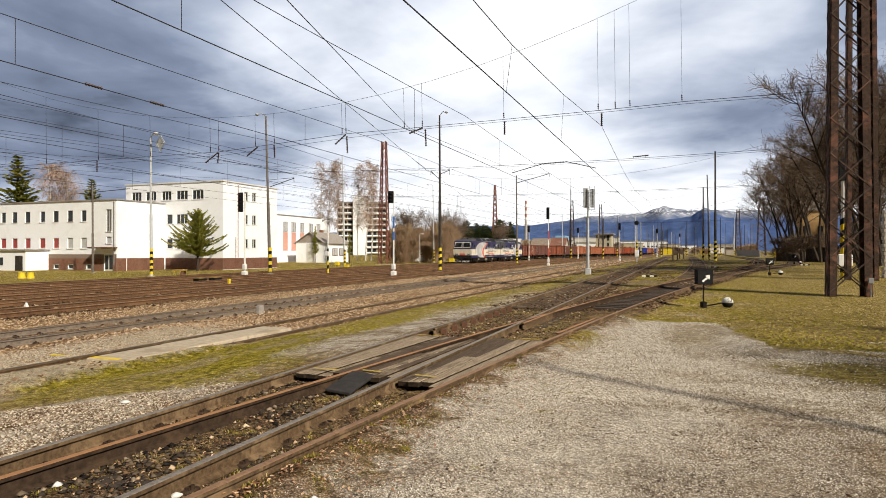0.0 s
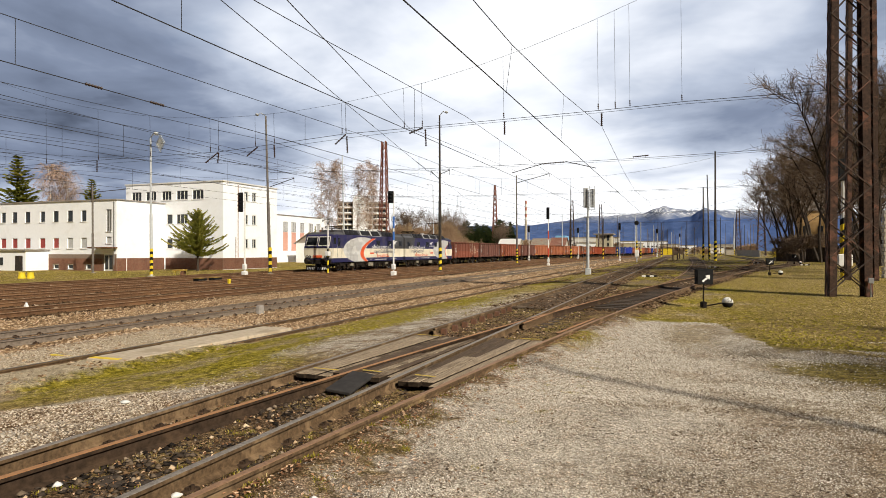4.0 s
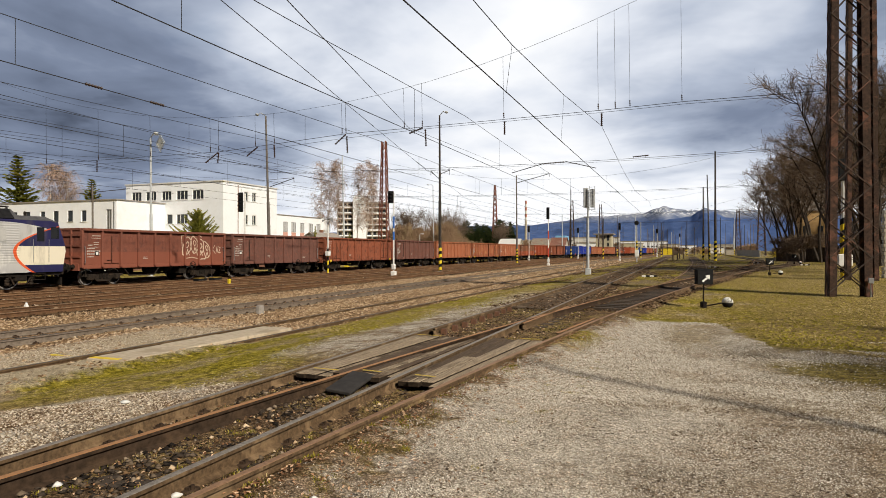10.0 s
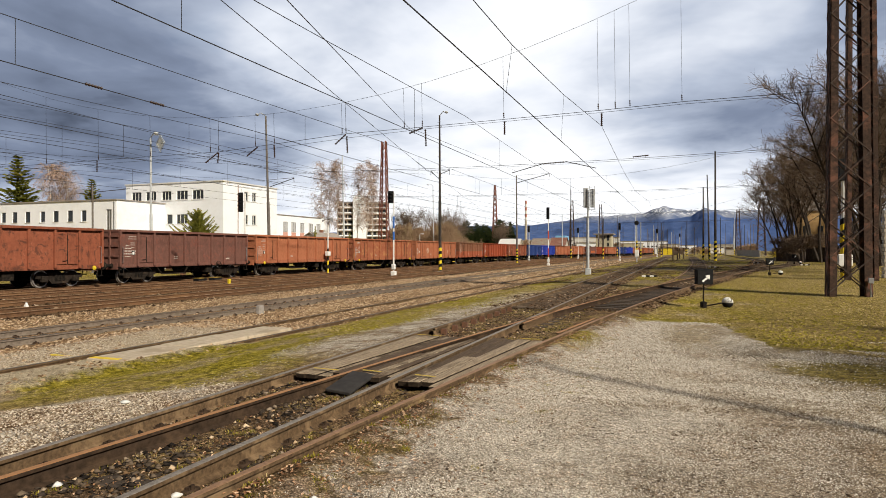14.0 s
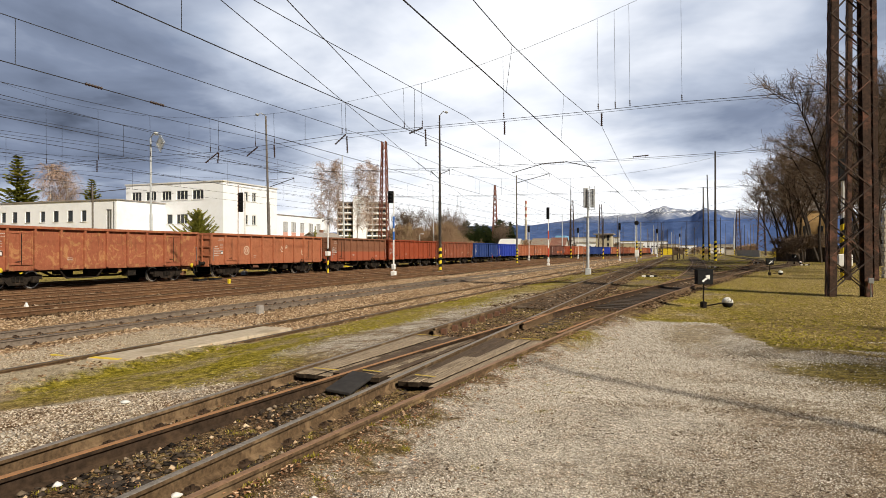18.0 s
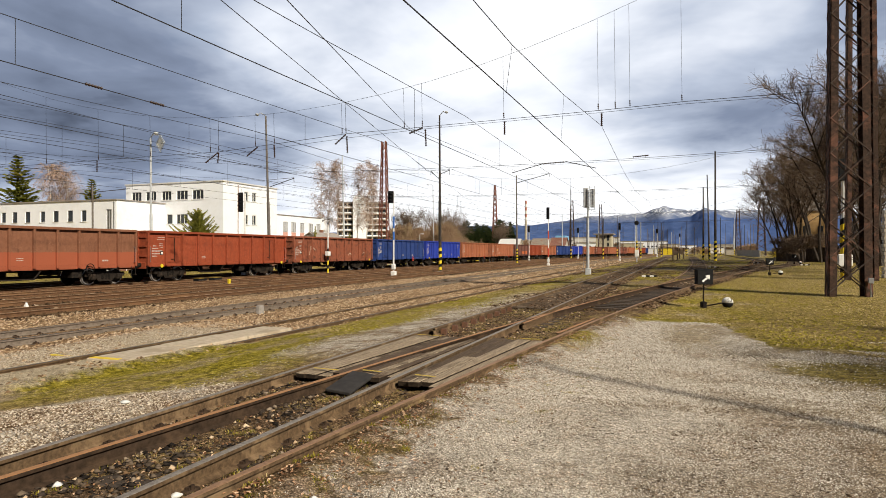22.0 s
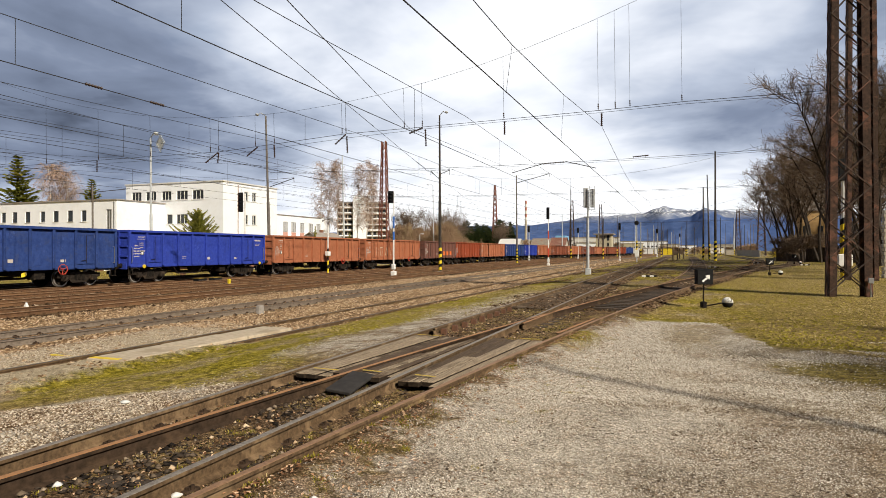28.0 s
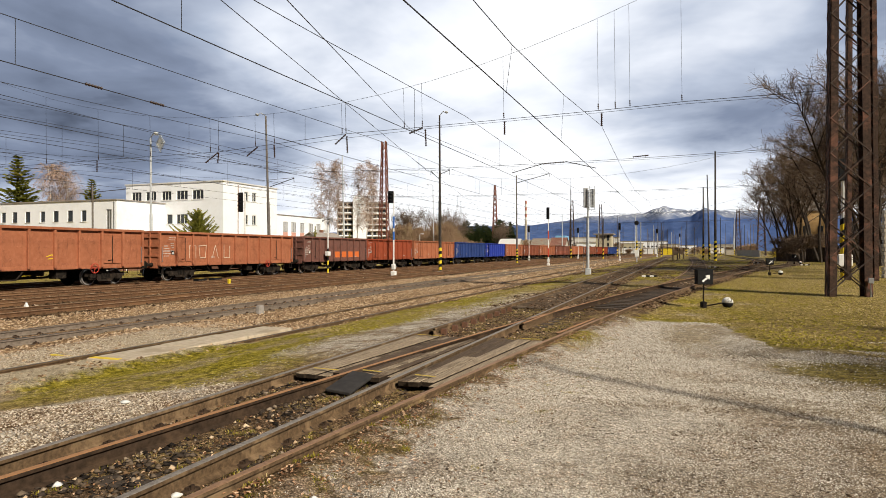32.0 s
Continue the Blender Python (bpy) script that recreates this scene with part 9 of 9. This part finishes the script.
    for i in range(18):
        piece("concrete_block", blk, st, pose(0.03 * (i % 2), 0, i * 0.24))
    for i in range(18):
        piece("concrete_block", blk, st, pose(-1.6 + 0.04 * (i % 2), 0.4, i * 0.24))
    # a lamp post out of view whose shadow falls across the yard
    pole("dark lamp post at the edge of the gravel yard", 9.1, 2.85, -0.13, 9.6, 0.095, 0.075, bands=0)


build_crossing()
build_yard_details()


# ---------------------------------------------------------------- loose stones, grass and leaves
def scatter(name, label, category, pts, size, material, rng, flat=0.7, parent=None, bedded=False):
    """Angular stones, each an eight-sided lump, joined."""
    n = len(pts)
    base = np.array([(1, 0, 0), (0, 1, 0), (-1, 0, 0), (0, -1, 0), (0, 0, 1), (0, 0, -1)], np.float32)
    tri = np.array([(0, 1, 4), (1, 2, 4), (2, 3, 4), (3, 0, 4), (1, 0, 5), (2, 1, 5), (3, 2, 5), (0, 3, 5)], np.int32)
    if bedded:
        tri = tri[:4]        # only the half that stands out of the ground
    v = base[None] * rng.uniform(0.6, 1.25, (n, 6, 3)) * np.array([1, 1, flat]) + rng.normal(0, 0.14, (n, 6, 3))
    a = rng.uniform(0, math.tau, n)
    c, s = np.cos(a), np.sin(a)
    x = v[:, :, 0] * c[:, None] - v[:, :, 1] * s[:, None]
    y = v[:, :, 0] * s[:, None] + v[:, :, 1] * c[:, None]
    k = rng.uniform(size[0], size[1], n)[:, None]
    v = np.stack([x * k, y * k, v[:, :, 2] * k], -1) + pts[:, None, :]
    f = tri[None] + (np.arange(n) * 6)[:, None, None]
    ob = raw(name, v.reshape(-1, 3), f.reshape(-1, 3), material)
    return tagged(ob, label, category, kind="stuff")


def stone_material(name, stops):
    m = bpy.data.materials.new(name)
    m.use_nodes = True
    n = Nodes(m.node_tree)
    r = n.add("ShaderNodeNewGeometry").outputs["Random Per Island"]
    col = n.ramp(r, stops)
    v = n.add("ShaderNodeTexCoord").outputs["Object"]
    g = n.noise(v, 45, 3)
    k = n.math("ADD", n.math("MULTIPLY", g, 0.7), 0.65)
    col = n.mix(1.0, col, n.comb(k, k, k), "MULTIPLY")
    b = n.add("ShaderNodeBsdfPrincipled")
    n.link(col, b.inputs["Base Color"])
    b.inputs["Roughness"].default_value = 0.9
    b.inputs["Specular IOR Level"].default_value = 0.06
    n.link(b.outputs[0], n.add("ShaderNodeOutputMaterial").inputs[0])
    return m


M_BALLAST = stone_material("brown_ballast", [(0.0, (0.06, 0.034, 0.019)), (0.4, (0.29, 0.18, 0.095)), (0.75, (0.52, 0.37, 0.23)), (1.0, (0.74, 0.60, 0.43))])
M_GRIT = stone_material("pale_grit", [(0.0, (0.06, 0.045, 0.033)), (0.2, (0.29, 0.245, 0.19)), (0.65, (0.56, 0.505, 0.43)), (1.0, (0.82, 0.775, 0.70))])
M_GRITBROWN = stone_material("brown_grit", [(0.0, (0.05, 0.034, 0.021)), (0.4, (0.16, 0.117, 0.076)), (0.8, (0.29, 0.23, 0.162)), (1.0, (0.48, 0.41, 0.31))])
M_LIME = stone_material("pale_limestone", [(0.0, (0.07, 0.042, 0.026)), (0.3, (0.27, 0.20, 0.135)), (0.7, (0.50, 0.42, 0.325)), (1.0, (0.76, 0.69, 0.58))])
M_CLINKER = stone_material("dark_clinker", [(0.0, (0.012, 0.010, 0.009)), (0.55, (0.06, 0.046, 0.036)), (0.9, (0.15, 0.113, 0.08)), (1.0, (0.34, 0.27, 0.20))])
M_BLADE = stone_material("grass_blade", [(0.0, (0.075, 0.07, 0.012)), (0.45, (0.21, 0.185, 0.016)), (0.75, (0.33, 0.275, 0.035)), (1.0, (0.46, 0.375, 0.11))])
M_DRYBLADE = stone_material("dry_grass_blade", [(0.0, (0.10, 0.078, 0.02)), (0.5, (0.31, 0.235, 0.088)), (1.0, (0.54, 0.43, 0.21))])
M_LITTER = stone_material("leaf_litter", [(0.0, (0.13, 0.06, 0.03)), (0.5, (0.36, 0.20, 0.11)), (1.0, (0.66, 0.46, 0.31))])
M_TUSSOCK = stone_material("tussock_grass", [(0.0, (0.10, 0.085, 0.012)), (0.4, (0.215, 0.18, 0.02)), (0.8, (0.31, 0.26, 0.036)), (1.0, (0.42, 0.34, 0.09))])
M_STRAW = stone_material("straw_grass", [(0.0, (0.09, 0.062, 0.022)), (0.5, (0.28, 0.21, 0.08)), (1.0, (0.56, 0.45, 0.23))])
M_BALLASTDARK = stone_material("oily_ballast", [(0.0, (0.014, 0.008, 0.005)), (0.55, (0.075, 0.043, 0.022)), (0.88, (0.20, 0.125, 0.07)), (1.0, (0.50, 0.40, 0.29))])
M_SCRAP = stone_material("dark_scraps", [(0.0, (0.02, 0.013, 0.008)), (0.7, (0.08, 0.05, 0.028)), (1.0, (0.19, 0.11, 0.06))])
PATCH = np.random.RandomState(4)


def on_ground(x, y, lift=0.0):
    return np.array([(a, b, ground_z(a, b) + lift) for a, b in zip(x, y)], np.float32)


def near_spread(rs, n, x0, x1, y0, y1, power=2.0):
    """Points that thin out with distance."""
    u = rs.uniform(0, 1, n) ** power
    return rs.uniform(x0, x1, n), y0 + (y1 - y0) * u


def clumped(x, y, scale, cut, seed=0.0):
    return np.array([noise.noise(Vector((a * scale, b * scale, seed))) > cut for a, b in zip(x, y)])


def blades(name, label, x, y, h, material, rs, width=0.010):
    """Grass blades: bent three-sided slivers."""
    n = len(x)
    base = on_ground(x, y, -0.01)
    a = rs.uniform(0, math.tau, n)
    lean = rs.uniform(0.15, 1.0, n)
    hh = rs.uniform(h[0], h[1], n)
    d = np.stack([np.cos(a), np.sin(a), np.zeros(n)], -1)
    s = np.stack([-np.sin(a), np.cos(a), np.zeros(n)], -1) * width
    up = np.array([0, 0, 1.0])
    mid = base + up * (hh * 0.6)[:, None] + d * (hh * lean * 0.3)[:, None]
    tip = base + up * (hh * (1 - 0.35 * lean))[:, None] + d * (hh * lean * 0.9)[:, None]
    v = np.stack([base - s, base + s, mid + s * 0.7, mid - s * 0.7, tip], 1)
    f = np.array([(0, 1, 2), (0, 2, 3), (3, 2, 4)], np.int32)
    f = f[None] + (np.arange(n) * 5)[:, None, None]
    return tagged(raw(name, v.reshape(-1, 3), f.reshape(-1, 3), material), label, "grass", kind="stuff")


def leaves(name, label, x, y, size, rs):
    """Curled dead leaves: pointed ovals folded along the rib."""
    n = len(x)
    base = on_ground(x, y, 0.008)
    a, tip, tilt = rs.uniform(0, math.tau, n), rs.uniform(-0.45, 0.45, n), rs.uniform(-0.6, 0.6, n)
    k = rs.uniform(size[0], size[1], n)
    along = np.stack([np.cos(a) * np.cos(tip), np.sin(a) * np.cos(tip), np.sin(tip)], -1) * k[:, None]
    across = np.stack([-np.sin(a) * np.cos(tilt), np.cos(a) * np.cos(tilt), np.sin(tilt)], -1) * (k * rs.uniform(0.3, 0.5, n))[:, None]
    up = np.array([0, 0, 1.0]) * (k * rs.uniform(0.1, 0.45, n))[:, None]
    v = np.stack([base - along, base - along * 0.2 + across + up, base - along * 0.2 - across + up, base + along * 0.45 + across * 0.7 + up, base + along * 0.45 - across * 0.7 + up, base + along, base], 1)
    f = np.array([(0, 6, 1), (0, 2, 6), (1, 6, 3), (6, 2, 4), (3, 6, 5), (6, 4, 5)], np.int32)
    f = f[None] + (np.arange(n) * 7)[:, None, None]
    return tagged(raw(name, v.reshape(-1, 3), f.reshape(-1, 3), M_LITTER), label, "dead leaves", kind="stuff")


def build_rough():
    """Tussocks, lumps and stones that roughen the ground farther down the yard."""
    rs, rng = np.random.RandomState(21), np.random.default_rng(9)
    x, y = near_spread(rs, 95000, -8.6, 22, 13, 120, 1.9)
    d = x - np.array([siding_x(b) for b in y])
    wave = np.array([noise.fractal(Vector((a * 0.22, b * 0.10, 4.0)), 0.9, 2.0, 4) for a, b in zip(x, y)])
    bed = (np.abs(x - NEAR_X) < 1.35) | (np.abs(d) < 1.35)
    lot = (x > -2.6 + 0.068 * y + 0.0015 * y * y) & (y + 4.0 * np.clip((x - 0.6) / 1.0, 0, 1) < 17)
    grassy = ~bed & ~lot & (wave > -0.14)
    pick = rs.uniform(0, 1, len(x))
    field = ~bed & ~lot & (d > 1.4)
    broad = np.array([noise.fractal(Vector((a * 0.20, b * 0.12, 11.0)), 0.9, 2.0, 3) for a, b in zip(x, y)])
    green = pick < np.clip(0.42 - broad * 1.6, 0.10, 0.9)
    g, q = grassy & green, (grassy | field) & ~green
    scatter("tussocks", "low tussocks of yellow-green spring grass down the yard", "grass", on_ground(x[g], y[g], 0.0), (0.012, 0.036), M_TUSSOCK, rng, 0.8, bedded=True)
    scatter("tussocks", "flattened straw-coloured dead grass down the yard", "grass", on_ground(x[q], y[q], 0.0), (0.012, 0.042), M_STRAW, rng, 0.6, bedded=True)
    st = (bed | (~grassy & ~lot & (d < 1.4))) & (y > 19)
    scatter("track_stones", "dark oily stones in the beds of the fanning tracks", "ballast", on_ground(x[st], y[st], 0.02), (0.025, 0.06), M_BALLASTDARK, rng, 0.7, bedded=True)
    x, y = near_spread(rs, 30000, -40, -18.4, 9, 110, 1.5)
    scatter("ballast_stones", "rust-brown stones between the far tracks", "ballast", on_ground(x, y, 0.0), (0.03, 0.075), M_BALLASTDARK, rng, 0.7, bedded=True)
    x, y = near_spread(rs, 14000, -18.4, -9.0, 46, 150, 1.5)
    scatter("ballast_stones", "brown stones beside the main track down the yard", "ballast", on_ground(x, y, 0.0), (0.05, 0.10), M_BALLAST, rng, 0.6, bedded=True)


def build_loose():
    rs, rng = PATCH, np.random.default_rng(6)
    # crushed stone round the far tracks
    x, y = near_spread(rs, 70000, -19.0, -8.6, 5, 48, 1.5)
    keep = ~((x > -12.7) & (x < -10.4) & (y < 13.5)) | (rs.uniform(0, 1, len(x)) < 0.05)
    keep &= ~(((x > -9.25) & (y < 22)) | ((x > -10.5) & (y < 14))) | (rs.uniform(0, 1, len(x)) < 0.08)
    keep &= (np.abs(x + 14.45) > 1.05) | (rs.uniform(0, 1, len(x)) < 0.12)
    x, y = x[keep], y[keep]
    scatter("ballast_stones", "brown and pale crushed stones between the tracks", "ballast", on_ground(x, y, 0.005), (0.016, 0.046), M_BALLAST, rng, bedded=True)
    # clinker and stones inside the near track
    x, y = near_spread(rs, 11000, -5.35, -2.5, 2.2, 26, 1.6)
    keep = x < -3.45 + 0.068 * y + 0.0015 * y * y
    x, y = x[keep], y[keep]
    scatter("track_stones", "dark clinker and stones lying between the rails", "ballast", on_ground(x, y, 0.004), (0.008, 0.030), M_CLINKER, rng, 0.5)
    x, y = near_spread(rs, 1500, -4.95, -3.4, 2.6, 9, 1.0)
    keep = clumped(x, y, 0.8, 0.0, 9.0)
    scatter("clinker_plates", "flat dark clinker plates between the rails", "clinker", on_ground(x[keep], y[keep], 0.012), (0.016, 0.048), M_CLINKER, rng, 0.42)
    x, y = near_spread(rs, 800, -5.4, -2.6, 2.2, 30, 1.5)
    keep = x < -3.45 + 0.068 * y + 0.0015 * y * y
    x, y = x[keep], y[keep]
    scatter("track_stones", "brown stones lying between the rails", "ballast", on_ground(x, y, 0.01), (0.012, 0.036), M_BALLAST, rng)
    # pale stones left of the near track
    x, y = near_spread(rs, 30000, -7.6, -5.15, 3, 11.5, 1.3)
    wave = np.array([noise.noise(Vector((p * 1.1, q * 0.6, 5.0))) for p, q in zip(x, y)])
    keep = (x > -7.5 + 1.06 * (y - 5.2) + wave * 0.7) & (rs.uniform(0, 1, len(x)) < np.clip(1.1 - (y - 5) / 4.2 + wave * 1.5, 0.05, 1))
    scatter("path_stones", "pale crushed limestone beside the near rail", "gravel", on_ground(x[keep], y[keep], 0.004), (0.006, 0.017), M_LIME, rng)
    x, y = near_spread(rs, 30000, -12.8, -10.5, 4.5, 15, 1.2)
    scatter("path_stones", "pale trodden gravel between the tracks", "gravel", on_ground(x, y, 0.0), (0.006, 0.017), M_LIME, rng, 0.9, bedded=True)
    x, y = near_spread(rs, 36000, -7.4, -5.1, 6, 22, 1.2)
    wave = np.array([noise.noise(Vector((p * 0.9, q * 0.5, 7.0))) for p, q in zip(x, y)])
    keep = (x > -6.7 + 0.4 * np.sin(y) + wave * 0.8) & (rs.uniform(0, 1, len(x)) < np.clip((y - 8.2) / 1.5, 0.12, 1) * (0.6 + wave))
    brown = rs.uniform(0, 1, len(x)) < 0.45
    for pick, m, word in ((keep & ~brown, M_GRIT, "grey"), (keep & brown, M_GRITBROWN, "brown")):
        scatter("path_stones", word + " grit on the trodden strip beside the rail", "gravel", on_ground(x[pick], y[pick], 0.0), (0.005, 0.014), m, rng, 0.9, bedded=True)
    # grit of the yard, from the siding's rail to the field
    for count, y0, y1, power, size, name, word in ((210000, 2.4, 8.6, 1.25, (0.0035, 0.0085), "yard_grit", "fine"), (150000, 7.4, 17.4, 1.1, (0.006, 0.0135), "yard_gravel", "coarse")):
        y = y0 + (y1 - y0) * rs.uniform(0, 1, count) ** power
        rail = -3.2 + 0.068 * y + 0.0015 * y * y
        x = rail + (0.75 + 0.30 * y - rail) * rs.uniform(0, 1, count)
        wave = np.array([noise.fractal(Vector((p * 0.7, q * 1.1, 2.0)), 0.9, 2.0, 4) for p, q in zip(x, y)])
        turf = np.exp(-((x - 0.15) / 0.7) ** 2 - ((y - 14.2) / 2.4) ** 2) * np.clip(0.75 + wave, 0, 1.2) + np.exp(-((x - 2.7) / 1.7) ** 2 - ((y - 10.6) / 1.1) ** 2)
        earth = np.exp(-((x - 1.2) / 1.7) ** 2 - ((y - 5.2) / 2.6) ** 2)
        reach = np.clip((x - rail - np.clip(0.45 - (y - 4.5) * 0.13, 0.12, 0.45) + wave * 0.5) * 1.8, 0.02, 1)
        limit = 16.4 - 4.0 * np.clip((x - 0.6) / 1.0, 0, 1) + wave * 2.2
        keep = (rs.uniform(0, 1, count) < reach * np.clip(1.05 - turf * 1.3 - earth * 0.3 + wave * 0.7, 0.05, 1)) & (y < limit)
        # the share of brown grit rises towards the right
        brown = rs.uniform(0, 1, count) < np.clip(0.10 + earth * 0.45 + (x - 0.8) / 6.0 - wave * 0.9, 0.05, 0.75)
        for pick, m, tone in ((keep & ~brown, M_GRIT, "pale"), (keep & brown, M_GRITBROWN, "brown")):
            scatter(name, word + " " + tone + " gravel trodden into the yard", "gravel", on_ground(x[pick], y[pick], 0.0), size, m, rng, 1.0, bedded=True)
    x, y = near_spread(rs, 5200, -1.8, 6.5, 2.6, 14, 1.4)
    keep = clumped(x, y, 0.9, 0.02, 15.0)
    scatter("leaf_litter", "scraps of dark leaves and soil on the gravel", "dead leaves", on_ground(x[keep], y[keep], 0.004), (0.006, 0.02), M_SCRAP, rng, 0.25)
    # leaf litter along the near rail
    x, y = near_spread(rs, 26000, -3.1, -0.6, 2.6, 16, 1.4)
    edge = x - (-3.2 + 0.068 * y + 0.0015 * y * y)
    keep = (edge > 0) & (rs.uniform(0, 1, len(x)) < np.exp(-edge * 2.8))
    leaves("leaf_litter", "brown dead leaves drifted along the rail", x[keep], y[keep], (0.008, 0.024), rs)
    x, y = near_spread(rs, 4200, -5.0, -2.9, 2.4, 14, 1.4)
    keep = clumped(x, y, 1.2, -0.05, 12.0)
    leaves("leaf_litter", "brown dead leaves between the rails", x[keep], y[keep], (0.007, 0.022), rs)
    # grass strips
    x, y = near_spread(rs, 95000, -8.9, -6.3, 4.5, 45, 1.6)
    keep = clumped(x, y, 0.45, -0.12, 1.0) & (x < np.where(y < 9.0, np.minimum(-7.6 + 1.06 * (y - 5.2), -6.1), -6.9) + 0.5 * np.sin(y * 2.1))
    blades("grass_strip", "short mossy spring grass beside the sunken track", x[keep], y[keep], (0.008, 0.024), M_BLADE, rs, 0.0055)
    x, y = near_spread(rs, 120000, -1.0, 16, 9.5, 60, 1.7)
    wave = np.array([noise.noise(Vector((a * 0.5, b * 0.5, 8.0))) for a, b in zip(x, y)])
    keep = (x > -2.2 + 0.115 * y) & clumped(x, y, 0.22, -0.28, 2.0) & (y + wave * 1.6 + 4.0 * np.clip((x - 0.6) / 1.0, 0, 1) > 16.6)
    x, y = x[keep], y[keep]
    dry = clumped(x, y, 0.16, -0.12, 3.0) ^ (rs.uniform(0, 1, len(x)) < 0.22)
    blades("grass_field", "short green spring grass round the tower", x[~dry], y[~dry], (0.012, 0.038), M_BLADE, rs, 0.016)
    blades("dry_grass", "short dry grass round the tower", x[dry], y[dry], (0.012, 0.040), M_DRYBLADE, rs, 0.016)

    def tufts(count, blades_each, x0, x1, y0, y1, keep_cut, seed, spread=0.035):
        """Grass stands in small tufts round a common root."""
        x, y = near_spread(rs, count, x0, x1, y0, y1, 1.3)
        keep = clumped(x, y, 1.3, keep_cut, seed)
        x, y = np.repeat(x[keep], blades_each), np.repeat(y[keep], blades_each)
        return x + rs.normal(0, spread, len(x)), y + rs.normal(0, spread, len(y))
    x, y = tufts(700, 34, -5.4, -2.2, 2.4, 26, 0.08, 4.0)
    blades("track_grass", "tufts of grass growing between the rails", x, y, (0.012, 0.045), M_BLADE, rs, 0.004)
    x, y = tufts(900, 40, -5.1, -2.6, 2.4, 20, -0.02, 11.0, 0.06)
    keep = x < -3.2 + 0.068 * y + 0.0015 * y * y
    blades("track_straw", "withered straw-coloured grass lying between the rails", x[keep], y[keep], (0.012, 0.05), M_DRYBLADE, rs, 0.003)
    x, y = tufts(420, 34, -3.5, -1.2, 2.6, 16, 0.10, 6.0)
    keep = x > siding_x(3.0) - 0.4
    blades("weeds", "small green weeds at the edge of the gravel", x[keep], y[keep], (0.010, 0.038), M_BLADE, rs, 0.004)
    x, y = rs.uniform(-58, -37.8, 16000), rs.uniform(32, 100, 16000)
    blades("verge_grass", "rough short grass on the verge beyond the tracks", x, y, (0.02, 0.05), M_BLADE, rs, 0.018)
    # single pale stones and scraps near the camera
    for x, y, r, z in ((-3.42, 3.62, 0.05, -0.1), (-4.42, 3.5, 0.045, -0.1), (-2.44, 3.9, 0.03, -0.1), (-6.0, 5.6, 0.06, -0.12)):
        p = np.array([[x, y, ground_z(x, y) + r * 0.4]], np.float32)
        ob = scatter("pale_stone", "single pale stone lying beside the rail", "stone", p, (r, r * 1.2), M_WHITE, rng, 0.55)
        ob["kind"] = "thing"


build_loose()
build_rough()


# ---------------------------------------------------------------- what moves
def motions():
    times = [float(t) for t in range(33)]
    for ob, off, wheels, r in TRAIN:
        places = [(t, train_y(t) + off) for t in times]
        walk(ob, [(t, pose(TRAIN_X + swing(y), y, RAIL_FAR, 0, 0, -math.degrees(math.atan((swing(y + 1) - swing(y - 1)) / 2)))) for t, y in places])
        # the wheels roll while the thing passes in front of the camera
        near = [t for t in np.arange(0, 32.01, 0.1) if 8 < train_y(t) + off < 75]
        if not near:
            continue
        t0, t1 = float(near[0]), float(near[-1])
        steps = [t0]
        while steps[-1] < t1:
            steps.append(steps[-1] + 2 / 30)
        for w in wheels:
            x, y, z = w.matrix_basis.translation
            turns = [(t, pose(x, y, z, math.degrees((train_y(t0) - train_y(t)) / r))) for t in steps if t < 32.0]
            rows = [(0.0, turns[0][1])] if t0 > 0.04 else []
            rows += turns
            if turns[-1][0] < 31.95:
                rows.append((32.0, turns[-1][1]))
            walk(w, rows)


motions()
